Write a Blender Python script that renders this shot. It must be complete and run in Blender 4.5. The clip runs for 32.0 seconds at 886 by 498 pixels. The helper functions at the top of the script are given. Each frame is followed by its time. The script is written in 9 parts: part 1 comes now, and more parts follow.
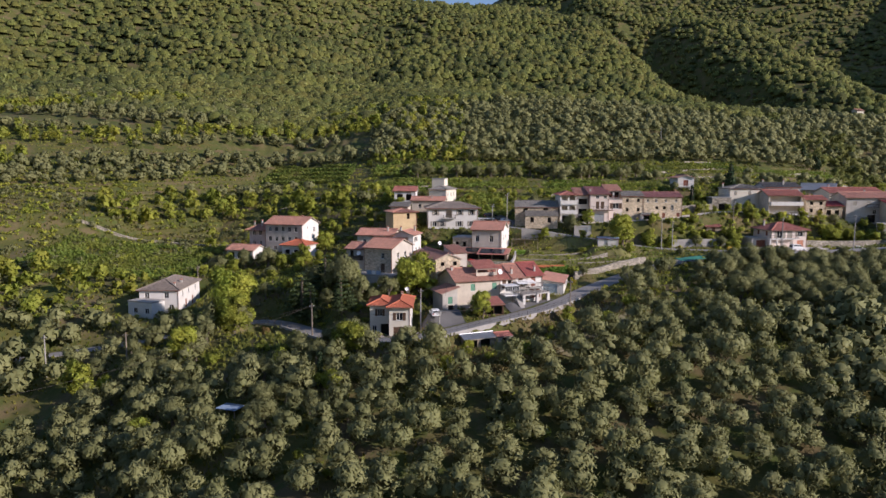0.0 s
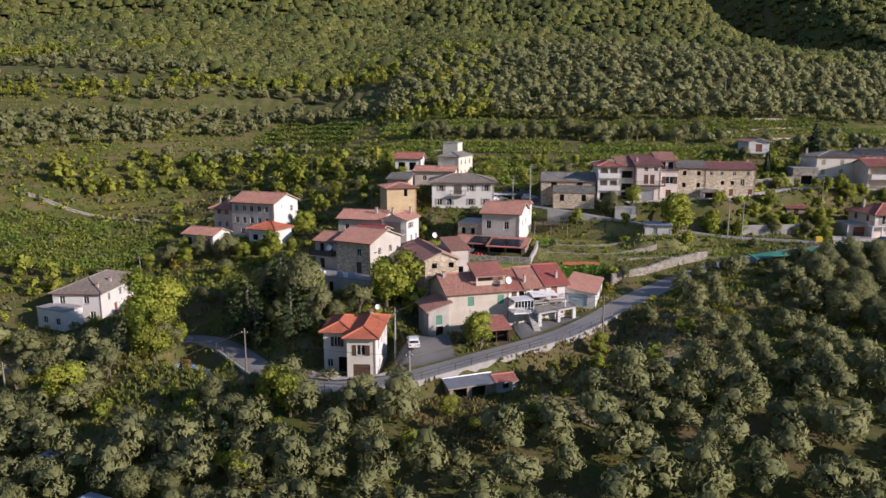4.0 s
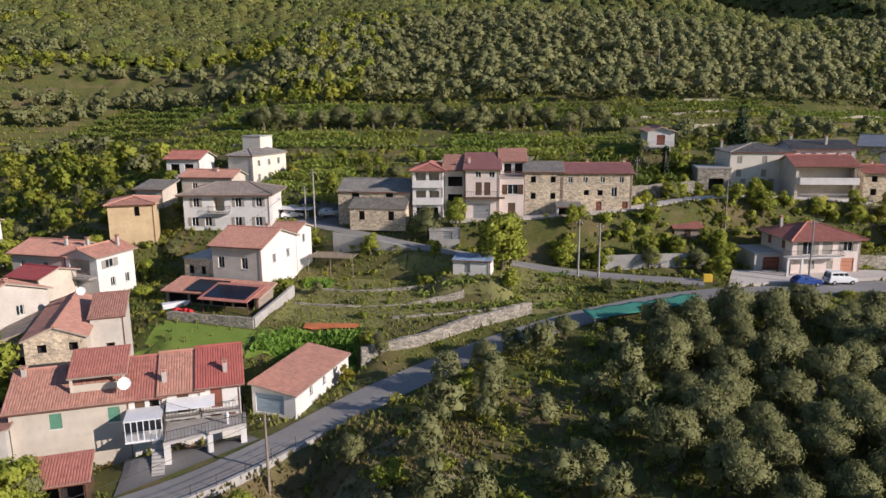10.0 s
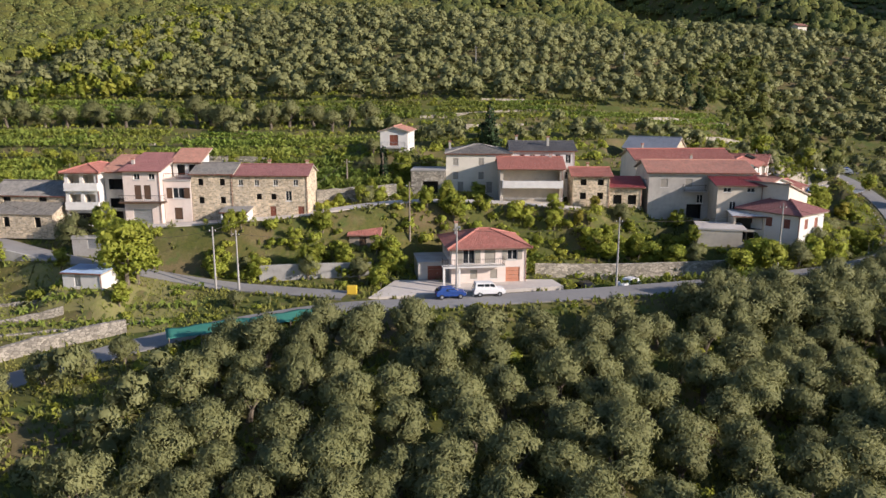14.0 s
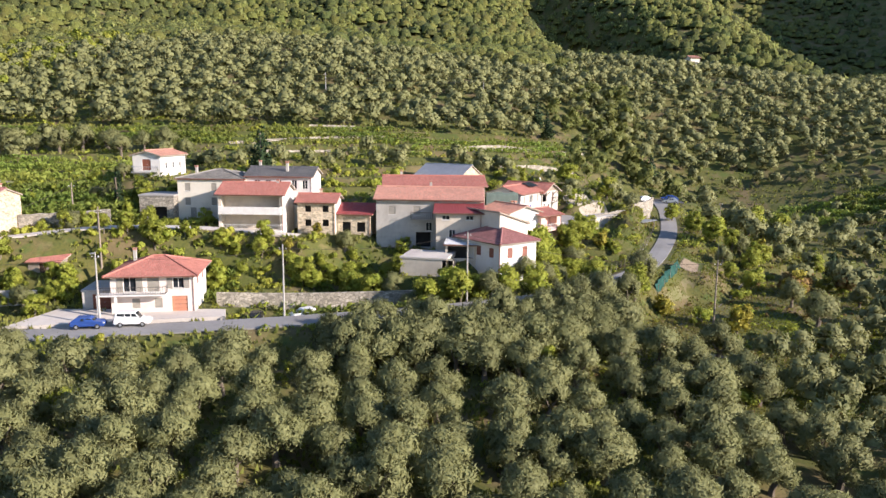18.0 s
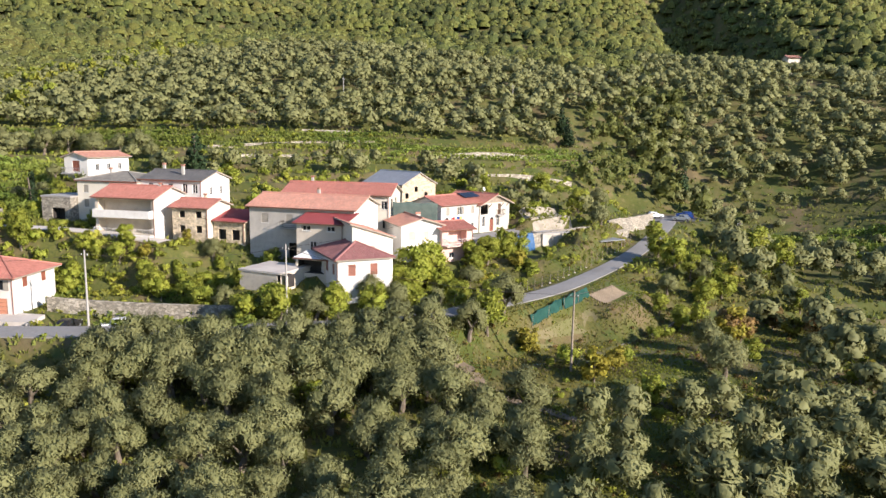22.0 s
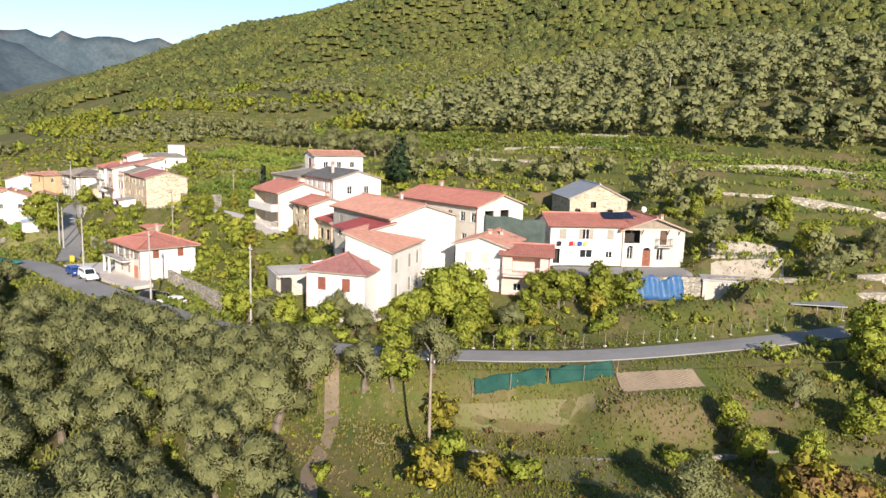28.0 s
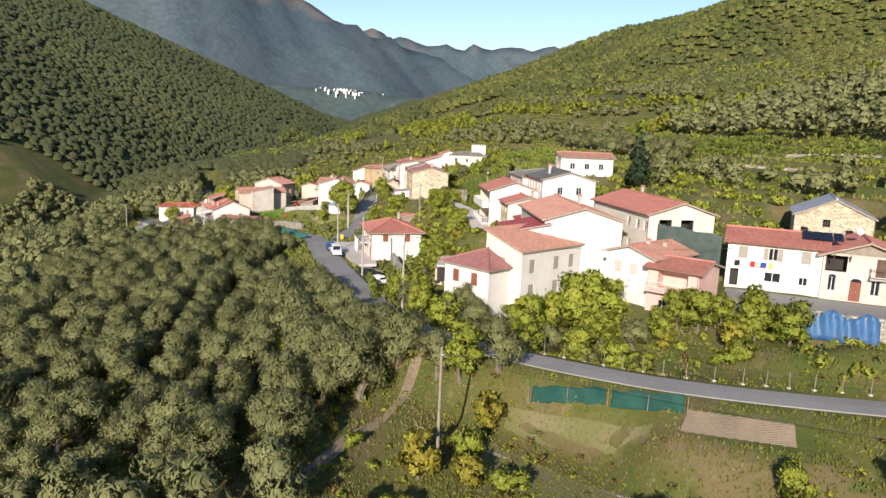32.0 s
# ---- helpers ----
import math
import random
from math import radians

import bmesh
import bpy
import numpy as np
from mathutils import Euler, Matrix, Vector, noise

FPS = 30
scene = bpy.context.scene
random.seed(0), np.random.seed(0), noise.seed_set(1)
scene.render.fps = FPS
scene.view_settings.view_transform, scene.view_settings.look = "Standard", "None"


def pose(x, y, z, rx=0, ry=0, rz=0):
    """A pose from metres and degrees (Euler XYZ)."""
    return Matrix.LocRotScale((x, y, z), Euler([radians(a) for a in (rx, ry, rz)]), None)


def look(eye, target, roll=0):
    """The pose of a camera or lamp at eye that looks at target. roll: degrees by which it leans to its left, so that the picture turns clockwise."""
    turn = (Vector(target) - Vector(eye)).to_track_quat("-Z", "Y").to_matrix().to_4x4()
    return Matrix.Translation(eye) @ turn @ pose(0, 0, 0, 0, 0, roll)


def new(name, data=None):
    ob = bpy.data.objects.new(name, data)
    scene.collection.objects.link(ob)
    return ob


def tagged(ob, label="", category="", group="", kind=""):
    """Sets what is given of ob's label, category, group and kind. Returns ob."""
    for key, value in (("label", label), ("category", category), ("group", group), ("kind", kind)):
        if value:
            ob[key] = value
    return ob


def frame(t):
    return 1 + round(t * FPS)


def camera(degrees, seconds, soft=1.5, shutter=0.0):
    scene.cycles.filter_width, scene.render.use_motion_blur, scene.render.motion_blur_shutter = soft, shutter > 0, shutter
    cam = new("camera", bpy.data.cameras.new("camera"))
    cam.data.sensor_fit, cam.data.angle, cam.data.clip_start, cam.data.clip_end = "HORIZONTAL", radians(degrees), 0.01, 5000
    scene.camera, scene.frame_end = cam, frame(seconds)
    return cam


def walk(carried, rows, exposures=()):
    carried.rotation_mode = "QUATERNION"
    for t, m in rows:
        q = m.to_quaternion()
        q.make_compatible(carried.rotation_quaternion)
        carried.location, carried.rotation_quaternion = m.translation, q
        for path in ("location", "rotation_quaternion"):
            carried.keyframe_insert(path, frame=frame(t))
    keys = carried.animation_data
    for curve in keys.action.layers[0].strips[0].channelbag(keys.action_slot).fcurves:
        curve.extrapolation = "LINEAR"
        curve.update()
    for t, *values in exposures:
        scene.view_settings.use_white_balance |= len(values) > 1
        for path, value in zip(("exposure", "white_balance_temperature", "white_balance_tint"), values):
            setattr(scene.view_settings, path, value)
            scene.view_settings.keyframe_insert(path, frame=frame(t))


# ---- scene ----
cam = camera(63.9, 32.0)
METRES, EYE, TILT, LEAN, TURN = 330.0, 40.0, 0.0, 0.0, 0.0
ROWS = [
    (0.0, 0.0, 0.0, 0.0, 0.01, -6.28, -0.12),
    (0.5, 0.0038, 0.0149, 0.0014, 0.49, -6.2, -0.13),
    (1.0, 0.0074, 0.0302, 0.0028, 0.95, -6.14, -0.15),
    (1.5, 0.0109, 0.0457, 0.0042, 1.43, -6.14, -0.15),
    (2.0, 0.0144, 0.0612, 0.0057, 1.9, -6.34, -0.14),
    (2.5, 0.0177, 0.0767, 0.0069, 2.37, -6.77, -0.15),
    (3.0, 0.021, 0.092, 0.0084, 2.86, -8.17, -0.13),
    (3.5, 0.0244, 0.1071, 0.0099, 3.32, -9.63, -0.11),
    (5.5, 0.0399, 0.1653, 0.0151, 4.78, -10.96, 0.13),
    (6.0, 0.0458, 0.1791, 0.0155, 4.66, -11.02, 0.27),
    (6.5, 0.0534, 0.1926, 0.0157, 4.52, -11.13, 0.33),
    (7.0, 0.0628, 0.2054, 0.0158, 4.4, -11.31, 0.39),
    (7.5, 0.0736, 0.2179, 0.0157, 4.33, -11.47, 0.39),
    (8.0, 0.0855, 0.2304, 0.0155, 4.28, -11.6, 0.47),
    (8.5, 0.0984, 0.2425, 0.0152, 4.24, -11.75, 0.5),
    (9.0, 0.1121, 0.254, 0.0147, 4.14, -11.83, 0.51),
    (9.5, 0.1265, 0.2644, 0.0143, 4.02, -11.9, 0.49),
    (10.0, 0.1415, 0.2733, 0.0137, 3.87, -11.92, 0.43),
    (10.5, 0.157, 0.281, 0.0134, 3.72, -11.95, 0.39),
    (11.0, 0.173, 0.2873, 0.0131, 3.56, -11.9, 0.31),
    (11.5, 0.1894, 0.2924, 0.0127, 3.38, -11.88, 0.25),
    (12.0, 0.2056, 0.2963, 0.0123, 2.39, -11.85, 0.18),
    (12.5, 0.222, 0.2994, 0.0122, 1.71, -11.86, 0.12),
    (13.0, 0.2385, 0.3018, 0.0119, 1.07, -11.85, 0.06),
    (13.5, 0.2548, 0.3037, 0.0115, 0.49, -11.85, -0.04),
    (14.0, 0.2711, 0.3051, 0.0112, -0.08, -11.86, -0.12),
    (14.5, 0.2876, 0.3062, 0.011, -0.56, -11.9, -0.2),
    (16.5, 0.3526, 0.3105, 0.0101, -1.07, -11.2, -0.48),
    (17.0, 0.3688, 0.3115, 0.01, -1.08, -10.3, -0.55),
    (17.5, 0.385, 0.3131, 0.0096, -1.05, -9.51, -0.59),
    (18.0, 0.4009, 0.3154, 0.0095, -1.06, -9.53, -0.63),
    (18.5, 0.4169, 0.3181, 0.0094, -0.63, -9.52, -0.67),
    (19.0, 0.4328, 0.3216, 0.0093, -0.18, -9.51, -0.71),
    (19.5, 0.4485, 0.3258, 0.0091, 0.58, -9.47, -0.73),
    (20.0, 0.4641, 0.331, 0.009, 2.19, -9.37, -0.79),
    (20.5, 0.4796, 0.3371, 0.009, 3.95, -9.27, -0.86),
    (21.0, 0.4948, 0.3443, 0.0088, 6.01, -9.16, -0.89),
    (21.5, 0.5097, 0.3525, 0.0086, 8.27, -9.05, -0.96),
    (22.0, 0.524, 0.3617, 0.0085, 11.23, -8.98, -1.03),
    (22.5, 0.5382, 0.3717, 0.0082, 14.46, -8.89, -1.09),
    (23.0, 0.5517, 0.3826, 0.0081, 17.66, -8.81, -1.16),
    (23.5, 0.5646, 0.3941, 0.0078, 20.85, -8.75, -1.23),
    (24.0, 0.577, 0.4061, 0.0077, 24.02, -8.71, -1.29),
    (24.5, 0.5887, 0.4185, 0.0075, 27.19, -8.66, -1.35),
    (25.0, 0.5998, 0.4312, 0.0074, 30.35, -8.66, -1.41),
    (25.5, 0.6101, 0.4443, 0.0072, 33.56, -8.67, -1.48),
    (27.5, 0.6463, 0.4964, 0.008, 48.6, -9.0, -1.69),
    (28.0, 0.6537, 0.5093, 0.0081, 52.78, -9.08, -1.73),
    (28.5, 0.6604, 0.5218, 0.0082, 57.01, -9.2, -1.8),
    (29.0, 0.6664, 0.5338, 0.0084, 61.2, -9.31, -1.83),
    (29.5, 0.6717, 0.5451, 0.0085, 65.41, -9.41, -1.9),
    (30.0, 0.6762, 0.5556, 0.0087, 69.25, -9.51, -2.05),
    (30.5, 0.68, 0.5647, 0.0089, 72.85, -9.59, -2.17),
    (31.0, 0.6831, 0.5725, 0.0091, 76.43, -9.69, -2.25),
    (31.5, 0.6856, 0.5791, 0.0094, 79.93, -9.8, -2.34),
    (32.0, 0.6876, 0.5845, 0.0096, 82.81, -9.86, -2.39),
]
walk(cam, [(t, pose(0, 0, EYE, TILT, LEAN, TURN) @ pose(METRES * x, METRES * y, METRES * z, 90 + pitch, roll, yaw)) for t, x, y, z, yaw, pitch, roll in ROWS],
     exposures=[(0.0, 0.2, 6280, 24), (10.0, 0.22, 6400, 20), (12.0, 0.44, 6500, 19), (14.0, 0.5, 6550, 19), (17.0, 0.82, 6500, 20), (19.5, 1.24, 6400, 18), (22.0, 0.94, 6500, 17), (24.0, 0.98, 6600, 17), (25.0, 0.76, 6700, 16), (28.0, 0.78, 6680, 15), (29.5, 0.6, 6700, 14), (31.0, 0.52, 6680, 15), (32.0, 0.54, 6650, 15)])

# ---- light ----
SUN_EL, SUN_X, SUN_Y = 21.5, 0.92, -0.39
world = bpy.data.worlds.new("sky")
scene.world = world
world.use_nodes = True
wn, wl = world.node_tree.nodes, world.node_tree.links
sky = wn.new("ShaderNodeTexSky")
sky.sky_type, sky.sun_disc = "NISHITA", False
sky.sun_elevation, sky.sun_rotation = radians(SUN_EL), math.atan2(SUN_X, SUN_Y)
sky.air_density, sky.dust_density, sky.ozone_density = 1.0, 0.1, 3.0
wn["Background"].inputs["Strength"].default_value = 0.108
wl.new(sky.outputs[0], wn["Background"].inputs["Color"])
sun_data = bpy.data.lights.new("sun", "SUN")
sun_data.energy, sun_data.angle, sun_data.color = 4.7, radians(0.55), (1.0, 0.92, 0.80)
sun = new("sun", sun_data)
ch = math.cos(radians(SUN_EL)) / math.hypot(SUN_X, SUN_Y)
sun.matrix_world = look((SUN_X * ch * 500, SUN_Y * ch * 500, math.sin(radians(SUN_EL)) * 500), (0, 0, 0))


# ---- materials ----
def surface(name, c1, c2, scale=1.0, rough=0.85, bump=0.3, fine=12.0, c3=None, metal=0.0, mottle=0.5, island=0.0, thin=0.0, stretch=None, coords="Object", deep=0.05, hue=0.0):
    """A procedural surface: two colours mixed by coarse noise, darker or lighter fine grain, relief."""
    m = bpy.data.materials.new(name)
    m.use_nodes = True
    n, l = m.node_tree.nodes, m.node_tree.links
    b = n["Principled BSDF"]
    b.inputs["Roughness"].default_value, b.inputs["Metallic"].default_value = rough, metal
    b.inputs["Specular IOR Level"].default_value = 0.3
    tc = n.new("ShaderNodeTexCoord")
    src = tc.outputs[coords]
    if coords == "World":
        src = None
    if stretch:
        mp = n.new("ShaderNodeMapping")
        mp.inputs["Scale"].default_value = stretch
        l.new(src, mp.inputs["Vector"])
        src = mp.outputs[0]
    n1, n2 = n.new("ShaderNodeTexNoise"), n.new("ShaderNodeTexNoise")
    n1.inputs["Scale"].default_value, n1.inputs["Detail"].default_value = scale, 5
    n2.inputs["Scale"].default_value, n2.inputs["Detail"].default_value = fine, 4
    for k in (n1, n2):
        l.new(src, k.inputs["Vector"])
    ramp = n.new("ShaderNodeMapRange")
    ramp.inputs["From Min"].default_value, ramp.inputs["From Max"].default_value = 0.35, 0.65
    l.new(n1.outputs[0], ramp.inputs["Value"])
    mix = n.new("ShaderNodeMix")
    mix.data_type = "RGBA"
    mix.inputs["A"].default_value, mix.inputs["B"].default_value = (*c1, 1), (*c2, 1)
    l.new(ramp.outputs[0], mix.inputs["Factor"])
    out = mix.outputs["Result"]
    mix2 = n.new("ShaderNodeMix")
    mix2.data_type = "RGBA"
    c3 = c3 or tuple(0.6 * a for a in c1)
    mix2.inputs["B"].default_value = (*c3, 1)
    r2 = n.new("ShaderNodeMapRange")
    r2.inputs["From Min"].default_value, r2.inputs["From Max"].default_value = 0.5, 0.75
    r2.inputs["To Max"].default_value = mottle
    l.new(n2.outputs[0], r2.inputs["Value"])
    l.new(r2.outputs[0], mix2.inputs["Factor"])
    l.new(out, mix2.inputs["A"])
    out = mix2.outputs["Result"]
    if island:
        g = n.new("ShaderNodeNewGeometry")
        oi = n.new("ShaderNodeObjectInfo")
        add = n.new("ShaderNodeMath")
        add.operation = "ADD"
        l.new(g.outputs["Random Per Island"], add.inputs[0])
        l.new(oi.outputs["Random"], add.inputs[1])
        r3 = n.new("ShaderNodeMapRange")
        r3.inputs["From Max"].default_value = 2.0
        r3.inputs["To Min"].default_value, r3.inputs["To Max"].default_value = 1 - island, 1 + island
        l.new(add.outputs[0], r3.inputs["Value"])
        hsv = n.new("ShaderNodeHueSaturation")
        l.new(r3.outputs[0], hsv.inputs["Value"])
        l.new(out, hsv.inputs["Color"])
        if hue:
            r4 = n.new("ShaderNodeMapRange")
            r4.inputs["To Min"].default_value, r4.inputs["To Max"].default_value = 0.5 - hue, 0.5 + hue
            l.new(g.outputs["Random Per Island"], r4.inputs["Value"])
            l.new(r4.outputs[0], hsv.inputs["Hue"])
        out = hsv.outputs[0]
    l.new(out, b.inputs["Base Color"])
    if bump:
        bp = n.new("ShaderNodeBump")
        bp.inputs["Strength"].default_value, bp.inputs["Distance"].default_value = bump, deep
        l.new(n2.outputs[0], bp.inputs["Height"])
        l.new(bp.outputs[0], b.inputs["Normal"])
    if thin:
        tr = n.new("ShaderNodeBsdfTranslucent")
        l.new(out, tr.inputs["Color"])
        ms = n.new("ShaderNodeMixShader")
        ms.inputs[0].default_value = thin
        l.new(b.outputs[0], ms.inputs[1])
        l.new(tr.outputs[0], ms.inputs[2])
        l.new(ms.outputs[0], n["Material Output"].inputs["Surface"])
    return m


def masonry(name, c1, c2, joint, size=3.0, rough=0.95):
    """Rough stone: cells of uneven colour between paler joints."""
    m = surface(name, c1, c2, 0.5, rough, 0.0, 9.0)
    n, l = m.node_tree.nodes, m.node_tree.links
    b = n["Principled BSDF"]
    tc = n.new("ShaderNodeTexCoord")
    mp = n.new("ShaderNodeMapping")
    mp.inputs["Scale"].default_value = (1, 1, 1.7)
    l.new(tc.outputs["Object"], mp.inputs["Vector"])
    v, e = n.new("ShaderNodeTexVoronoi"), n.new("ShaderNodeTexVoronoi")
    e.feature = "DISTANCE_TO_EDGE"
    for k in (v, e):
        k.inputs["Scale"].default_value = size
        l.new(mp.outputs[0], k.inputs["Vector"])
    old = b.inputs["Base Color"].links[0].from_socket
    hsv = n.new("ShaderNodeHueSaturation")
    sep = n.new("ShaderNodeSeparateColor")
    l.new(v.outputs["Color"], sep.inputs[0])
    mr = n.new("ShaderNodeMapRange")
    mr.inputs["To Min"].default_value, mr.inputs["To Max"].default_value = 0.6, 1.35
    l.new(sep.outputs[0], mr.inputs["Value"])
    l.new(mr.outputs[0], hsv.inputs["Value"])
    l.new(old, hsv.inputs["Color"])
    mix = n.new("ShaderNodeMix")
    mix.data_type = "RGBA"
    mix.inputs["A"].default_value = (*joint, 1)
    em = n.new("ShaderNodeMapRange")
    em.inputs["From Min"].default_value, em.inputs["From Max"].default_value = 0.01, 0.07
    l.new(e.outputs["Distance"], em.inputs["Value"])
    l.new(em.outputs[0], mix.inputs["Factor"])
    l.new(hsv.outputs[0], mix.inputs["B"])
    l.new(mix.outputs["Result"], b.inputs["Base Color"])
    bp = n.new("ShaderNodeBump")
    bp.inputs["Strength"].default_value, bp.inputs["Distance"].default_value = 0.7, 0.06
    l.new(em.outputs[0], bp.inputs["Height"])
    l.new(bp.outputs[0], b.inputs["Normal"])
    return m


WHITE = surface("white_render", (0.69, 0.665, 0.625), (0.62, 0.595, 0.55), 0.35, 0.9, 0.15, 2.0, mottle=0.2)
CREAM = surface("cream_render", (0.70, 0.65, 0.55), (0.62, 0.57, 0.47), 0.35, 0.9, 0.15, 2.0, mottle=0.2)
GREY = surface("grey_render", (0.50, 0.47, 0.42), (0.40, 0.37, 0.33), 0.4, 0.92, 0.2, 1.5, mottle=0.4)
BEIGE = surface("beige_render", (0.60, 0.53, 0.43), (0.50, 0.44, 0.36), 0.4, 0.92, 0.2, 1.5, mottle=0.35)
PINK = surface("pink_render", (0.68, 0.46, 0.40), (0.60, 0.40, 0.34), 0.4, 0.9, 0.15, 2.0, mottle=0.25)
ROSE = surface("pale_rose_render", (0.74, 0.64, 0.57), (0.68, 0.57, 0.50), 0.4, 0.9, 0.15, 2.0, mottle=0.2)
TAN = surface("ochre_render", (0.62, 0.47, 0.27), (0.52, 0.38, 0.22), 0.5, 0.92, 0.2, 2.5, mottle=0.5)
STONE = masonry("rubble_stone", (0.64, 0.52, 0.36), (0.50, 0.41, 0.29), (0.60, 0.52, 0.41), 2.6)
DRYSTONE = masonry("dry_stone", (0.40, 0.36, 0.29), (0.32, 0.29, 0.24), (0.16, 0.14, 0.11), 2.4)
DRYSTONE_PALE = masonry("pale_dry_stone", (0.46, 0.41, 0.33), (0.36, 0.32, 0.25), (0.17, 0.15, 0.11), 2.0)
CONCRETE = surface("concrete", (0.42, 0.40, 0.37), (0.34, 0.32, 0.29), 0.6, 0.9, 0.2, 5.0)
TILE_RED = surface("clay_tile_red", (0.46, 0.185, 0.14), (0.40, 0.16, 0.122), 0.8, 0.85, 0.2, 6.0, island=0.25)
TILE_ORANGE = surface("clay_tile_orange", (0.47, 0.145, 0.078), (0.41, 0.122, 0.066), 0.8, 0.85, 0.2, 6.0, island=0.3, mottle=0.3)
TILE_OLD = surface("clay_tile_weathered", (0.51, 0.25, 0.18), (0.44, 0.225, 0.165), 0.7, 0.9, 0.25, 5.0, island=0.28, c3=(0.30, 0.205, 0.155))
TILE_WINE = surface("wine_red_tile", (0.32, 0.07, 0.07), (0.27, 0.06, 0.06), 0.7, 0.7, 0.1, 5.0, island=0.2)
TILE_ROSE = surface("dull_red_tile", (0.42, 0.125, 0.10), (0.36, 0.108, 0.088), 0.7, 0.8, 0.1, 5.0, island=0.12)
TILE_PLUM = surface("plum_brown_tile", (0.33, 0.15, 0.135), (0.28, 0.125, 0.115), 0.7, 0.8, 0.15, 5.0, island=0.25)
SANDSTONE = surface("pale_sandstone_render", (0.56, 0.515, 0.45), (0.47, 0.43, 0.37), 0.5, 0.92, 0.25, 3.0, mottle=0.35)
RUBBLE = surface("pale_rubble", (0.42, 0.37, 0.30), (0.30, 0.26, 0.20), 0.8, 0.95, 1.0, 4.0, mottle=0.7)
VEG = surface("vegetable_leaf", (0.19, 0.34, 0.05), (0.24, 0.38, 0.065), 0.3, 0.7, 0.0, 2.0, island=0.3, thin=0.4)
TILE_BROWN = surface("brown_tile", (0.255, 0.21, 0.175), (0.215, 0.18, 0.15), 0.7, 0.9, 0.2, 5.0, island=0.4)
SLATE = surface("grey_stone_slab", (0.25, 0.23, 0.20), (0.19, 0.18, 0.16), 0.7, 0.9, 0.3, 4.0, island=0.4)
SLATE_DARK = surface("dark_slate", (0.10, 0.10, 0.10), (0.14, 0.135, 0.13), 0.7, 0.8, 0.2, 4.0, island=0.3)
WOOD = surface("dark_wood", (0.13, 0.075, 0.045), (0.09, 0.055, 0.035), 2.0, 0.7, 0.2, 20.0)
WOOD_PALE = surface("weathered_timber", (0.32, 0.26, 0.20), (0.24, 0.20, 0.16), 2.0, 0.9, 0.3, 15.0)
SHUT_GREEN = surface("green_paint", (0.11, 0.27, 0.18), (0.09, 0.23, 0.15), 2.0, 0.6, 0.1, 15.0)
SHUT_BROWN = surface("brown_paint", (0.25, 0.085, 0.05), (0.20, 0.07, 0.045), 2.0, 0.6, 0.1, 15.0)
SHUT_GREY = surface("grey_paint", (0.33, 0.30, 0.25), (0.28, 0.26, 0.22), 2.0, 0.65, 0.1, 15.0)
TRIM = surface("pale_trim", (0.72, 0.70, 0.66), (0.64, 0.62, 0.58), 1.0, 0.8, 0.1, 8.0, mottle=0.2)
SOFFIT = surface("eaves_board", (0.42, 0.36, 0.29), (0.36, 0.30, 0.24), 1.5, 0.85, 0.1, 8.0)
GLASS = surface("window_glass", (0.02, 0.025, 0.03), (0.025, 0.03, 0.035), 1.0, 0.06, 0.0)
# Near-black colour that paints in the shade of an unlit room.
DARK = surface("interior_shade", (0.05, 0.045, 0.04), (0.035, 0.03, 0.028), 1.0, 0.95, 0.0)
METAL = surface("galvanised_metal", (0.45, 0.46, 0.47), (0.38, 0.39, 0.40), 1.0, 0.45, 0.1, 6.0, metal=0.6)
IRON = surface("dark_iron", (0.06, 0.055, 0.05), (0.09, 0.07, 0.055), 2.0, 0.6, 0.1, 10.0)
BLUE_TIN = surface("blue_painted_tin", (0.30, 0.42, 0.60), (0.36, 0.46, 0.58), 0.8, 0.5, 0.1, 5.0)
TARP = surface("blue_tarpaulin", (0.05, 0.14, 0.29), (0.035, 0.105, 0.23), 0.8, 0.45, 0.3, 3.0)
NET = surface("green_net", (0.010, 0.058, 0.046), (0.020, 0.080, 0.060), 0.8, 0.9, 0.2, 8.0)
PLASTIC_WHITE = surface("white_plastic", (0.80, 0.80, 0.79), (0.74, 0.74, 0.73), 1.0, 0.5, 0.0)
RED_PAINT = surface("red_cloth", (0.55, 0.03, 0.03), (0.45, 0.02, 0.02), 1.0, 0.7, 0.0)
YELLOW_PAINT = surface("yellow_paint", (0.75, 0.50, 0.05), (0.65, 0.42, 0.05), 1.0, 0.6, 0.0)
SOLAR = surface("solar_glass", (0.010, 0.013, 0.024), (0.014, 0.018, 0.032), 1.5, 0.22, 0.0)
ASPHALT = surface("asphalt", (0.16, 0.155, 0.15), (0.125, 0.12, 0.115), 0.15, 0.9, 0.2, 3.0, mottle=0.4)
ROADPALE = surface("worn_asphalt", (0.29, 0.28, 0.265), (0.235, 0.225, 0.21), 0.15, 0.92, 0.2, 2.0, mottle=0.4)
PAVING = surface("pale_paving", (0.58, 0.53, 0.47), (0.50, 0.45, 0.40), 0.3, 0.9, 0.15, 2.0, mottle=0.3)
PAVING_ROSE = surface("rose_paving", (0.50, 0.40, 0.34), (0.43, 0.34, 0.29), 0.4, 0.9, 0.15, 2.0, mottle=0.3)
SOIL = surface("tilled_soil", (0.165, 0.128, 0.092), (0.125, 0.098, 0.07), 0.4, 0.95, 0.5, 4.0)
SOIL_PALE = surface("dry_tilled_soil", (0.25, 0.195, 0.135), (0.20, 0.155, 0.105), 0.5, 0.95, 0.8, 3.0)
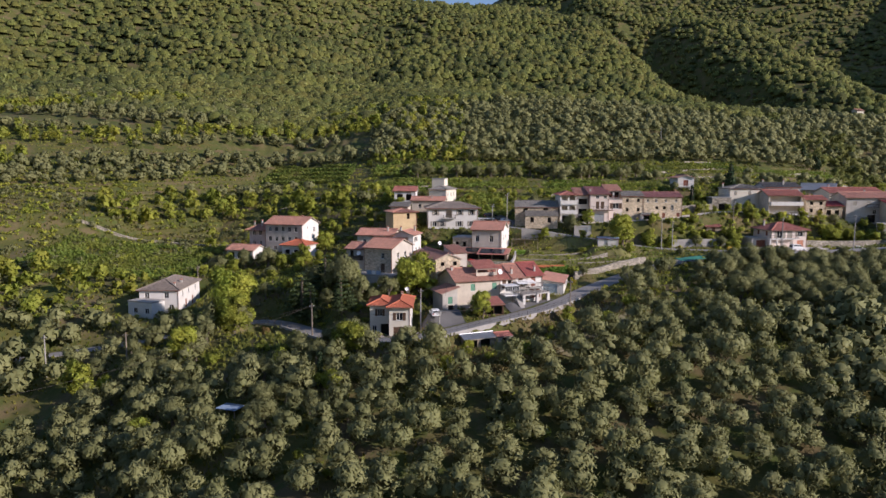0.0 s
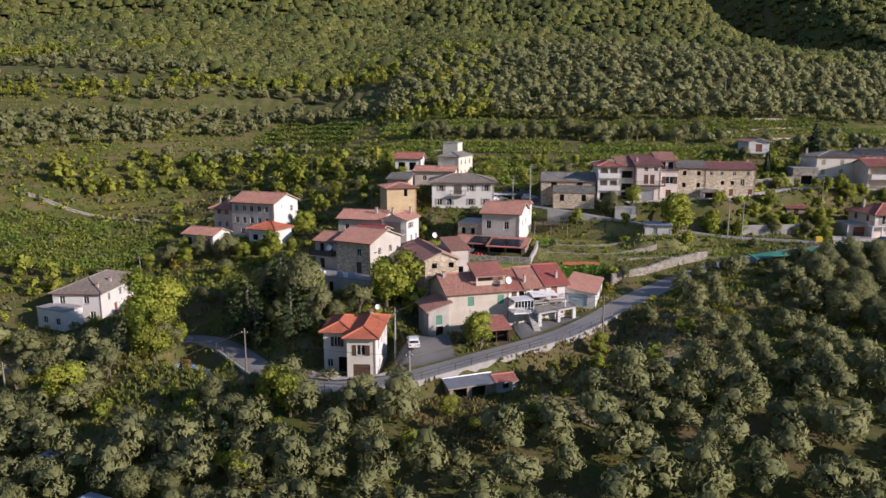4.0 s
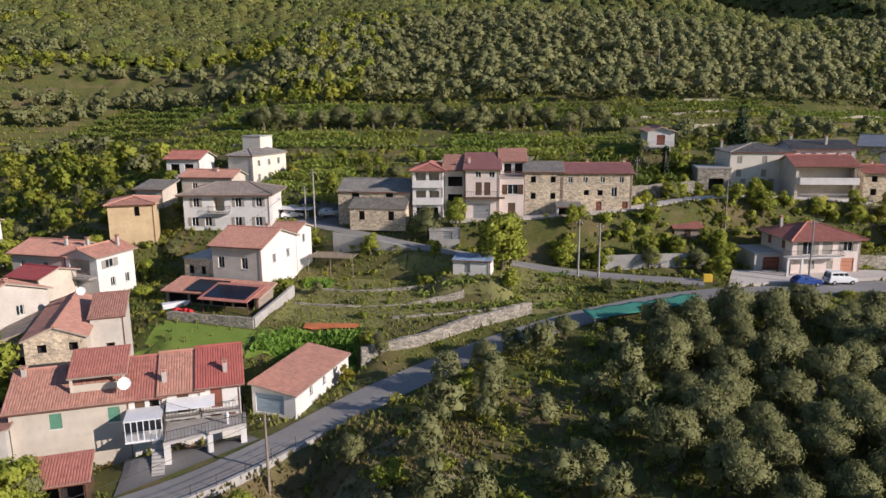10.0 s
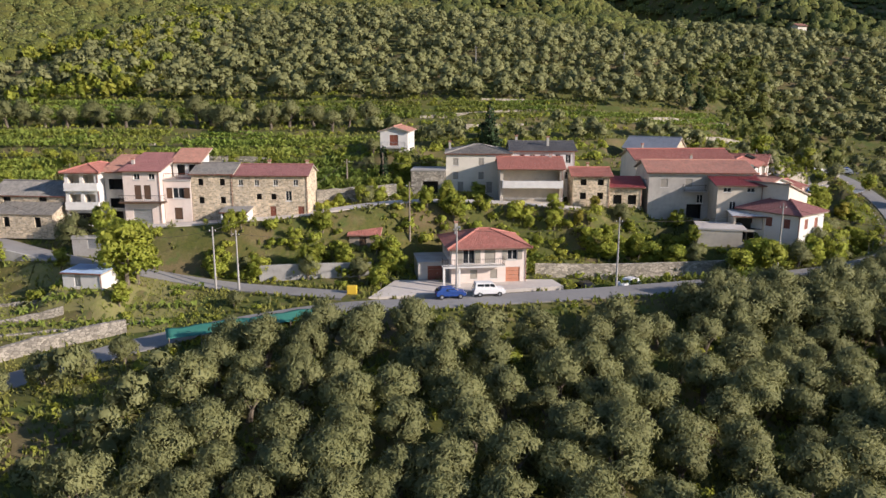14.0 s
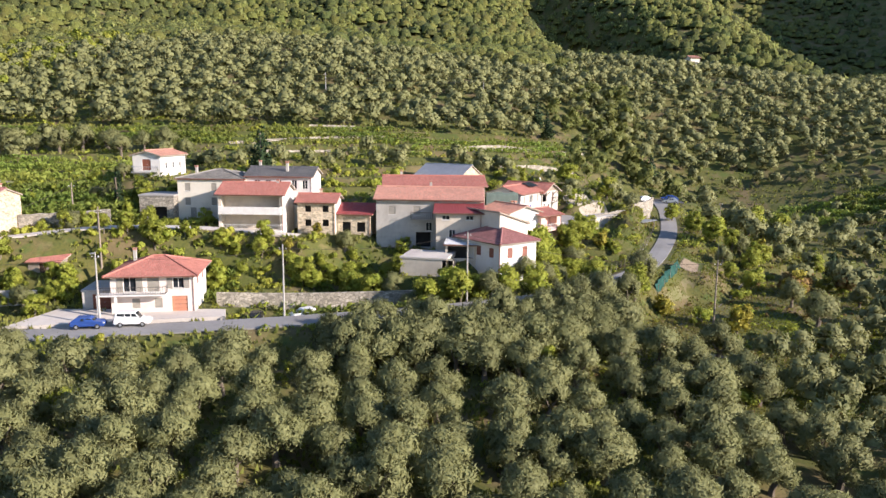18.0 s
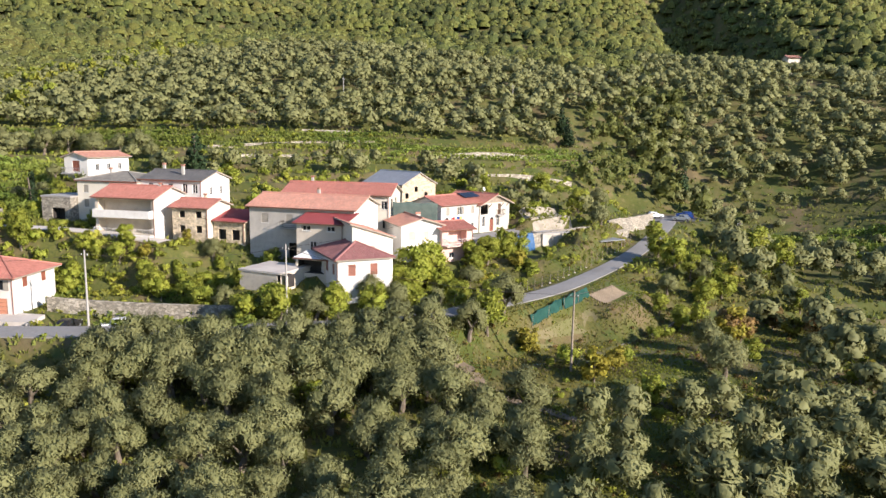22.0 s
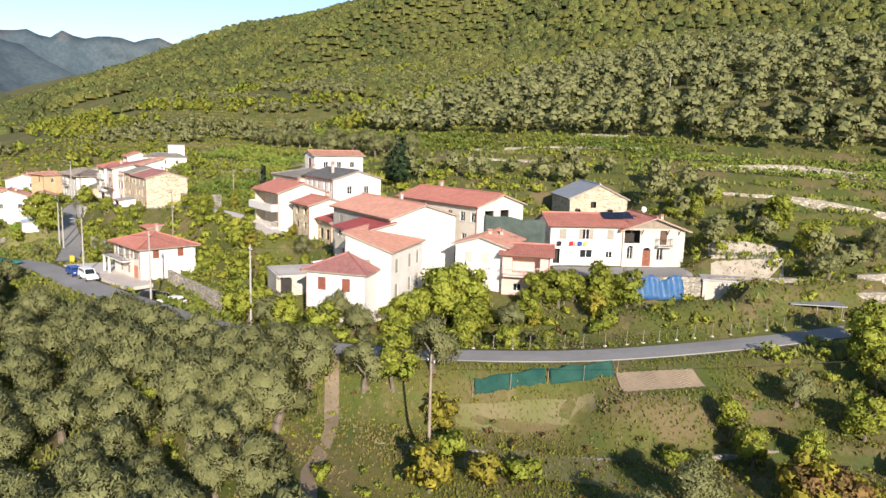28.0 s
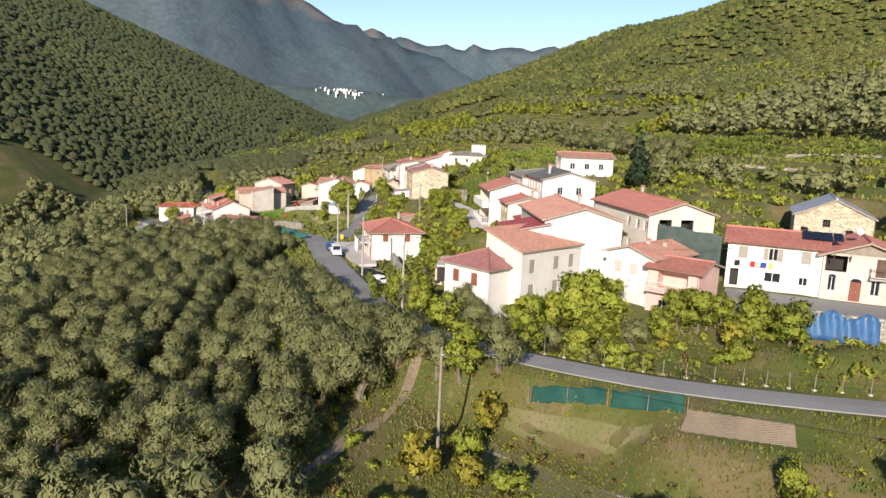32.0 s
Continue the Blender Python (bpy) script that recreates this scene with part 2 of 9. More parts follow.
DRY_EARTH = surface("dry_earth", (0.27, 0.22, 0.135), (0.16, 0.155, 0.065), 0.35, 0.95, 0.8, 2.5, c3=(0.12, 0.11, 0.05), mottle=0.7)
DRY_MEADOW = surface("dry_meadow", (0.185, 0.155, 0.08), (0.14, 0.14, 0.05), 0.35, 0.95, 0.8, 2.5, c3=(0.11, 0.12, 0.04), mottle=0.7)
TYRE = surface("tyre_rubber", (0.02, 0.02, 0.02), (0.03, 0.03, 0.03), 3.0, 0.85, 0.0)
CAR_WHITE = surface("white_car_paint", (0.78, 0.78, 0.76), (0.76, 0.76, 0.75), 1.0, 0.25, 0.0)
CAR_BLUE = surface("blue_car_paint", (0.03, 0.08, 0.28), (0.03, 0.07, 0.25), 1.0, 0.25, 0.0)
CAR_BLACK = surface("black_car_paint", (0.02, 0.02, 0.022), (0.025, 0.025, 0.026), 1.0, 0.25, 0.0)
CAR_SILVER = surface("silver_car_paint", (0.45, 0.46, 0.47), (0.43, 0.44, 0.45), 1.0, 0.3, 0.0, metal=0.5)
LAMP_GLASS = surface("lamp_glass", (0.7, 0.7, 0.68), (0.6, 0.6, 0.58), 1.0, 0.1, 0.0)
LAMP_RED = surface("red_lamp_glass", (0.4, 0.02, 0.02), (0.35, 0.02, 0.02), 1.0, 0.15, 0.0)
BARK = surface("bark", (0.14, 0.11, 0.08), (0.20, 0.17, 0.13), 2.0, 0.95, 0.5, 10.0)
LEAF_OLIVE = surface("olive_leaf", (0.205, 0.215, 0.084), (0.258, 0.261, 0.109), 0.16, 0.7, 0.0, 1.2, c3=(0.17, 0.184, 0.07), island=0.16, thin=0.3)
LEAF_GREEN = surface("broad_leaf", (0.30, 0.36, 0.050), (0.43, 0.42, 0.066), 0.12, 0.7, 0.0, 1.2, c3=(0.25, 0.32, 0.05), island=0.3, thin=0.42)
LEAF_DARK = surface("dark_needle", (0.025, 0.05, 0.018), (0.035, 0.065, 0.02), 0.3, 0.8, 0.0, 1.2, island=0.4, thin=0.1)
LEAF_CEDAR = surface("cedar_needle", (0.055, 0.085, 0.030), (0.075, 0.105, 0.036), 0.3, 0.8, 0.0, 1.2, island=0.4, thin=0.15)
LEAF_YELLOW = surface("autumn_leaf", (0.37, 0.33, 0.04), (0.31, 0.26, 0.04), 0.3, 0.75, 0.0, 1.2, c3=(0.2, 0.2, 0.03), island=0.4, thin=0.3)
LEAF_RUST = surface("rust_leaf", (0.25, 0.15, 0.05), (0.20, 0.16, 0.055), 0.3, 0.75, 0.0, 1.2, island=0.4, thin=0.3)
LEAF_VINE = surface("vine_leaf", (0.17, 0.24, 0.04), (0.25, 0.27, 0.05), 0.06, 0.75, 0.0, 0.6, c3=(0.10, 0.16, 0.02), island=0.4, thin=0.3)
LEAF_FOREST = surface("forest_leaf", (0.27, 0.305, 0.095), (0.335, 0.345, 0.11), 0.02, 0.8, 0.0, 0.25, c3=(0.22, 0.26, 0.07), island=0.14, thin=0.5)
GRASS_LUSH = surface("lush_grass_blade", (0.19, 0.225, 0.045), (0.27, 0.26, 0.07), 0.08, 0.85, 0.0, 0.6, c3=(0.13, 0.18, 0.03), island=0.35, thin=0.35)
STRAW = surface("straw_blade", (0.30, 0.245, 0.11), (0.235, 0.20, 0.08), 0.1, 0.9, 0.0, 0.8, island=0.3, thin=0.25)
GRASS = surface("grass_blade", (0.165, 0.195, 0.024), (0.24, 0.21, 0.05), 0.08, 0.85, 0.0, 0.6, c3=(0.13, 0.17, 0.03), island=0.3, thin=0.35)


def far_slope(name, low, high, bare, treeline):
    """A distant wooded mountainside with air haze mixed into its colours: tree cover in patches, bare rock above the
    treeline.
    """
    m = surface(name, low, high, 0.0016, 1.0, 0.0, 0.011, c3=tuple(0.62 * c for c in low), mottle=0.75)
    n, l = m.node_tree.nodes, m.node_tree.links
    b = n["Principled BSDF"]
    tc, sep = n.new("ShaderNodeTexCoord"), n.new("ShaderNodeSeparateXYZ")
    l.new(tc.outputs["Object"], sep.inputs[0])
    col = b.inputs["Base Color"].links[0].from_socket
    fine = n.new("ShaderNodeTexNoise")
    fine.inputs["Scale"].default_value, fine.inputs["Detail"].default_value = 0.05, 5
    l.new(tc.outputs["Object"], fine.inputs["Vector"])
    mr = n.new("ShaderNodeMapRange")
    mr.inputs["From Min"].default_value, mr.inputs["From Max"].default_value = 0.35, 0.68
    mr.inputs["To Min"].default_value, mr.inputs["To Max"].default_value = 1.12, 0.84
    l.new(fine.outputs[0], mr.inputs["Value"])
    hsv = n.new("ShaderNodeHueSaturation")
    l.new(mr.outputs[0], hsv.inputs["Value"])
    l.new(col, hsv.inputs["Color"])
    wide = n.new("ShaderNodeTexNoise")
    wide.inputs["Scale"].default_value, wide.inputs["Detail"].default_value = 0.004, 6
    l.new(tc.outputs["Object"], wide.inputs["Vector"])
    up = n.new("ShaderNodeMath")
    up.operation = "MULTIPLY_ADD"
    l.new(wide.outputs[0], up.inputs[0])
    up.inputs[1].default_value = 520
    l.new(sep.outputs["Z"], up.inputs[2])
    line = n.new("ShaderNodeMapRange")
    line.inputs["From Min"].default_value, line.inputs["From Max"].default_value, line.inputs["To Max"].default_value = treeline + 260, treeline + 420, 0.85
    l.new(up.outputs[0], line.inputs["Value"])
    mix = n.new("ShaderNodeMix")
    mix.data_type = "RGBA"
    mix.inputs["B"].default_value = (*bare, 1)
    l.new(hsv.outputs[0], mix.inputs["A"])
    l.new(line.outputs[0], mix.inputs["Factor"])
    l.new(mix.outputs["Result"], b.inputs["Base Color"])
    bp = n.new("ShaderNodeBump")
    bp.inputs["Strength"].default_value, bp.inputs["Distance"].default_value = 0.35, 9.0
    l.new(fine.outputs[0], bp.inputs["Height"])
    l.new(bp.outputs[0], b.inputs["Normal"])
    return m


# The blue-grey in these base colours is the haze of distance.
FAR_HAZE_BLUE = far_slope("far_ridge", (0.066, 0.098, 0.118), (0.090, 0.116, 0.122), (0.25, 0.19, 0.155), 520)
FAR_HAZE_GREEN = far_slope("far_wooded_slope", (0.065, 0.10, 0.095), (0.085, 0.115, 0.10), (0.2, 0.2, 0.17), 900)


def ground_material():
    """Meadow: patchy greens, dry straw and bare earth, with grain from metres down to a hand's width."""
    m = surface("meadow_ground", (0.072, 0.092, 0.016), (0.122, 0.108, 0.03), 0.09, 0.95, 1.0, 2.2, c3=(0.05, 0.07, 0.018), mottle=0.85)
    n, l = m.node_tree.nodes, m.node_tree.links
    b = n["Principled BSDF"]
    tc = n.new("ShaderNodeTexCoord")
    col = b.inputs["Base Color"].links[0].from_socket
    for scale, lo, hi, most, colour in ((0.13, 0.50, 0.64, 0.8, (0.165, 0.118, 0.062)), (0.9, 0.55, 0.68, 0.6, (0.19, 0.155, 0.07)), (0.45, 0.56, 0.66, 0.7, (0.065, 0.10, 0.02)), (5.0, 0.52, 0.7, 0.55, (0.05, 0.06, 0.02))):
        t = n.new("ShaderNodeTexNoise")
        t.inputs["Scale"].default_value, t.inputs["Detail"].default_value = scale, 7
        l.new(tc.outputs["Object"], t.inputs["Vector"])
        mr = n.new("ShaderNodeMapRange")
        mr.inputs["From Min"].default_value, mr.inputs["From Max"].default_value, mr.inputs["To Max"].default_value = lo, hi, most
        l.new(t.outputs[0], mr.inputs["Value"])
        mix = n.new("ShaderNodeMix")
        mix.data_type = "RGBA"
        mix.inputs["B"].default_value = (*colour, 1)
        l.new(col, mix.inputs["A"])
        l.new(mr.outputs[0], mix.inputs["Factor"])
        col = mix.outputs["Result"]
    l.new(col, b.inputs["Base Color"])
    return m


GROUND = ground_material()
CANOPY = surface("forest_canopy", (0.090, 0.100, 0.020), (0.122, 0.120, 0.027), 0.012, 0.95, 1.0, 0.9, c3=(0.045, 0.056, 0.013), mottle=0.7, island=0.30, deep=0.8, hue=0.016)
CANOPY_DARK = surface("deep_forest_canopy", (0.068, 0.083, 0.021), (0.088, 0.097, 0.025), 0.012, 0.95, 1.0, 0.9, c3=(0.034, 0.045, 0.012), mottle=0.7, island=0.30, deep=0.8, hue=0.016)
# Valley canopy is greyer than CANOPY: distance haze put into the colour.
CANOPY_VALLEY = surface("valley_canopy", (0.074, 0.090, 0.033), (0.100, 0.108, 0.038), 0.006, 0.95, 1.0, 0.8, c3=(0.040, 0.053, 0.022), mottle=0.6, island=0.22, deep=0.6, hue=0.012)
LEAF_FOREST_DARK = surface("deep_forest_leaf", (0.19, 0.215, 0.065), (0.24, 0.25, 0.075), 0.02, 0.8, 0.0, 0.25, c3=(0.16, 0.20, 0.05), island=0.14, thin=0.48)


# ---- mesh helpers ----
def mesh_np(name, verts, faces, smooth=False, normals=None):
    """A mesh from an (n, 3) array and an (m, 3 or 4) array."""
    verts, faces = np.asarray(verts, np.float32), np.asarray(faces, np.int32)
    me = bpy.data.meshes.new(name)
    k = faces.shape[1]
    me.vertices.add(len(verts))
    me.vertices.foreach_set("co", verts.ravel())
    me.loops.add(faces.size)
    me.loops.foreach_set("vertex_index", faces.ravel())
    me.polygons.add(len(faces))
    me.polygons.foreach_set("loop_start", np.arange(0, faces.size, k, dtype=np.int32))
    me.polygons.foreach_set("loop_total", np.full(len(faces), k, np.int32))
    me.polygons.foreach_set("use_smooth", np.full(len(faces), smooth))
    me.update(calc_edges=True)
    if normals is not None:
        a = me.attributes.new("custom_normal", "FLOAT_VECTOR", "POINT")
        a.data.foreach_set("vector", np.asarray(normals, np.float32).ravel())
        me.update()
    return me


class Geo:
    """Collects boxes, prisms and quads of one mesh."""

    def __init__(self):
        self.v, self.f = [], []

    def face(self, pts):
        i = len(self.v)
        self.v += [tuple(p) for p in pts]
        self.f.append(tuple(range(i, i + len(pts))))

    def box(self, x0, y0, z0, x1, y1, z1):
        self.hexa([(x0, y0, z0), (x1, y0, z0), (x1, y1, z0), (x0, y1, z0)], [(x0, y0, z1), (x1, y0, z1), (x1, y1, z1), (x0, y1, z1)])

    def hexa(self, low, high):
        """A prism between two like polygons, the lower one counter-clockwise from above."""
        i, n = len(self.v), len(low)
        self.v += [tuple(p) for p in low] + [tuple(p) for p in high]
        self.f.append(tuple(range(i + n - 1, i - 1, -1)))
        self.f.append(tuple(range(i + n, i + 2 * n)))
        for k in range(n):
            j = (k + 1) % n
            self.f.append((i + k, i + j, i + n + j, i + n + k))

    def tube(self, a, b, r0, r1, n=8):
        a, b = Vector(a), Vector(b)
        d = (b - a).normalized()
        s = d.orthogonal().normalized()
        t = d.cross(s)
        ring = [(math.cos(2 * math.pi * k / n), math.sin(2 * math.pi * k / n)) for k in range(n)]
        self.hexa([a + r0 * (c * s + q * t) for c, q in ring], [b + r1 * (c * s + q * t) for c, q in ring])

    def pipe(self, pts, r, n=5):
        """One round bar through all the points."""
        pts = [Vector(p) for p in pts]
        i = len(self.v)
        for k, p in enumerate(pts):
            d = (pts[min(k + 1, len(pts) - 1)] - pts[max(k - 1, 0)]).normalized()
            s = d.cross(Vector((0.01, 0.02, 1))).normalized()
            t = d.cross(s)
            self.v += [tuple(p + r * (math.cos(6.2832 * q / n) * s + math.sin(6.2832 * q / n) * t)) for q in range(n)]
        for k in range(len(pts) - 1):
            for q in range(n):
                w = (q + 1) % n
                self.f.append((i + k * n + q, i + k * n + w, i + (k + 1) * n + w, i + (k + 1) * n + q))

    def mesh(self, name, bevel=0.0):
        me = bpy.data.meshes.new(name)
        me.from_pydata(self.v, [], self.f)
        if bevel:
            bm = bmesh.new()
            bm.from_mesh(me)
            bmesh.ops.bevel(bm, geom=list(bm.edges), offset=bevel, segments=1, affect="EDGES")
            bm.to_mesh(me)
            bm.free()
        return me


def part(name, geo, material, parent=None, label="", bevel=0.0):
    """One mesh object under a thing or a part; geo is a Geo or a mesh."""
    me = geo.mesh(name, bevel) if isinstance(geo, Geo) else geo
    if not me.materials:
        me.materials.append(material)
    ob = new(name, me)
    ob.parent = parent
    return tagged(ob, label)


def thing(name, m, label, category, group="", kind=""):
    """An Empty at the base of a thing, that parents its parts."""
    ob = new(name)
    ob.empty_display_size = 0.3
    ob.matrix_basis = m
    return tagged(ob, label, category, group, kind)


def smooth(a, b, x):
    t = np.clip((np.asarray(x, float) - a) / (b - a), 0, 1)
    return t * t * (3 - 2 * t)


# ---- the lie of the land ----
SLOPE_Y = [-900, -400, -150, 0, 60, 95, 125, 150, 175, 190, 199, 208, 223, 245, 280, 300, 340, 460, 600, 700, 900, 1100, 1400, 4600]
SLOPE_Z = [-95, -90, -60, -24, -7, 2, 10, 13, 16.5, 18, 19.5, 25, 29.5, 34, 41, 46, 58, 84, 112, 150, 222, 258, 200, 150]
SHIFT_X = [-900, -300, -200, -110, -75, -20, 40, 100, 135, 180, 260, 400, 700]
SHIFT_Y = [0, 30, 40, -5, -50, 0, 0, -3, -20, -25, -60, -40, -60]


def soft_interp(x, xs, ys, r):
    return (np.interp(x - r, xs, ys) + 2 * np.interp(x, xs, ys) + np.interp(x + r, xs, ys)) / 4


def ridge(x, y, a, b, fall, top=30):
    """The height of a ridge that runs straight from a to b (x, y, z) and falls off to both sides."""
    dx, dy = b[0] - a[0], b[1] - a[1]
    t = np.clip(((x - a[0]) * dx + (y - a[1]) * dy) / (dx * dx + dy * dy), 0, 1)
    d = np.hypot(x - a[0] - t * dx, y - a[1] - t * dy)
    return a[2] + t * (b[2] - a[2]) - fall * (np.sqrt(d * d + top * top) - top)


def wild(x, y):
    """The slope before anything was built on it."""
    x, y = np.asarray(x, float), np.asarray(y, float)
    s = soft_interp(x, SHIFT_X, SHIFT_Y, 18)
    z = soft_interp(y + s, SLOPE_Y, SLOPE_Z, 6)
    w = smooth(-300, -460, x)
    west = 8 + 0.368 * (y - 130)
    z = z * (1 - w) + np.maximum(west, -95) * w
    z = z - 17 * np.exp(-((x - 215) / 45) ** 2 - ((y - 305) / 60) ** 2)
    z = z + 95 * np.exp(-((x + 310) / 240) ** 2 - ((y - 1050) / 260) ** 2)
    z = z + 11 * np.exp(-((x - 250) / 60) ** 2 - ((y - 425) / 60) ** 2)
    # a wooded spur that comes down to the south, with a gully on its west side
    w = smooth(272, 322, x) * smooth(430, 520, y) * smooth(1000, 860, y)
    spur = 54 + 0.40 * (y - 488) - 0.9 * np.maximum(np.sqrt((np.maximum(x - 352, 0)) ** 2 + 900) - 30, 0)
    z = z * (1 - w) + np.maximum(spur, 5) * w
    z = z - 44 * np.exp(-((x - 268 + 0.10 * (y - 600)) / 30) ** 2) * smooth(462, 540, y) * smooth(1000, 880, y)
    z = np.maximum(z, ridge(x, y, (335, 1400, 470), (215, 1010, 262), 0.9))
    z = np.maximum(z, ridge(x, y, (335, 1420, 480), (1000, 1500, 600), 0.62))
    z = np.maximum(z, ridge(x, y, (1000, 1500, 600), (900, 600, 310), 0.72))
    z = np.maximum(z, ridge(x, y, (-450, -430, 292), (-1320, 150, 42), 0.52))
    z = np.where(y > 1250, np.minimum(z, 640), z)
    rough = 5.0 * np.sin(x / 61 + 0.7 * np.sin(y / 47)) * np.sin(y / 53 + 0.5 * np.sin(x / 71)) + 14 * np.sin(x / 170 + 1.0) * np.sin(y / 150 + x / 400)
    return z + rough * smooth(330, 520, y + 0.25 * np.abs(x))


def terraced(x, y):
    z = wild(x, y)
    k = 1.5
    f = z / k + 0.25 * np.sin(x / 23) + 0.15 * np.sin(x / 9 + y / 31)
    fr = f - np.floor(f)
    st = z + k * (smooth(0.70, 1.0, fr) - fr)
    w = smooth(185, 215, y + 0.25 * x) * smooth(430, 360, y) * smooth(-330, -200, x) * smooth(420, 330, x)
    w = np.maximum(w, 0.6 * smooth(165, 180, x) * smooth(290, 240, x) * smooth(300, 270, y))
    return z * (1 - w) + st * w


PADS = []   # x0, y0, angle, width, depth, z, skirt
ROADS = {}  # name: (points x, y, z), half width


def road_points(pts, step=2.0):
    """Points along a smooth line through pts."""
    p = [Vector(q) for q in pts]
    p = [2 * p[0] - p[1]] + p + [2 * p[-1] - p[-2]]
    out = []
    for i in range(1, len(p) - 2):
        n = max(2, int((p[i + 1] - p[i]).length / step))
        for k in range(n):
            t = k / n
            out.append(0.5 * (2 * p[i] + (p[i + 1] - p[i - 1]) * t + (2 * p[i - 1] - 5 * p[i] + 4 * p[i + 1] - p[i + 2]) * t * t + (3 * p[i] - p[i - 1] - 3 * p[i + 1] + p[i + 2]) * t ** 3))
    return np.array([tuple(q) for q in out] + [tuple(p[-2])])


def near_roads(x, y):
    """Distance beyond the edge of the nearest road, and that road's height there."""
    best, hz = np.full(x.shape, 1e9), np.zeros(x.shape)
    for pts, half in ROADS.values():
        for a, b in zip(pts[:-1], pts[1:]):
            dx, dy = b[0] - a[0], b[1] - a[1]
            t = np.clip(((x - a[0]) * dx + (y - a[1]) * dy) / (dx * dx + dy * dy), 0, 1)
            d = np.hypot(x - a[0] - t * dx, y - a[1] - t * dy) - half
            hit = d < best
            best, hz = np.where(hit, d, best), np.where(hit, a[2] + t * (b[2] - a[2]), hz)
    return best, hz


def pad_distance(x, y, pad):
    x0, y0, ang, w, d = pad[:5]
    c, s = math.cos(ang), math.sin(ang)
    u, v = (x - x0) * c + (y - y0) * s, -(x - x0) * s + (y - y0) * c
    return np.hypot(np.maximum(np.maximum(-u, u - w), 0), np.maximum(np.maximum(-v, v - d), 0))


def height(x, y):
    x, y = np.asarray(x, float), np.asarray(y, float)
    z = terraced(x, y)
    num, den = np.zeros(z.shape), np.zeros(z.shape)
    for pad in PADS:
        d = pad_distance(x, y, pad)
        w = (1 - smooth(0.6, 0.6 + pad[6], d)) / (0.3 + d) ** 2
        num, den = num + w * pad[5], den + w
    cover = np.zeros(z.shape)
    for pad in PADS:
        cover = np.maximum(cover, 1 - smooth(0.6, 0.6 + pad[6], pad_distance(x, y, pad)))
    z = np.where(den > 0, z * (1 - cover) + cover * num / np.maximum(den, 1e-9), z)
    d, hz = near_roads(x, y)
    below = (x > -8) & (x < 36) & (y < np.interp(x, [-8, 0, 8.2, 14.8, 20, 25, 36], [128.2, 132, 137, 141.5, 145.2, 150.3, 163]))
    w = 1 - smooth(0.3, np.where(below, 1.5, 5.0), d)
    return z * (1 - w) + (hz - 0.12) * w


def ground_at(x, y):
    return float(height(np.array([float(x)]), np.array([float(y)]))[0])


# ---- roads ----
def add_road(name, pts, half):
    ROADS[name] = (road_points(pts), half)


add_road("road", [(-190, 112, 2), (-140, 124, 1.5), (-100, 132, 2.2), (-77, 139, 3.4), (-58, 145.5, 5.4), (-48, 151, 6.6), (-40, 152.6, 7.2), (-33.5, 148.5, 7.6), (-27.5, 141.5, 7.9), (-23, 136, 8.1), (-17.5, 130.8, 8.5), (-11.5, 128.2, 8.9), (-4, 129.5, 9.4), (2.5, 133.4, 9.9), (8.2, 137, 10.5), (14.8, 141.5, 11), (20, 145.2, 11.5), (25, 150.3, 12.1),
                  (36, 163, 13.6), (47, 172, 15.4), (60, 180, 17), (75, 185.5, 18.2), (90, 187.5, 18.6), (115, 192, 19), (140, 197, 20), (154, 203, 20.8), (165, 214, 21.2), (172.5, 227, 21.4), (182, 249, 22.6), (189, 272, 24.2), (193, 290, 25)], 2.2)
add_road("village_lane", [(77, 190.5, 18.7), (60, 194.5, 18.9), (47, 196, 20.6), (35, 198, 22.2), (23, 203, 23.6), (14, 209, 24.2)], 1.8)
add_road("upper_lane", [(40, 203.2, 25.2), (52, 204, 25.8), (66, 206, 26.6), (82, 211.5, 28), (97, 215.0, 27.6), (112, 214.5, 26.6)], 1.5)
PADS.append((154.9, 232.5, math.atan2(0.855, 0.52), 19, 7, 25.7, 0.9))
PADS.append((163.5, 233.3, math.atan2(0.855, 0.52), 14, 4.6, 22.6, 1.6))
for along, low in ((0, 7.4), (12, 8.0), (24, 9.0)):
    PADS.append((4.3 + 0.778 * along, 121.6 + 0.628 * along, math.atan2(0.628, 0.778), 12, 6.5, low, 5, "terrace"))
PADS.append((186, 284, 0.15, 15, 15, 25, 6))
PADS.append((177.4, 219.2, math.radians(66.7), 9.4, 3.2, 20.05, 4.5))   # level garden bed


# ---- buildings ----
def place_of(p0, p1, z):
    return pose(p0[0], p0[1], z, 0, 0, math.degrees(math.atan2(p1[1] - p0[1], p1[0] - p0[0])))


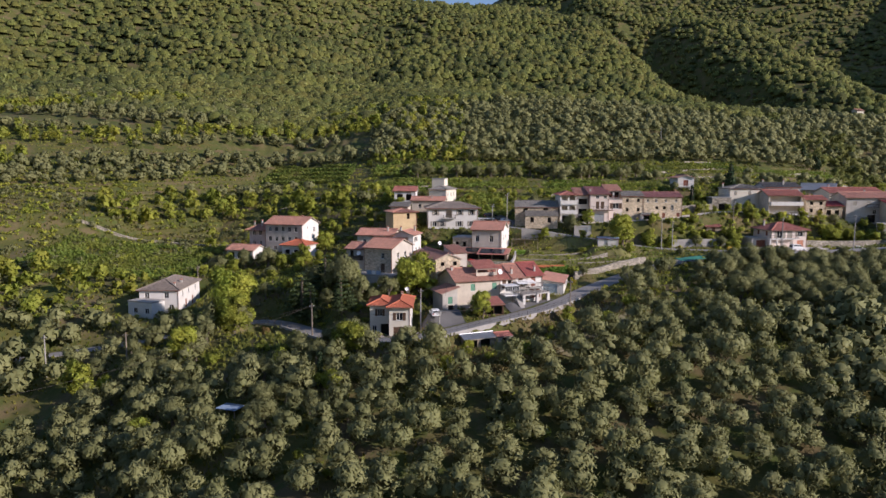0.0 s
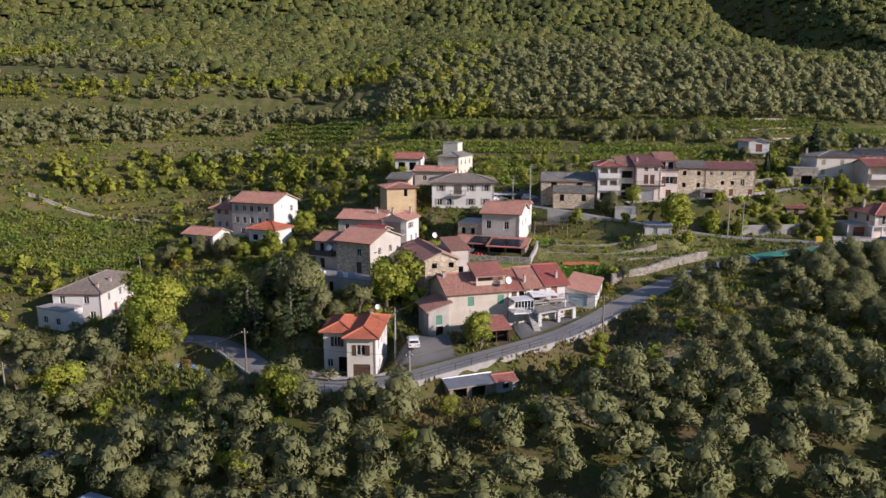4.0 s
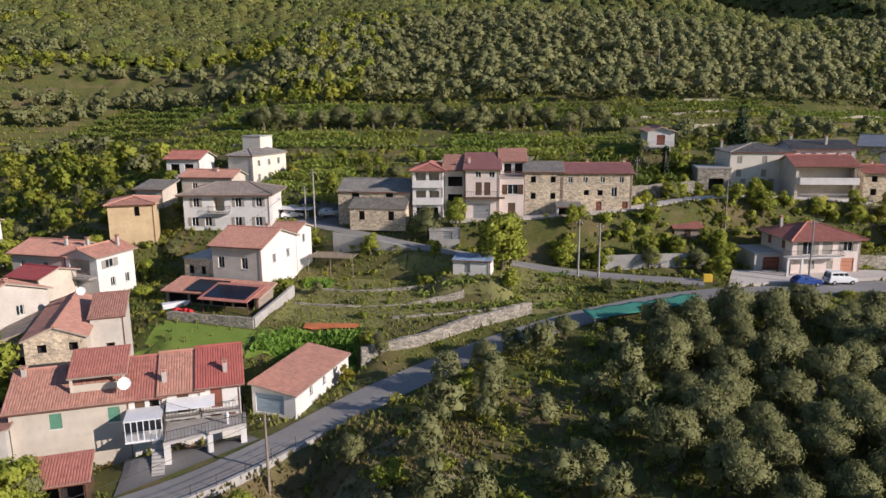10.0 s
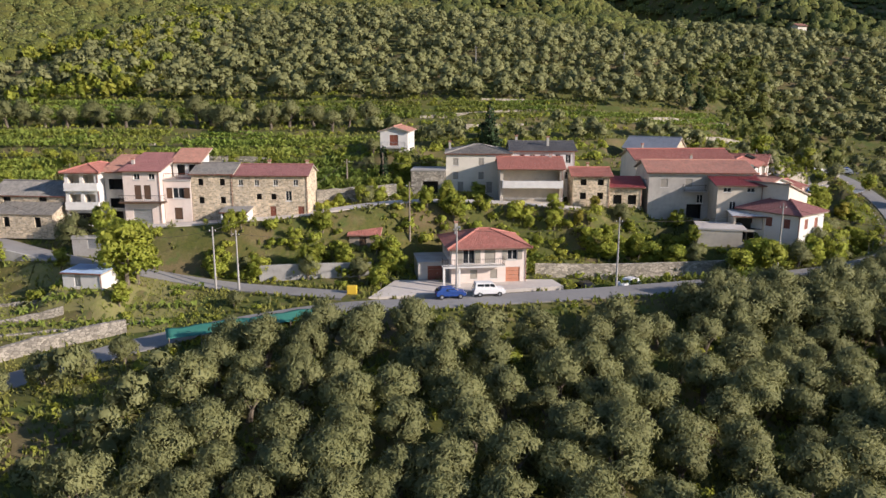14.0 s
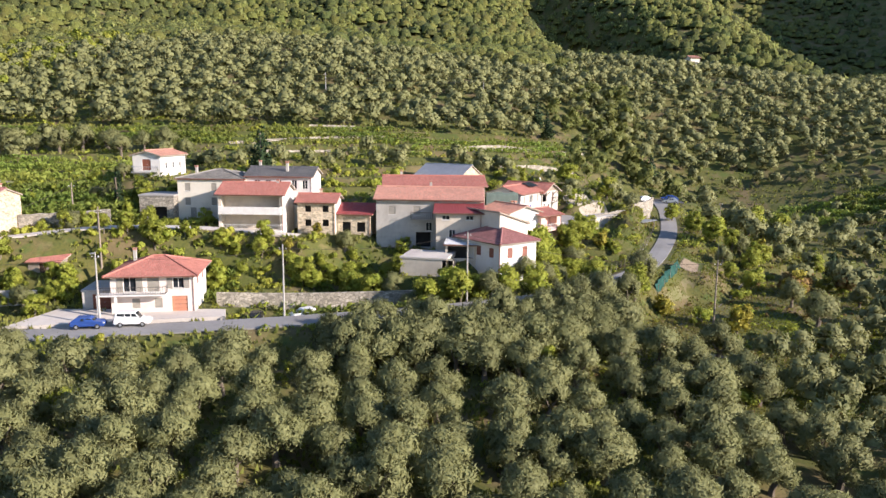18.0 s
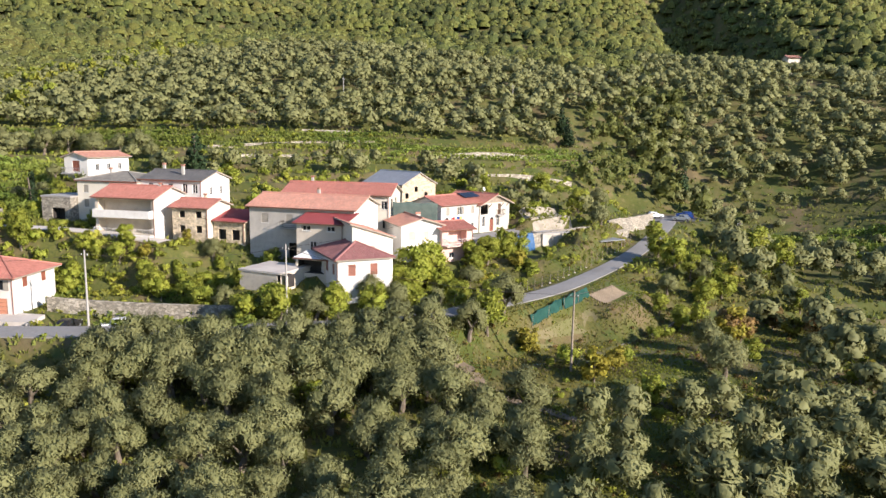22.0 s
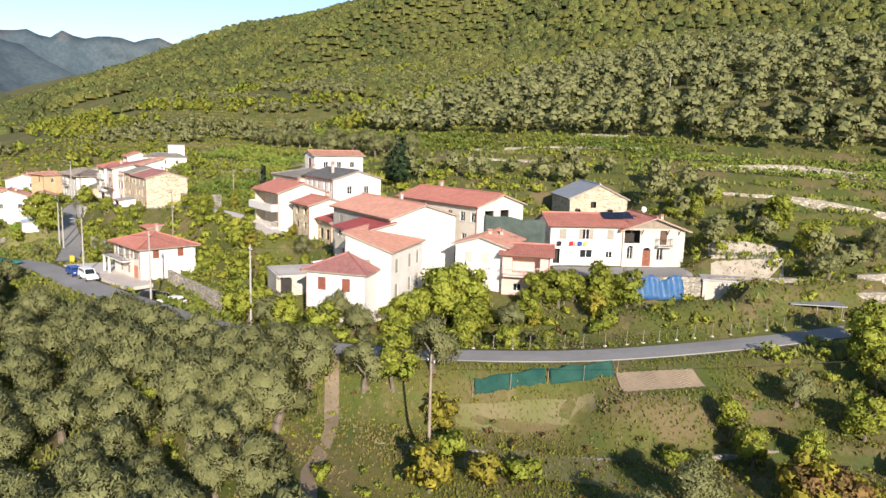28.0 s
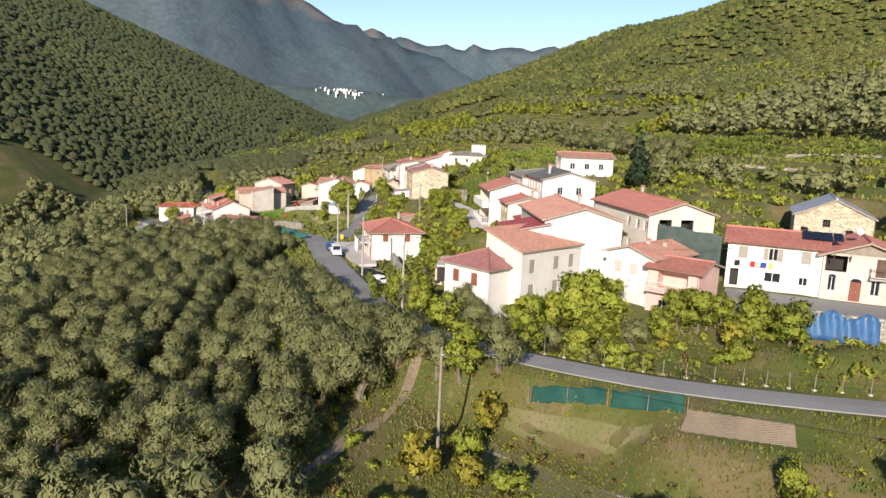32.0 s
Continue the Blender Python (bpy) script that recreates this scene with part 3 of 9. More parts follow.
def wall_panel(width, low, high, holes, at, reveal=0.22, gable=0.0, slant=0.0):
    """A wall with openings cut through; at(u, v, d) gives the place u along, v up and d inwards."""
    g = Geo()
    us = sorted({0.0, width, *[h[0] for h in holes], *[h[0] + h[2] for h in holes]})
    vs = sorted({low, high, *[h[1] for h in holes], *[h[1] + h[3] for h in holes]})
    for u0, u1 in zip(us[:-1], us[1:]):
        for v0, v1 in zip(vs[:-1], vs[1:]):
            um, vm = (u0 + u1) / 2, (v0 + v1) / 2
            if not any(h[0] < um < h[0] + h[2] and h[1] < vm < h[1] + h[3] for h in holes):
                g.face([at(u0, v0, 0), at(u1, v0, 0), at(u1, v1, 0), at(u0, v1, 0)])
    for u, v, w, h in holes:
        a, b, c, d = (u, v), (u + w, v), (u + w, v + h), (u, v + h)
        for p, q in ((a, b), (b, c), (c, d), (d, a)):
            g.face([at(*p, 0), at(*p, reveal), at(*q, reveal), at(*q, 0)])
    if gable:
        g.face([at(0, high, 0), at(width, high, 0), at(width / 2, high + gable, 0)])
    if slant > 0:
        g.face([at(0, high, 0), at(width, high, 0), at(width, high + slant, 0)])
    if slant < 0:
        g.face([at(0, high, 0), at(width, high, 0), at(0, high - slant, 0)])
    return g


def panel_box(g, at, u0, v0, u1, v1, d0, d1):
    """A box on a wall, d0 to d1 inwards (negative stands proud)."""
    g.hexa([at(u0, v0, d0), at(u1, v0, d0), at(u1, v0, d1), at(u0, v0, d1)], [at(u0, v1, d0), at(u1, v1, d0), at(u1, v1, d1), at(u0, v1, d1)])


def slats(g, at, u0, v0, u1, v1, d):
    """A louvred shutter leaf."""
    n = max(4, int((v1 - v0) / 0.16))
    side = [(v0, d + 0.06)]
    for k in range(n):
        side += [(v0 + (v1 - v0) * k / n, d), (v0 + (v1 - v0) * (k + 0.8) / n, d + 0.035)]
    side += [(v1, d), (v1, d + 0.06)]
    g.hexa([at(u0, v, e) for v, e in side], [at(u1, v, e) for v, e in side])


def opening(house, at, u, v, w, h, kind, colour):
    """What fills an opening of a wall."""
    if kind in "wn":
        g = Geo()
        for a in ((u, v, u + 0.06, v + h), (u + w - 0.06, v, u + w, v + h), (u, v, u + w, v + 0.06), (u, v + h - 0.06, u + w, v + h), (u + w / 2 - 0.04, v, u + w / 2 + 0.04, v + h)):
            panel_box(g, at, *a, 0.13, 0.18)
        win = part("window", g, TRIM, house)
        for k in (0, 1):
            p = Geo()
            p.face([at(u + k * w / 2, v, 0.16), at(u + (k + 1) * w / 2, v, 0.16), at(u + (k + 1) * w / 2, v + h, 0.16), at(u + k * w / 2, v + h, 0.16)])
            part("pane", p, GLASS, win)
        s = Geo()
        panel_box(s, at, u - 0.1, v - 0.1, u + w + 0.1, v, -0.08, 0.14)
        part("sill", s, TRIM, win)
        if kind == "w":
            for k in (0, 1):
                s = Geo()
                e = (u - w / 2 - 0.02, u - 0.02) if k == 0 else (u + w + 0.02, u + w * 1.5 + 0.02)
                slats(s, at, e[0], v, e[1], v + h, -0.06)
                part("shutter", s, colour, win)
    elif kind == "s":
        g = Geo()
        panel_box(g, at, u - 0.08, v - 0.1, u + w + 0.08, v, -0.06, 0.1)
        win = part("window", g, TRIM, house)
        for k in (0, 1):
            s = Geo()
            slats(s, at, u + k * w / 2, v, u + (k + 1) * w / 2, v + h, 0.03)
            part("shutter", s, colour, win)
        p = Geo()
        p.face([at(u, v, 0.2), at(u + w, v, 0.2), at(u + w, v + h, 0.2), at(u, v + h, 0.2)])
        part("pane", p, GLASS, win)
    elif kind in "dg":
        g = Geo()
        n = 4 if kind == "g" else 2
        if kind == "g":
            for k in range(n):
                panel_box(g, at, u, v + h * k / n, u + w, v + h * (k + 0.94) / n, 0.1, 0.15)
        else:
            for k in range(n):
                panel_box(g, at, u + w * k / n, v, u + w * (k + 0.97) / n, v + h, 0.1, 0.15)
                panel_box(g, at, u + w * (k + 0.2) / n, v + 0.25, u + w * (k + 0.8) / n, v + h * 0.45, 0.07, 0.11)
        door = part("garage_door" if kind == "g" else "door", g, colour, house)
        p = Geo()
        panel_box(p, at, u + w * 0.53, v + 1.0, u + w * 0.53 + 0.12, v + 1.06, 0.03, 0.08)
        part("handle", p, METAL, door)
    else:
        # A shallow box; with DARK the room's shade comes from its colour.
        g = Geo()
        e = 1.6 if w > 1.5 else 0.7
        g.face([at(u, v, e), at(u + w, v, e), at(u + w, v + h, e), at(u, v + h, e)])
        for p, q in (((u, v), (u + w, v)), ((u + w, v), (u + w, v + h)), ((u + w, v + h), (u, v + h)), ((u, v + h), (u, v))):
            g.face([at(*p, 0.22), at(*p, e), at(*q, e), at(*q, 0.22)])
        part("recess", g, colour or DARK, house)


def roof_slope(parent, a, u, v, length, xs, vs, tiles, pitch_w=0.24, row=0.42):
    """A tiled slope: eave from a along u, rising along v; its top edge is vs over xs."""
    a, u, v = Vector(a), Vector(u).normalized(), Vector(v).normalized()
    nrm = u.cross(v)
    g = Geo()
    outline = [(0, 0), (length, 0)] + [(x, w) for x, w in zip(xs[::-1], vs[::-1]) if w > 0.01]
    low = [a + u * x + v * w - nrm * 0.16 for x, w in outline]
    high = [a + u * x + v * w - nrm * 0.01 for x, w in outline]
    g.hexa(low, high)
    roof = part("roof", g, SOFFIT, parent)
    nc = max(2, int(length / pitch_w))
    nr = max(1, int(max(vs) / row) + 1)
    i, j = np.meshgrid(np.arange(nc), np.arange(nr), indexing="ij")
    i, j = i.ravel(), j.ravel()
    w = length / nc
    rng = np.random.default_rng(int(length * 100) + nc)
    top = np.interp((i + 0.5) * w, xs, vs)
    v0 = j * row
    keep = v0 < top - 0.05
    i, j, v0, top = i[keep], j[keep], v0[keep], top[keep]
    v1 = np.minimum(v0 + row * 1.08, top)
    pu, ph = np.array([0.0, 0.22, 0.78, 1.0]), np.array([0.0, 0.04, 0.04, 0.0])
    jit = rng.normal(0, 0.008, len(i))
    uu = (i[:, None] + pu[None]) * w + jit[:, None]
    h0, h1 = ph[None] + 0.026 + 0 * uu, ph[None] + 0.008 + 0 * uu
    A, U, V, N = (np.array(q) for q in (a, u, v, nrm))
    lo = A + uu[..., None] * U + (v0[:, None, None] + 0 * uu[..., None]) * V + h0[..., None] * N
    hi = A + uu[..., None] * U + (v1[:, None, None] + 0 * uu[..., None]) * V + h1[..., None] * N
    verts = np.concatenate([lo, hi], 1).reshape(-1, 3)
    base = np.arange(len(i))[:, None, None] * 8
    quads = base + np.array([[0, 1, 5, 4], [1, 2, 6, 5], [2, 3, 7, 6]])[None]
    part("tiles", mesh_np("tiles", verts, quads.reshape(-1, 4)), tiles, roof)
    return roof


def ridge_cap(roof, a, b, material):
    g = Geo()
    a, b = Vector(a), Vector(b)
    g.tube(a, b, 0.15, 0.14, 8)
    part("ridge_cap", g, material, roof)


def chimney(house, x, y, z, h, material, w=0.5):
    g = Geo()
    g.box(x - w / 2, y - w / 2, z - 1.0, x + w / 2, y + w / 2, z + h)
    c = part("chimney", g, material, house, bevel=0.02)
    g = Geo()
    g.box(x - w / 2 - 0.08, y - w / 2 - 0.08, z + h + 0.22, x + w / 2 + 0.08, y + w / 2 + 0.08, z + h + 0.3)
    for sx in (-1, 1):
        for sy in (-1, 1):
            g.box(x + sx * w * 0.36 - 0.06, y + sy * w * 0.36 - 0.06, z + h, x + sx * w * 0.36 + 0.06, y + sy * w * 0.36 + 0.06, z + h + 0.22)
    part("chimney_cap", g, TILE_OLD, c)


def railing(parent, pts, h, material, bars=True, solid=None):
    """A railing along local points."""
    g = Geo()
    for a, b in zip(pts[:-1], pts[1:]):
        a, b = Vector(a), Vector(b)
        if solid:
            d = (b - a).normalized()
            s = Vector((-d.y, d.x, 0)) * 0.06
            g.hexa([a - s, b - s, b + s, a + s], [p + Vector((0, 0, h)) for p in (a - s, b - s, b + s, a + s)])
            continue
        up = Vector((0, 0, h))
        g.tube(a + up, b + up, 0.035, 0.035, 5)
        g.tube(a + up * 0.12, b + up * 0.12, 0.025, 0.025, 4)
        n = max(1, int((b - a).length / (0.3 if bars else 1.8)))
        for k in range(n + 1):
            p = a.lerp(b, k / n)
            g.tube(p, p + up, 0.018 if bars else 0.035, 0.018 if bars else 0.035, 4)
    return part("railing", g, material, parent)


def balcony(house, u, w, v, deep, rail, slab=None, solid=None, y0=0.0):
    """A balcony on the front, slab top at v, from u over w."""
    g = Geo()
    g.box(u, y0 - deep, v - 0.18, u + w, y0 + 0.05, v)
    b = part("balcony", g, slab or CONCRETE, house)
    railing(b, [(u + 0.06, y0 - 0.05, v), (u + 0.06, y0 - deep + 0.06, v), (u + w - 0.06, y0 - deep + 0.06, v), (u + w - 0.06, y0 - 0.05, v)], 1.0, rail, True, solid)
    return b


def building(label, p0, p1, depth, base, eave, roof="gable", pitch=0.36, wall=WHITE, tiles=TILE_RED, opens=(), over=0.5, chimneys=(), name="house", category="house", walls=None, foot=1.4, group="village houses", gutter=True, pad=True, skirt=4.0):
    """A house: front wall from p0 to p1, heights of ground and eaves in the world. Roofs: gable (ridge along the front), front_gable, hip, shed (rises to the back),
    shed_left and shed_right (rise to that side), flat. opens: (side, u, v, w, h, kind, colour)."""
    m = place_of(p0, p1, base)
    house = thing(name, m, label, category, group)
    W, D, H = math.hypot(p1[0] - p0[0], p1[1] - p0[1]), depth, eave - base
    if pad:
        PADS.append((p0[0], p0[1], math.atan2(p1[1] - p0[1], p1[0] - p0[0]), W, D, base, skirt))
    sides = {"f": (W, lambda u, v, d: (u, d, v)), "r": (D, lambda u, v, d: (W - d, u, v)), "b": (W, lambda u, v, d: (W - u, D - d, v)), "l": (D, lambda u, v, d: (d, D - u, v))}
    for side, (width, at) in sides.items():
        mine = [o for o in opens if o[0] == side]
        gable = pitch * W / 2 if roof == "front_gable" and side in "fb" else pitch * D / 2 if roof == "gable" and side in "rl" else 0
        slant, high = 0, H
        if roof == "shed":
            high, slant = (H + pitch * D if side == "b" else H), {"r": pitch * D, "l": -pitch * D}.get(side, 0)
        if roof == "shed_left":
            high, slant = (H + pitch * W if side == "l" else H), {"f": -pitch * W, "b": pitch * W}.get(side, 0)
        if roof == "shed_right":
            high, slant = (H + pitch * W if side == "r" else H), {"f": pitch * W, "b": -pitch * W}.get(side, 0)
        g = wall_panel(width, -foot, high, [o[1:5] for o in mine], at, 0.22, gable, slant)
        # Several houses have a whiter right wall here: sunlight put into its colour.
        part("wall", g, (walls or {}).get(side, wall), house)
        for o in mine:
            opening(house, at, *o[1:5], o[5], o[6] if len(o) > 6 else SHUT_BROWN)
    o = over
    if roof == "flat":
        g = Geo()
        g.box(-0.1, -0.1, H - 0.25, W + 0.1, D + 0.1, H)
        part("roof", g, tiles, house)
        return house
    if roof == "gable":
        r, e = pitch * D / 2, H - pitch * o
        vl = math.hypot(D / 2 + o, r + pitch * o)
        ra = roof_slope(house, (-o, -o, e), (1, 0, 0), (0, D / 2 + o, r + pitch * o), W + 2 * o, [0, W + 2 * o], [vl, vl], tiles)
        roof_slope(house, (W + o, D + o, e), (-1, 0, 0), (0, -D / 2 - o, r + pitch * o), W + 2 * o, [0, W + 2 * o], [vl, vl], tiles)
        ridge_cap(ra, (-o, D / 2, H + r + 0.05), (W + o, D / 2, H + r + 0.05), tiles)
    elif roof == "front_gable":
        r, e = pitch * W / 2, H - pitch * o
        vl = math.hypot(W / 2 + o, r + pitch * o)
        ra = roof_slope(house, (-o, D + o, e), (0, -1, 0), (W / 2 + o, 0, r + pitch * o), D + 2 * o, [0, D + 2 * o], [vl, vl], tiles)
        roof_slope(house, (W + o, -o, e), (0, 1, 0), (-W / 2 - o, 0, r + pitch * o), D + 2 * o, [0, D + 2 * o], [vl, vl], tiles)
        ridge_cap(ra, (W / 2, -o, H + r + 0.05), (W / 2, D + o, H + r + 0.05), tiles)
    elif roof == "hip":
        e = H - pitch * o
        lw, ld = W + 2 * o, D + 2 * o
        k = min(lw, ld) / 2
        up, vl = pitch * k, math.hypot(k, pitch * k)
        def edge(L):
            return ([0, k, L - k, L], [0, vl, vl, 0]) if L > 2 * k + 0.01 else ([0, L / 2, L], [0, vl, 0])
        ra = roof_slope(house, (-o, -o, e), (1, 0, 0), (0, k, up), lw, *edge(lw), tiles)
        roof_slope(house, (W + o, -o, e), (0, 1, 0), (-k, 0, up), ld, *edge(ld), tiles)
        roof_slope(house, (W + o, D + o, e), (-1, 0, 0), (0, -k, up), lw, *edge(lw), tiles)
        roof_slope(house, (-o, D + o, e), (0, -1, 0), (k, 0, up), ld, *edge(ld), tiles)
        z = e + up + 0.05
        ra_, rb_ = ((-o + k, D / 2, z), (W + o - k, D / 2, z)) if lw > ld else ((W / 2, -o + k, z), (W / 2, D + o - k, z))
        if abs(lw - ld) > 0.2:
            ridge_cap(ra, ra_, rb_, tiles)
        for c, t in (((-o, -o, e), ra_), ((W + o, -o, e), rb_ if lw > ld else ra_), ((W + o, D + o, e), rb_), ((-o, D + o, e), ra_ if lw > ld else rb_)):
            ridge_cap(ra, (c[0], c[1], c[2] + 0.05), t, tiles)
    else:
        span = D if roof == "shed" else W
        vl = math.hypot(span + 2 * o, pitch * (span + 2 * o))
        e = H - pitch * o
        if roof == "shed":
            roof_slope(house, (-o, -o, e), (1, 0, 0), (0, 1, pitch), W + 2 * o, [0, W + 2 * o], [vl, vl], tiles)
        elif roof == "shed_left":
            roof_slope(house, (W + o, -o, e), (0, 1, 0), (-1, 0, pitch), D + 2 * o, [0, D + 2 * o], [vl, vl], tiles)
        else:
            roof_slope(house, (-o, D + o, e), (0, -1, 0), (1, 0, pitch), D + 2 * o, [0, D + 2 * o], [vl, vl], tiles)
    if gutter and roof in ("gable", "hip", "shed"):
        g = Geo()
        z = H - pitch * o - 0.06
        g.tube((-o, -o - 0.07, z), (W + o, -o - 0.07, z), 0.06, 0.06, 6)
        g.tube((W - 0.1, -0.08, z), (W - 0.1, -0.08, 0.0), 0.04, 0.04, 6)
        part("gutter", g, SHUT_BROWN, house)
    for x, y, z, h in chimneys:
        chimney(house, x, y, z, h * 0.85, wall if wall in (STONE, SANDSTONE) else GREY, 0.42)
    return house


def row_of(side, us, v, w, h, kind, colour=SHUT_BROWN):
    return [(side, u, v, w, h, kind, colour) for u in us]


def dish(house, x, y, z, r=0.45):
    """A satellite dish on a short mast."""
    g = Geo()
    g.tube((x, y, z - 0.9), (x, y, z), 0.03, 0.03, 6)
    mast = part("dish_mast", g, METAL, house)
    g = Geo()
    n = 14
    aim = Vector((0.25, -1, 0.35)).normalized()
    s = aim.orthogonal().normalized()
    t = aim.cross(s)
    c = Vector((x, y - 0.1, z))
    rings = [[c + aim * (0.18 * q * q) + r * q * (math.cos(6.2832 * k / n) * s + math.sin(6.2832 * k / n) * t) for k in range(n)] for q in (0.02, 0.55, 1.0)]
    for a, b in zip(rings[:-1], rings[1:]):
        for k in range(n):
            j = (k + 1) % n
            g.face([a[k], a[j], b[j], b[k]])
    part("dish", g, PLASTIC_WHITE, mast)


# ---- the village, from west to east ----
W1, D1 = (1.0, 1.35), (1.1, 2.1)
# lone house by the lower road
t_house = building("long white house with a grey-brown hipped tile roof", (-69, 159.3), (-60.2, 159.6), 15.5, 7.6, 13.1, "hip", 0.38, WHITE, TILE_BROWN,
         row_of("r", (2.5, 6.8, 11.8), 3.4, *W1, "n") + row_of("r", (4.6, 9.4), 0.4, 1.1, 2.0, "d", SHUT_BROWN) + row_of("f", (1.2, 5.6), 3.4, *W1, "n") + row_of("f", (6.6,), 0.6, *W1, "n"), chimneys=((7.4, 1.8, 5.9, 0.8), (7.4, 6.5, 5.9, 0.9)), skirt=5)
building("low white flat-roofed annex below the hipped house", (-70.6, 157.0), (-64.2, 154.4), 3.8, 7.3, 11, "flat", 0, WHITE, CONCRETE, row_of("f", (1.5, 4.8), 1.0, 1.2, 1.2, "n"), name="annex", category="annex")
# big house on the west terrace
# Grey front and white right wall paint in shade and sun.
c_house = building("three-storey house with an orange tile roof, front greyed for shade, end wall whitened for sun", (-49.3, 197), (-38.5, 193.6), 9.5, 17.3, 25.4, "gable", 0.36, GREY, TILE_OLD,
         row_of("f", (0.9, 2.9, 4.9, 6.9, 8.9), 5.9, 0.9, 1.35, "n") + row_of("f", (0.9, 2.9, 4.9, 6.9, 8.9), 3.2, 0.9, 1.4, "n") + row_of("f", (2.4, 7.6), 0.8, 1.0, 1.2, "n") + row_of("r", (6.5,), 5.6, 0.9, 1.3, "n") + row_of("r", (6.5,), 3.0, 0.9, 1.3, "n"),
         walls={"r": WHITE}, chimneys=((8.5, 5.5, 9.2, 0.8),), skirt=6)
dish(c_house, 11.2, 3, 7.0)
building("narrow grey tower wing with a small pagoda-like parapet roof", (-54.6, 199.8), (-49.6, 198.2), 6, 17.3, 23.8, "hip", 0.5, GREY, TILE_OLD, row_of("f", (1.0, 3.0), 4.6, 0.9, 1.3, "n") + row_of("f", (1.0, 3.0), 1.8, 0.9, 1.3, "n"), over=0.9, chimneys=((1, 1.2, 6.6, 1.9), (3.4, 1.2, 6.6, 2.4)))
building("small white outbuilding with a bright orange hipped roof", (-43.6, 191.3), (-37, 189), 6, 16.4, 20.2, "hip", 0.38, WHITE, TILE_ORANGE, row_of("f", (1.0, 3.6), 1.2, 1.4, 1.2, "o", DARK), name="outbuilding", category="outbuilding")
building("low white garage with a weathered red tile roof", (-58.6, 191.8), (-51, 189.4), 6, 16.0, 18.8, "gable", 0.36, WHITE, TILE_OLD, row_of("f", (0.8, 3.2, 5.6), 0.3, 1.4, 1.7, "o", DARK), name="garage", category="garage")
# house with the washing terrace
m_house = building("stone and plaster house with a weathered orange tile roof", (-18.3, 164.8), (-11.7, 161.7), 10, 16.2, 22.4, "gable", 0.34, STONE, TILE_OLD,
         row_of("f", (4.4,), 3.6, 0.9, 1.3, "n") + row_of("f", (4.3,), 0.4, 1.1, 2.1, "d", WOOD) + row_of("r", (2.5, 6), 3.6, 0.9, 1.2, "n"), walls={"r": SANDSTONE}, chimneys=((4.2, 6.8, 6.6, 0.9),))
m_wing = building("lower grey wing with a small balcony and a weathered tile roof", (-23, 168), (-18.4, 166), 6.5, 16.2, 21.8, "gable", 0.34, GREY, TILE_OLD, row_of("f", (1.0, 2.9), 3.0, 1.0, 2.0, "o", DARK) + row_of("f", (1.0,), 0.2, 1.0, 2.0, "o", DARK))
balcony(m_wing, -0.6, 5.2, 2.9, 1.3, IRON, solid=True)
dish(m_wing, 4.2, -1.2, 4.6, 0.55)
mt = building("concrete terrace with washing lines below the stone house", (-25, 163), (-11, 157.6), 5.2, 13.2, 16.6, "flat", 0, GREY, CONCRETE, row_of("f", (6.5,), 0.6, 0.9, 1.8, "o", DARK), name="terrace", category="terrace")
railing(mt, [(0.1, 5, 3.4), (0.1, 0.1, 3.4), (14.8, 0.1, 3.4), (14.8, 5, 3.4)], 1.0, METAL)
# central cluster
n1 = building("white house with a small corner balcony and red tile roof", (-13, 183.8), (-7.7, 182.4), 7, 17.4, 23.6, "front_gable", 0.36, WHITE, TILE_OLD,
         row_of("r", (1.6,), 4.2, 1.5, 1.2, "w", SHUT_GREY) + row_of("r", (2.2, 5.0), 1.4, 0.9, 1.3, "n") + row_of("f", (0.6,), 3.4, 3.6, 2.2, "o", BEIGE), chimneys=((1.2, 3, 7, 1.0), (4.2, 5.5, 7, 1.1)))
balcony(n1, 0.2, 5.0, 3.3, 1.4, WOOD_PALE)
building("rambling grey house with faded red tile roofs", (-22.5, 186), (-13.1, 184), 8, 17.6, 23.4, "gable", 0.32, BEIGE, TILE_OLD, row_of("f", (1.5, 5.5), 3.4, 0.9, 1.2, "n"), chimneys=((7.6, 2.5, 6.8, 1.0),))
building("narrow beige house with a wine-red sheet roof", (-17.6, 178.2), (-12.6, 176.8), 6, 17, 21.9, "gable", 0.28, BEIGE, TILE_WINE, row_of("f", (2.2,), 2.6, 0.8, 1.0, "n"))
p_house = building("half-ruined rubble stone house with a broken tile roof", (-1.6, 157), (3.9, 159.2), 14.5, 13.6, 20.4, "front_gable", 0.42, STONE, TILE_OLD,
         row_of("f", (1.2, 4.2), 5.2, 0.9, 0.9, "o", DARK) + row_of("f", (1.5,), 2.2, 0.9, 1.2, "s", SHUT_GREY) + row_of("f", (2.6,), 0.2, 0.9, 1.6, "o", DARK) + row_of("r", (4, 9), 3.6, 0.8, 1.0, "o", DARK), walls={"r": BEIGE}, over=0.3, foot=3)
dish(p_house, 4.4, 9, 9.4, 0.5)
building("taller plain plastered annex of the ruin with a small tile roof", (2.5, 162.5), (5.7, 163.8), 6, 14.5, 21.2, "shed", 0.2, SANDSTONE, TILE_OLD, row_of("f", (1.4,), 0.6, 0.9, 3.0, "o", DARK), over=0.25, name="annex", category="house annex")
building("white rear wing with a slightly higher tile roof", (13.2, 194.3), (17.4, 193.4), 5, 19.2, 25.3, "gable", 0.32, WHITE, TILE_OLD, row_of("r", (2.0,), 4.0, 0.9, 1.2, "n"), over=0.4, name="house_wing", category="house wing")
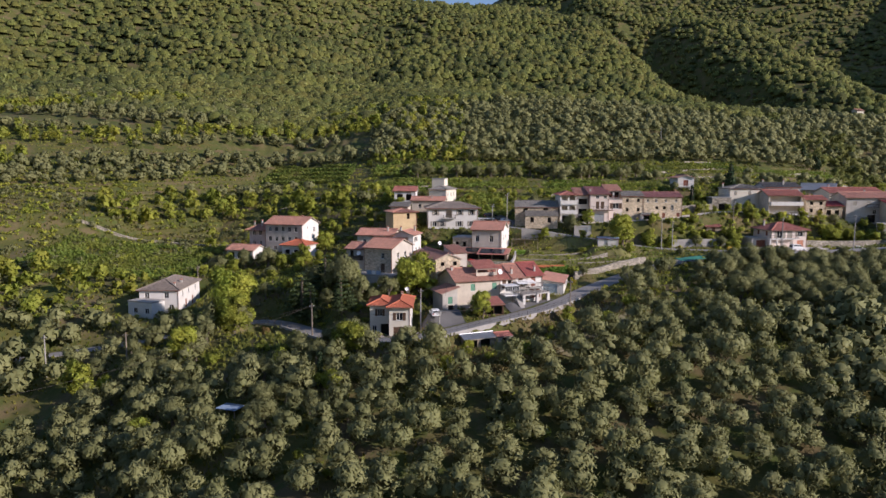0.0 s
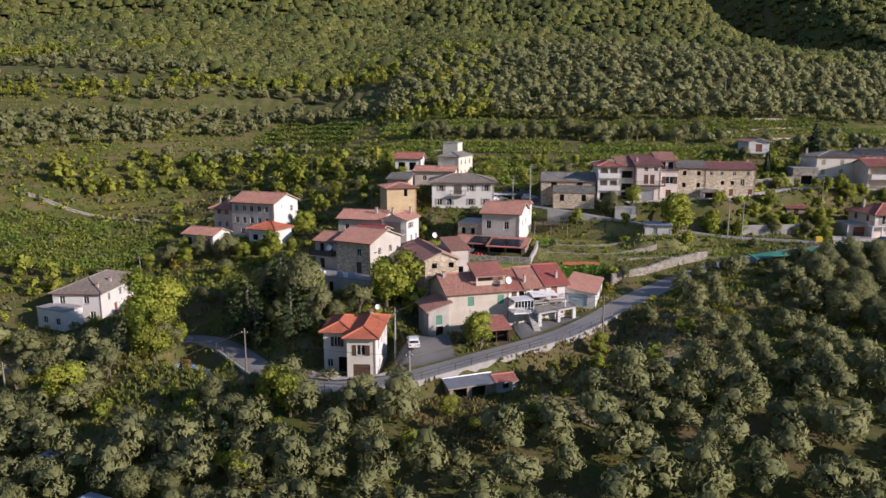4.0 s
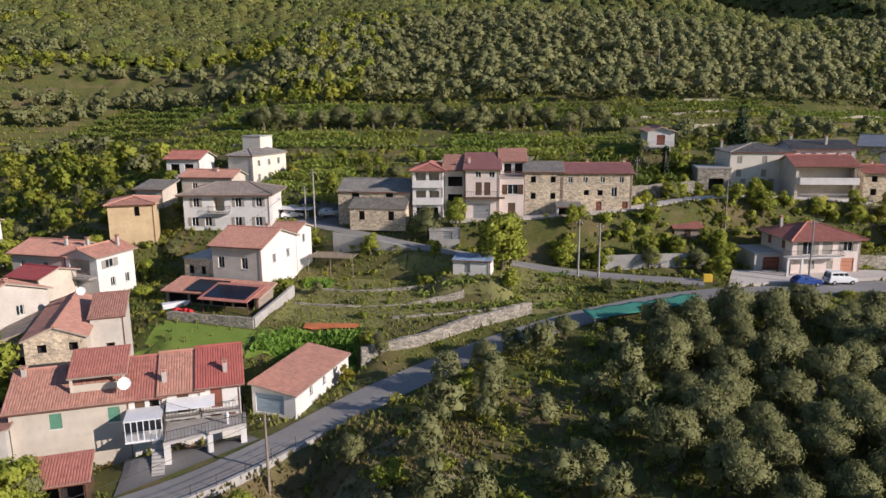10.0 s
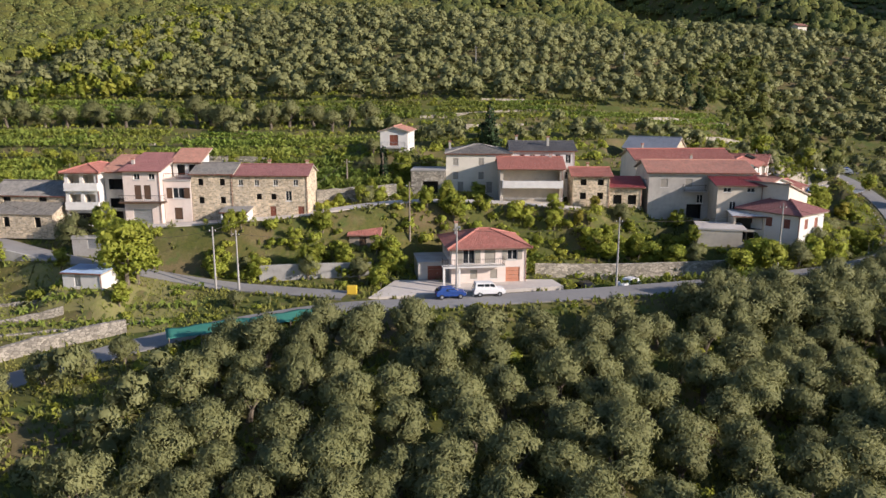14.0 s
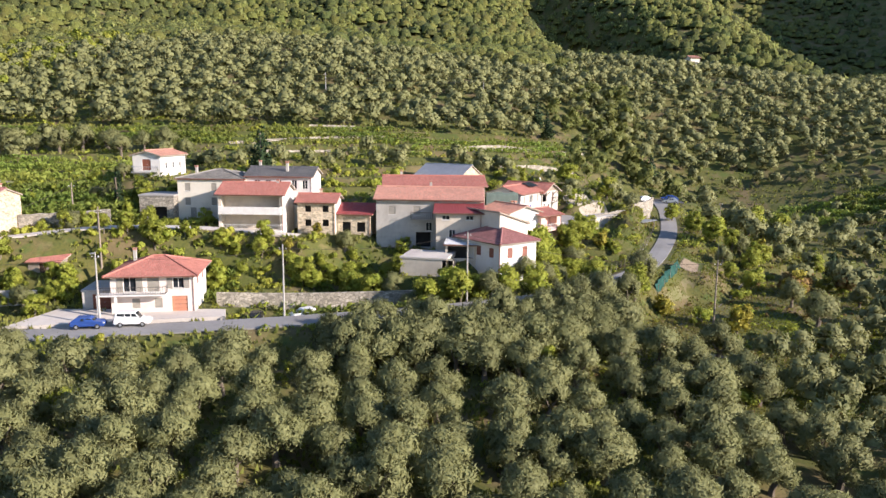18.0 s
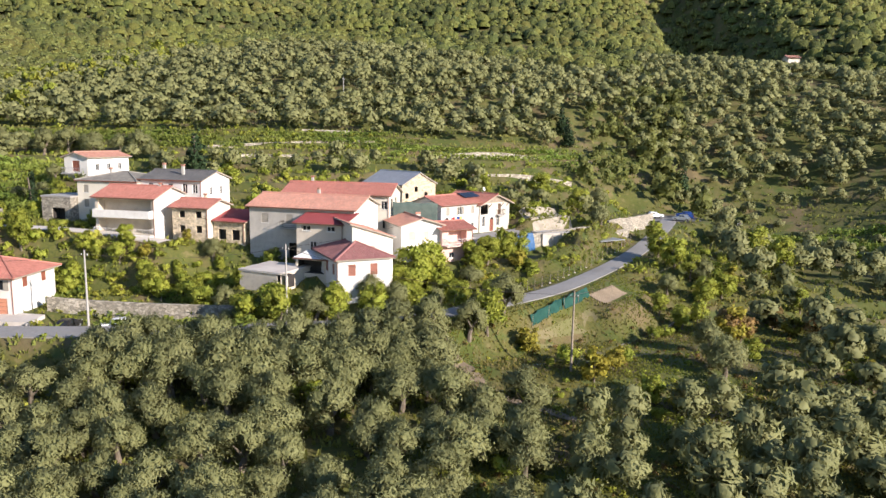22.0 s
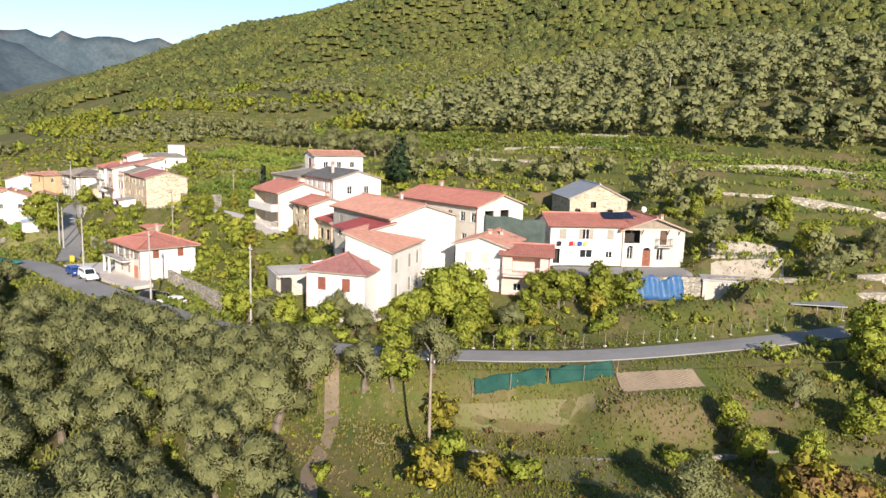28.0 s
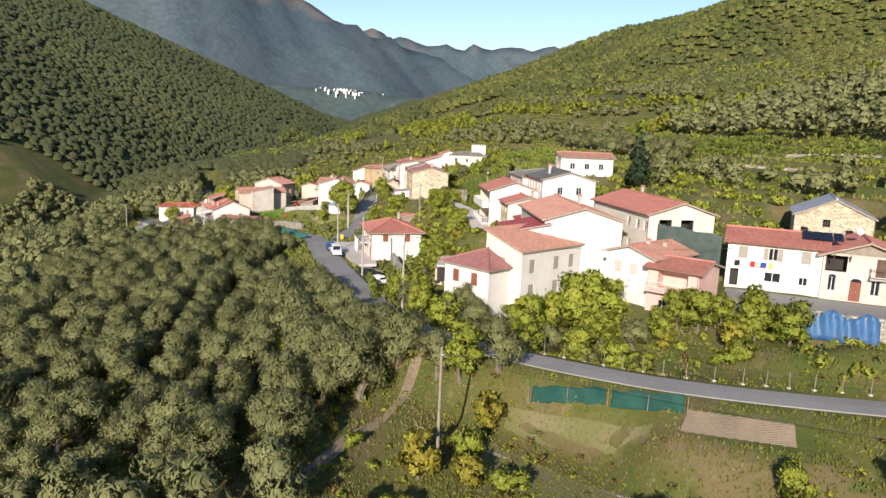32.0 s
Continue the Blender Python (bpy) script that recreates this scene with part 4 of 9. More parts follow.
building("dark lean-to with sagging old tiles beside the ruin", (-7.4, 160.5), (-1.9, 162.4), 12, 14.5, 19.0, "shed_right", 0.30, STONE, TILE_BROWN, row_of("f", (1.8,), 0.4, 1.6, 2.0, "o", DARK), name="barn", category="barn")
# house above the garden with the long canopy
# The right wall's white holds its sunlight; the front is duller sandstone.
e_house = building("plaster house with a sandstone front, end wall whitened for sun, and tiled roof", (7.6, 185.2), (15.2, 183.5), 10, 18.2, 24.9, "gable", 0.34, SANDSTONE, TILE_OLD,
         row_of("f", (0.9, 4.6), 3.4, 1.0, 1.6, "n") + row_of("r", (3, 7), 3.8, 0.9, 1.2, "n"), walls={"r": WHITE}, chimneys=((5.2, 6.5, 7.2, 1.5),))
building("flat-roofed terrace wing with a low parapet", (2.6, 187.2), (7.5, 185.9), 7, 18.2, 22.6, "flat", 0, STONE, SANDSTONE, row_of("f", (0.8, 2.8), 2.0, 0.8, 1.2, "o", DARK), name="terrace_wing", category="house wing")
e_can = building("open lean-to canopy roof with red tiles along the garden front", (2.2, 181.5), (16.2, 178.3), 3.8, 17.5, 19.3, "shed", 0.2, WOOD_PALE, TILE_OLD, row_of("f", (0.4, 3.8, 7.2, 10.6), 0.1, 3.1, 1.6, "o", DARK), name="lean_to", category="lean-to")
g = Geo()
g.box(3.4, 0.2, 2.02, 8.4, 3.6, 2.07)
sc = part("roof_cover", g, CAR_BLACK, e_can, "dark felt sheet laid over the tiles")
sc.rotation_euler = (math.atan(0.2), 0, 0)
pc = thing("porch_canopy", place_of((8.6, 177.6), (15.6, 176.0), 17.5), "timber porch canopy with red-rimmed roof carrying solar collectors", "canopy")
for x in (0.2, 3.5, 6.9):
    g = Geo()
    g.tube((x, 0.3, -0.4), (x, 0.3, 1.9), 0.09, 0.08, 8)
    part("post", g, WOOD, pc)
g = Geo()
g.box(-0.1, -0.1, 1.72, 7.3, 5.0, 1.84)
rf = part("roof", g, TILE_RED, pc, bevel=0.02)
g = Geo()
for x in (0.5, 3.65):
    g.box(x, 0.55, 1.86, x + 3.0, 4.2, 1.93)
pv = part("solar_panel", g, SOLAR, pc, "dark blue solar collectors")
for ob in (rf, pv):
    ob.rotation_euler = (math.atan(0.2), 0, 0)
d_house = building("two-storey white house with a dark hipped roof and shutters", (-4.2, 203.6), (10, 204.6), 9, 23.4, 29.6, "hip", 0.30, WHITE, TILE_BROWN,
         row_of("f", (1.6, 8.6, 12.0), 3.9, 1.0, 1.5, "w", SHUT_GREY) + row_of("f", (1.2, 3.4, 8.4, 11.8), 0.7, 1.1, 1.5, "w", SHUT_GREY) + row_of("f", (5.0,), 3.2, 1.8, 2.2, "o", BEIGE), over=0.9)
balcony(d_house, 4.2, 3.6, 3.1, 1.1, IRON)
building("square ochre stone house with a low red tile roof", (-13.8, 197.3), (-7.4, 199.6), 8, 22, 28.6, "hip", 0.22, TAN, TILE_OLD, row_of("f", (3.9,), 4.6, 0.8, 1.5, "o", DARK) + row_of("r", (2, 5), 4.4, 0.8, 1.2, "n"))
r_house = building("small white house with a bright red roof and open porch", (-15.2, 222.2), (-8.6, 221.8), 6.5, 30, 33.9, "gable", 0.36, WHITE, TILE_RED, row_of("f", (0.8, 3.6), 0.8, 1.8, 2.0, "o", DARK))
building("low house with stepped red tile roofs", (-9.5, 215.6), (0.2, 214.6), 5.5, 27.6, 31.2, "gable", 0.34, BEIGE, TILE_OLD, row_of("f", (2, 6), 1.2, 1.0, 1.2, "n"), chimneys=((6, 2, 4, 0.8),))
building("little shed with a patched tin roof", (-15.5, 210.2), (-10.4, 209.5), 4.5, 26.4, 29.6, "shed", 0.22, BEIGE, SLATE, name="shed", category="shed")
s_house = building("cream stone house with a grey slate roof and tower block", (-4.4, 225.6), (1.0, 224.0), 11.5, 28.4, 34.2, "hip", 0.36, CREAM, SLATE, row_of("r", (1.6, 5, 8.4), 3.6, 0.9, 1.2, "n") + row_of("r", (1.6, 5, 8.4), 0.9, 0.9, 1.2, "n"), over=0.3)
building("square cream tower block behind the slate roof", (-3.6, 232), (0.4, 231), 4.5, 28.6, 37.6, "flat", 0, CREAM, CONCRETE, name="tower_block", category="tower")
# white street house below, with orange roof
# Right wall whiter than the cream front, to carry its stronger sun.
a_house = building("cream two-storey villa wing with a bright orange hipped roof", (-10.2, 132.8), (-6.2, 132.8), 10.6, 8.0, 14.5, "hip", 0.36, CREAM, TILE_ORANGE,
         row_of("f", (1.35,), 3.7, 1.2, 1.5, "w", WOOD) + row_of("f", (0.8,), 0.05, 2.4, 2.4, "g", WOOD) + row_of("r", (2.0, 5.0, 8.2), 4.0, 0.9, 1.4, "s", SHUT_GREY) + row_of("r", (3.0, 7.0), 1.0, 0.9, 1.2, "s", SHUT_GREY), over=0.6, walls={"r": WHITE}, chimneys=((2.0, 8.8, 7.1, 0.5),))
dish(a_house, 2.9, 9.2, 8.2, 0.4)
building("cream rear wing of the villa with orange roof and shaded porch", (-14.2, 136.0), (-10.3, 136.0), 7.4, 8.0, 14.3, "hip", 0.36, CREAM, TILE_ORANGE, row_of("f", (1.5,), 3.9, 0.9, 1.4, "w", WOOD) + row_of("f", (0.5,), 0.8, 0.8, 1.2, "n") + row_of("f", (2.1,), 0.05, 1.6, 2.3, "o", DARK), over=0.6, pad=True)
# the long terrace of houses above the road
B0, BU = (2.8, 147.6), (0.936, 0.352)


def along(u, off=0.0):
    return (B0[0] + BU[0] * u - BU[1] * off, B0[1] + BU[1] * u + BU[0] * off)


building("grey lean-to end of the terrace with old tiles", along(-3.4, -1.0), along(-0.1, -1.0), 6, 10.0, 14.8, "shed_right", 0.3, GREY, TILE_OLD, row_of("f", (1.2,), 2.4, 1.0, 1.5, "s", SHUT_GREEN) + row_of("f", (1.2,), 0.2, 1.2, 1.9, "o", DARK), foot=3, name="lean_to", category="lean-to")
b1 = building("grey-cream plastered terrace house with green shutters", along(0), along(10.2), 10, 10.2, 17.0, "gable", 0.40, BEIGE, TILE_OLD,
         row_of("f", (3.3, 8.3), 4.5, 1.05, 1.5, "s", SHUT_GREEN) + row_of("l", (6,), 4.4, 1.0, 1.4, "s", SHUT_GREEN), chimneys=((0.6, 4.2, 8.6, 0.7),), foot=3)
g = Geo()
g.box(5.2, 1.2, 7.5, 10.0, 4.2, 7.6)
part("roof_terrace", g, CONCRETE, b1)
rt = roof_slope(b1, (4.9, 0.9, 8.9), (1, 0, 0), (0, 1, 0.33), 5.3, [0, 5.3], [4.6, 4.6], TILE_RED)
g = Geo()
for x in (5.2, 9.8):
    g.box(x - 0.12, 1.1, 7.4, x + 0.12, 1.34, 8.9)
g.box(5.2, 1.15, 7.4, 9.8, 1.25, 8.1)
part("parapet", g, BEIGE, b1)
dish(b1, 10.0, -0.1, 8.3, 0.6)
b2 = building("white terrace house with a wooden balcony door", along(10.2), along(13.2), 10, 11.2, 17.0, "gable", 0.44, WHITE, TILE_RED, row_of("f", (0.5,), 3.6, 0.9, 1.9, "s", WOOD) + row_of("f", (1.8,), 3.6, 0.9, 1.9, "o", DARK), foot=3)
b3 = building("white terrace house with an upper balcony", along(13.2), along(16.7), 10, 11.3, 17.2, "gable", 0.44, WHITE, TILE_OLD, row_of("f", (1.3,), 3.5, 1.1, 2.1, "s", WOOD) + row_of("f", (0.5, 1.9), 0.9, 1.0, 1.9, "o", DARK), chimneys=((0.2, 1.2, 6.6, 1.0),), foot=3)
b4 = building("white end house of the terrace with a dark red roof", along(16.7), along(20.4), 10, 11.4, 17.4, "gable", 0.44, WHITE, TILE_ROSE, row_of("f", (0.9,), 3.5, 1.1, 2.1, "s", SHUT_BROWN) + row_of("f", (0.8, 2.2), 0.9, 1.0, 1.9, "d", SHUT_BROWN) + row_of("r", (4, 7), 3.4, 0.9, 1.2, "n"), chimneys=((2.4, 1.4, 6.9, 0.8),), foot=3)
balcony(b3, 0.1, 3.3, 3.4, 1.0, IRON)
balcony(b4, 0.1, 3.5, 3.4, 1.0, IRON)
# raised terrace on concrete posts, before the white houses
bt = thing("raised_terrace", place_of(along(10.4), along(20.6), 11.3), "raised concrete terrace on posts with railing and awning", "terrace")
g = Geo()
g.hexa([(3.0, -4.6, 2.4), (10.4, -2.6, 2.4), (10.4, 0, 2.4), (3.0, 0, 2.4)], [(3.0, -4.6, 2.7), (10.4, -2.6, 2.7), (10.4, 0, 2.7), (3.0, 0, 2.7)])
deck = part("deck", g, CONCRETE, bt)
railing(deck, [(3.0, -0.2, 2.7), (3.05, -4.5, 2.7), (10.3, -2.6, 2.7), (10.3, -0.2, 2.7)], 1.0, IRON)
for x, y in ((3.3, -4.3), (7.0, -3.3), (10.1, -2.5)):
    g = Geo()
    g.box(x - 0.28, y - 0.28, -1.0, x + 0.28, y + 0.28, 2.4)
    part("post", g, WHITE, bt)
g = Geo()
g.box(3.2, -4.2, 0.0, 10.2, -0.2, 0.06)
part("carport_floor", g, surface("terracotta_paving", (0.40, 0.24, 0.18), (0.34, 0.2, 0.15), 0.5, 0.9, 0.1, 4.0), bt)
g = Geo()
g.box(-0.4, -3.0, 2.3, 2.9, 0, 2.5)
g.box(-0.4, -3.0, 4.4, 2.9, 0, 4.5)
ver = part("veranda", g, PLASTIC_WHITE, bt)
for k in range(7):
    x = -0.35 + k * 0.53
    g = Geo()
    g.box(x, -3.0, 2.5, x + 0.07, -2.93, 4.4)
    part("mullion", g, PLASTIC_WHITE, ver)
g = Geo()
g.box(-0.38, -2.96, 3.38, 2.88, -2.94, 4.4)
part("pane", g, GLASS, ver)
g = Geo()
g.hexa([(3.2, -1.9, 4.55), (7.6, -1.9, 4.55), (7.6, -0.02, 5.0), (3.2, -0.02, 5.0)], [(3.2, -1.9, 4.62), (7.6, -1.9, 4.62), (7.6, -0.02, 5.07), (3.2, -0.02, 5.07)])
part("awning", g, PLASTIC_WHITE, bt)
# outside stair with solid steps
g = Geo()
prof = [(-2.9, -0.6)] + [q for k in range(10) for q in ((-2.93 - k * 0.27, 2.3 - k * 0.23), (-3.2 - k * 0.27, 2.3 - k * 0.23))] + [(-5.65, -0.6)]
g.hexa([(1.9, y, z) for y, z in prof], [(3.0, y, z) for y, z in prof])
part("stair", g, CONCRETE, bt)
g = Geo()
for z in (3.1, 3.5, 3.9):
    g.tube((8.7, -2.2, z - 0.4), (8.7, -2.2, z), 0.12 if z < 3.8 else 0.2, 0.1, 8)
part("parasol", g, PLASTIC_WHITE, bt)
building("long low garage with a weathered red tile roof and blue door", (22.0, 157.8), (26.9, 156.6), 12.6, 12.7, 15.2, "shed_left", 0.14, WHITE, TILE_OLD, row_of("f", (0.4,), 0.1, 3.3, 2.1, "g", surface("blue_grey_paint", (0.33, 0.41, 0.46), (0.28, 0.36, 0.42), 1.0, 0.6, 0.1)) + row_of("r", (3, 6), 1.2, 0.7, 0.9, "n"), over=0.3, name="garage", category="garage")
building("small garden shelter with a red corrugated roof", (8.4, 141.6), (12.4, 143.2), 3.2, 10.8, 13.0, "shed", 0.3, WOOD, TILE_RED, row_of("f", (0.3, 2.2), 0.1, 1.8, 1.7, "o", DARK), over=0.3, name="garden_shelter", category="shelter")
# sheds below the road
building("blue-grey tin shed in the shade below the bend", (-40.6, 141.6), (-32.2, 138.4), 5.4, 2.6, 5.0, "gable", 0.26, CONCRETE, BLUE_TIN, row_of("f", (4.5,), 0.2, 1.0, 1.8, "d", WOOD), name="tin_shed", category="shed", over=0.2)
building("low tin lean-to under the bend", (-27.6, 134.0), (-24.4, 132.4), 2.6, 4.6, 6.0, "shed", 0.1, WOOD, METAL, name="tin_lean_to", category="shed", over=0.2)
building("ramshackle shed with corrugated iron roof below the road", (4.2, 128.6), (10.2, 131.4), 4.2, 7.0, 9.0, "gable", 0.25, WOOD_PALE, METAL, row_of("f", (0.5, 3.2), 0.2, 2.0, 1.5, "o", DARK), name="iron_shed", category="shed", over=0.3, gutter=False)
building("small brick store with a rusty red roof below the road", (10.4, 131.0), (13.2, 132.2), 3.4, 7.2, 9.0, "gable", 0.25, CONCRETE, TILE_RED, row_of("f", (0.9,), 0.8, 0.9, 0.7, "o", DARK), name="brick_store", category="shed", over=0.2, gutter=False)
# upper row of old houses
building("roofless stone ruin with a slumped slab roof", (21, 207.2), (33.4, 205.8), 8, 25.2, 29.6, "gable", 0.42, STONE, SLATE, row_of("f", (2.4, 8.2), 3.0, 1.3, 1.1, "o", DARK) + row_of("f", (5.0,), 0.4, 1.2, 2.0, "o", DARK), over=0.2)
building("slumped stone lean-to with a slab roof before the ruin", (23.6, 203.8), (32.8, 202.8), 3.0, 25.0, 27.3, "shed", 0.42, STONE, SLATE, row_of("f", (1.5, 6.4), 0.3, 1.0, 1.5, "o", DARK), over=0.2, name="lean_to", category="lean-to", gutter=False)
f1 = building("white three-storey house with arched loggias and red roof", (33.8, 205.3), (38.8, 205.3), 9, 25.2, 33.3, "hip", 0.34, WHITE, TILE_RED, row_of("f", (0.5, 2.7), 5.6, 1.7, 2.0, "o", BEIGE) + row_of("f", (0.5, 2.7), 2.8, 1.7, 1.9, "o", BEIGE) + row_of("f", (0.6,), 0.1, 3.6, 1.8, "o", DARK))
for v in (2.6, 5.4):
    balcony(f1, 0.0, 5.0, v, 0.5, TRIM, TRIM, solid=True)
building("narrow shaded house between its neighbours", (38.9, 207), (42.4, 207), 7, 25.2, 33.2, "shed", 0.25, GREY, TILE_OLD, row_of("f", (0.6,), 5.2, 2.4, 1.6, "o", DARK) + row_of("f", (0.6,), 2.4, 2.4, 1.5, "o", DARK) + row_of("f", (0.6,), 0.1, 1.8, 1.8, "o", DARK))
f2 = building("tall pinkish house with long wooden balcony", (42.5, 205.1), (47.9, 205.1), 9, 25.2, 33.5, "shed", 0.20, ROSE, TILE_PLUM, row_of("f", (1.6, 3.8), 6.9, 0.9, 0.9, "n") + row_of("f", (1.6, 3.0), 4.0, 1.0, 2.1, "s", WOOD) + row_of("f", (1.2,), 0.2, 2.8, 2.3, "g", METAL), chimneys=((0.5, 3, 9.0, 0.7),))
balcony(f2, -0.3, 6.6, 3.7, 1.2, IRON, WOOD)
f2b = building("rear part of the pink house with a roof loggia", (48.0, 206.2), (52.0, 206.2), 8, 25.6, 32.0, "flat", 0, ROSE, CONCRETE, row_of("f", (1.3,), 3.6, 1.7, 1.6, "w", WOOD) + row_of("f", (1.4,), 0.4, 1.2, 1.8, "s", WOOD))
railing(f2b, [(0.1, 0.1, 6.4), (3.9, 0.1, 6.4)], 0.9, SHUT_BROWN)
f2c = building("small white attic with tiled roof above the loggia", (48.2, 210), (52.2, 210), 5, 32.0, 34.4, "shed", 0.3, WHITE, TILE_OLD, row_of("f", (0.6, 2.4), 0.3, 1.2, 1.6, "o", DARK), foot=0.3, pad=False, name="attic", category="house wing")
building("long rubble-stone house with a grey slab roof", (52.1, 206.4), (58.2, 206.4), 8, 26.2, 32.9, "gable", 0.3, STONE, SLATE, row_of("f", (1.0, 4.2), 4.9, 0.8, 1.0, "o", DARK) + row_of("f", (1.0, 4.2), 2.2, 0.8, 1.0, "o", DARK), over=0.3)
f3 = building("long rubble-stone house with a worn red-brown tile roof", (58.3, 206.4), (69.4, 206.4), 8, 26.2, 32.7, "gable", 0.3, STONE, TILE_PLUM, row_of("f", (0.8, 3.2, 6.0, 9.0), 4.9, 0.7, 0.9, "n") + row_of("f", (3.4, 5.6), 2.8, 0.8, 0.9, "o", DARK) + row_of("f", (7.8,), 2.6, 0.9, 1.5, "n") + row_of("f", (5.4, 9.6), 0.2, 0.9, 1.6, "d", SHUT_BROWN), over=0.3, chimneys=((4.4, 5, 7.4, 0.7), (10.4, 4.2, 7.6, 0.6)))
building("open white porch roof before the stone house", (57.2, 203.2), (61.0, 203.2), 3.2, 25.6, 27.6, "shed", 0.12, PLASTIC_WHITE, METAL, row_of("f", (0.2,), 0.1, 3.4, 1.7, "o", DARK), over=0.2, name="porch", category="porch")
# white cottage on the vineyard slope
w_house = building("small white cottage with a low gable and brown door", (77.8, 236.4), (83.0, 236.0), 11, 34.0, 38.0, "front_gable", 0.30, WHITE, TILE_OLD, row_of("f", (1.8,), 1.2, 1.6, 2.0, "d", SHUT_BROWN) + row_of("r", (2, 5, 8), 1.4, 1.0, 1.2, "n"), foot=4)
balcony(w_house, 0.2, 4.6, 0.9, 1.2, METAL)
g1 = building("large cream house with a grey slab hipped roof", (90.2, 223.8), (101.4, 223.6), 10, 27.8, 34.7, "hip", 0.24, CREAM, SLATE, row_of("f", (1.2, 5.6, 9.2), 4.8, 0.9, 1.3, "s", SHUT_GREY) + row_of("f", (1.2, 5.6, 9.2), 2.4, 0.9, 1.3, "s", SHUT_GREY) + row_of("f", (2.0, 4.4, 7.0), 0.1, 1.0, 1.9, "d", SHUT_GREY), over=0.3, chimneys=((0.6, 8, 7.2, 1.3),))
g2 = building("white house with a dark slate roof and rows of windows", (101.5, 224.5), (112.5, 224.3), 9, 27.8, 35.2, "gable", 0.28, WHITE, SLATE_DARK, row_of("f", (1.4, 3.2, 5.0, 7.6, 9.4), 5.2, 0.9, 1.5, "n") + row_of("f", (7.6, 9.4), 2.4, 0.9, 1.4, "n") + row_of("r", (2.6, 5.8), 4.8, 0.9, 1.3, "n") + row_of("r", (2.6,), 1.2, 0.9, 1.2, "n"), over=0.4, chimneys=((6.5, 2.2, 8.4, 1.2), (1.2, 5, 8.6, 1.0)))
building("dark stone vault in the terrace beside the cream house", (84.2, 222.6), (90, 222.2), 6, 27.6, 32.0, "flat", 0, DRYSTONE, CONCRETE, row_of("f", (2.0,), 0.1, 2.6, 2.3, "o", DARK), name="stone_vault", category="barn")
# Beige front under a white right wall: the front's shade is in the colour.
h_house = building("white house with two full-width balconies and red roof", (99.0, 216.4), (109.2, 216.2), 8.5, 24.4, 32.9, "gable", 0.34, BEIGE, TILE_RED, row_of("f", (0.5,), 5.6, 9.2, 2.4, "o", BEIGE) + row_of("f", (0.5,), 2.8, 9.2, 2.3, "o", BEIGE), walls={"r": WHITE}, over=0.5, chimneys=((8.6, 4.2, 9.6, 0.7),), foot=3)
for v in (2.7, 5.5):
    balcony(h_house, 0.3, 9.8, v, 1.2, TRIM, TRIM, solid=(v > 3) or None)
building("small stone cottage with a flat-pitched red roof", (111.2, 217.8), (117.2, 217.6), 6.5, 26.2, 31.6, "gable", 0.30, STONE, TILE_RED, row_of("f", (1.2, 4.0), 3.7, 1.0, 1.0, "o", DARK) + row_of("f", (1.2, 4.0), 1.4, 1.0, 1.1, "o", DARK), walls={"r": CREAM}, chimneys=((3, 4.5, 6.2, 0.7),))
building("low stone outhouse with a wine-red tile roof", (117.4, 219), (122.8, 218.4), 5, 26.2, 29.6, "shed", 0.22, STONE, TILE_WINE, row_of("f", (0.8, 3.2), 0.4, 1.4, 1.6, "o", DARK), name="outhouse", category="outbuilding")
# GREY gives the front its grazing shade, WHITE the right wall its sun.
i1 = building("big plastered house with front greyed for shade and pale red tile roof", (123.8, 218.2), (140.6, 217.2), 10, 24.2, 32.2, "gable", 0.30, GREY, TILE_OLD, row_of("f", (2.0, 6.0), 5.4, 1.1, 1.4, "s", SHUT_GREY) + row_of("f", (6.4,), 0.2, 2.4, 2.4, "o", DARK) + row_of("f", (8.0,), 2.8, 1.0, 1.4, "n"), walls={"r": WHITE}, chimneys=((8.4, 6.5, 9.4, 0.9),), foot=3)
# Same split on the wing: right wall lightened for the sun it faces.
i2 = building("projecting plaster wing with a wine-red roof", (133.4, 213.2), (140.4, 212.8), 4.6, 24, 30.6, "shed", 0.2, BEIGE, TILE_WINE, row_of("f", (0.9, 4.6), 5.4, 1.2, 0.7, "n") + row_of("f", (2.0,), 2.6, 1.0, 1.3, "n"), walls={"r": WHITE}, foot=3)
balcony(i1, 5.6, 3.6, 4.9, 1.3, IRON)
building("open white awning roof on thin posts beside the wing", (134.8, 209.4), (139.6, 208.8), 3.4, 24, 26.2, "shed", 0.1, BEIGE, PLASTIC_WHITE, row_of("f", (0.3,), 0.1, 4.0, 1.8, "o", DARK), over=0.3, name="awning_shelter", category="shelter")
i3 = building("long rear house with red tile roof and many windows", (124.5, 229.2), (142.2, 230.2), 9, 26.8, 33.4, "gable", 0.32, CREAM, TILE_RED, row_of("f", (11.5, 14.2, 16.4), 4.2, 1.0, 1.3, "n") + row_of("f", (12, 14.6, 16.6), 1.0, 1.0, 1.5, "n") + row_of("r", (1.4, 4.4), 4.0, 1.8, 1.8, "o", DARK) + row_of("r", (1.4, 4.8), 1.0, 0.9, 1.6, "n"), chimneys=((3, 6, 8, 0.8),))
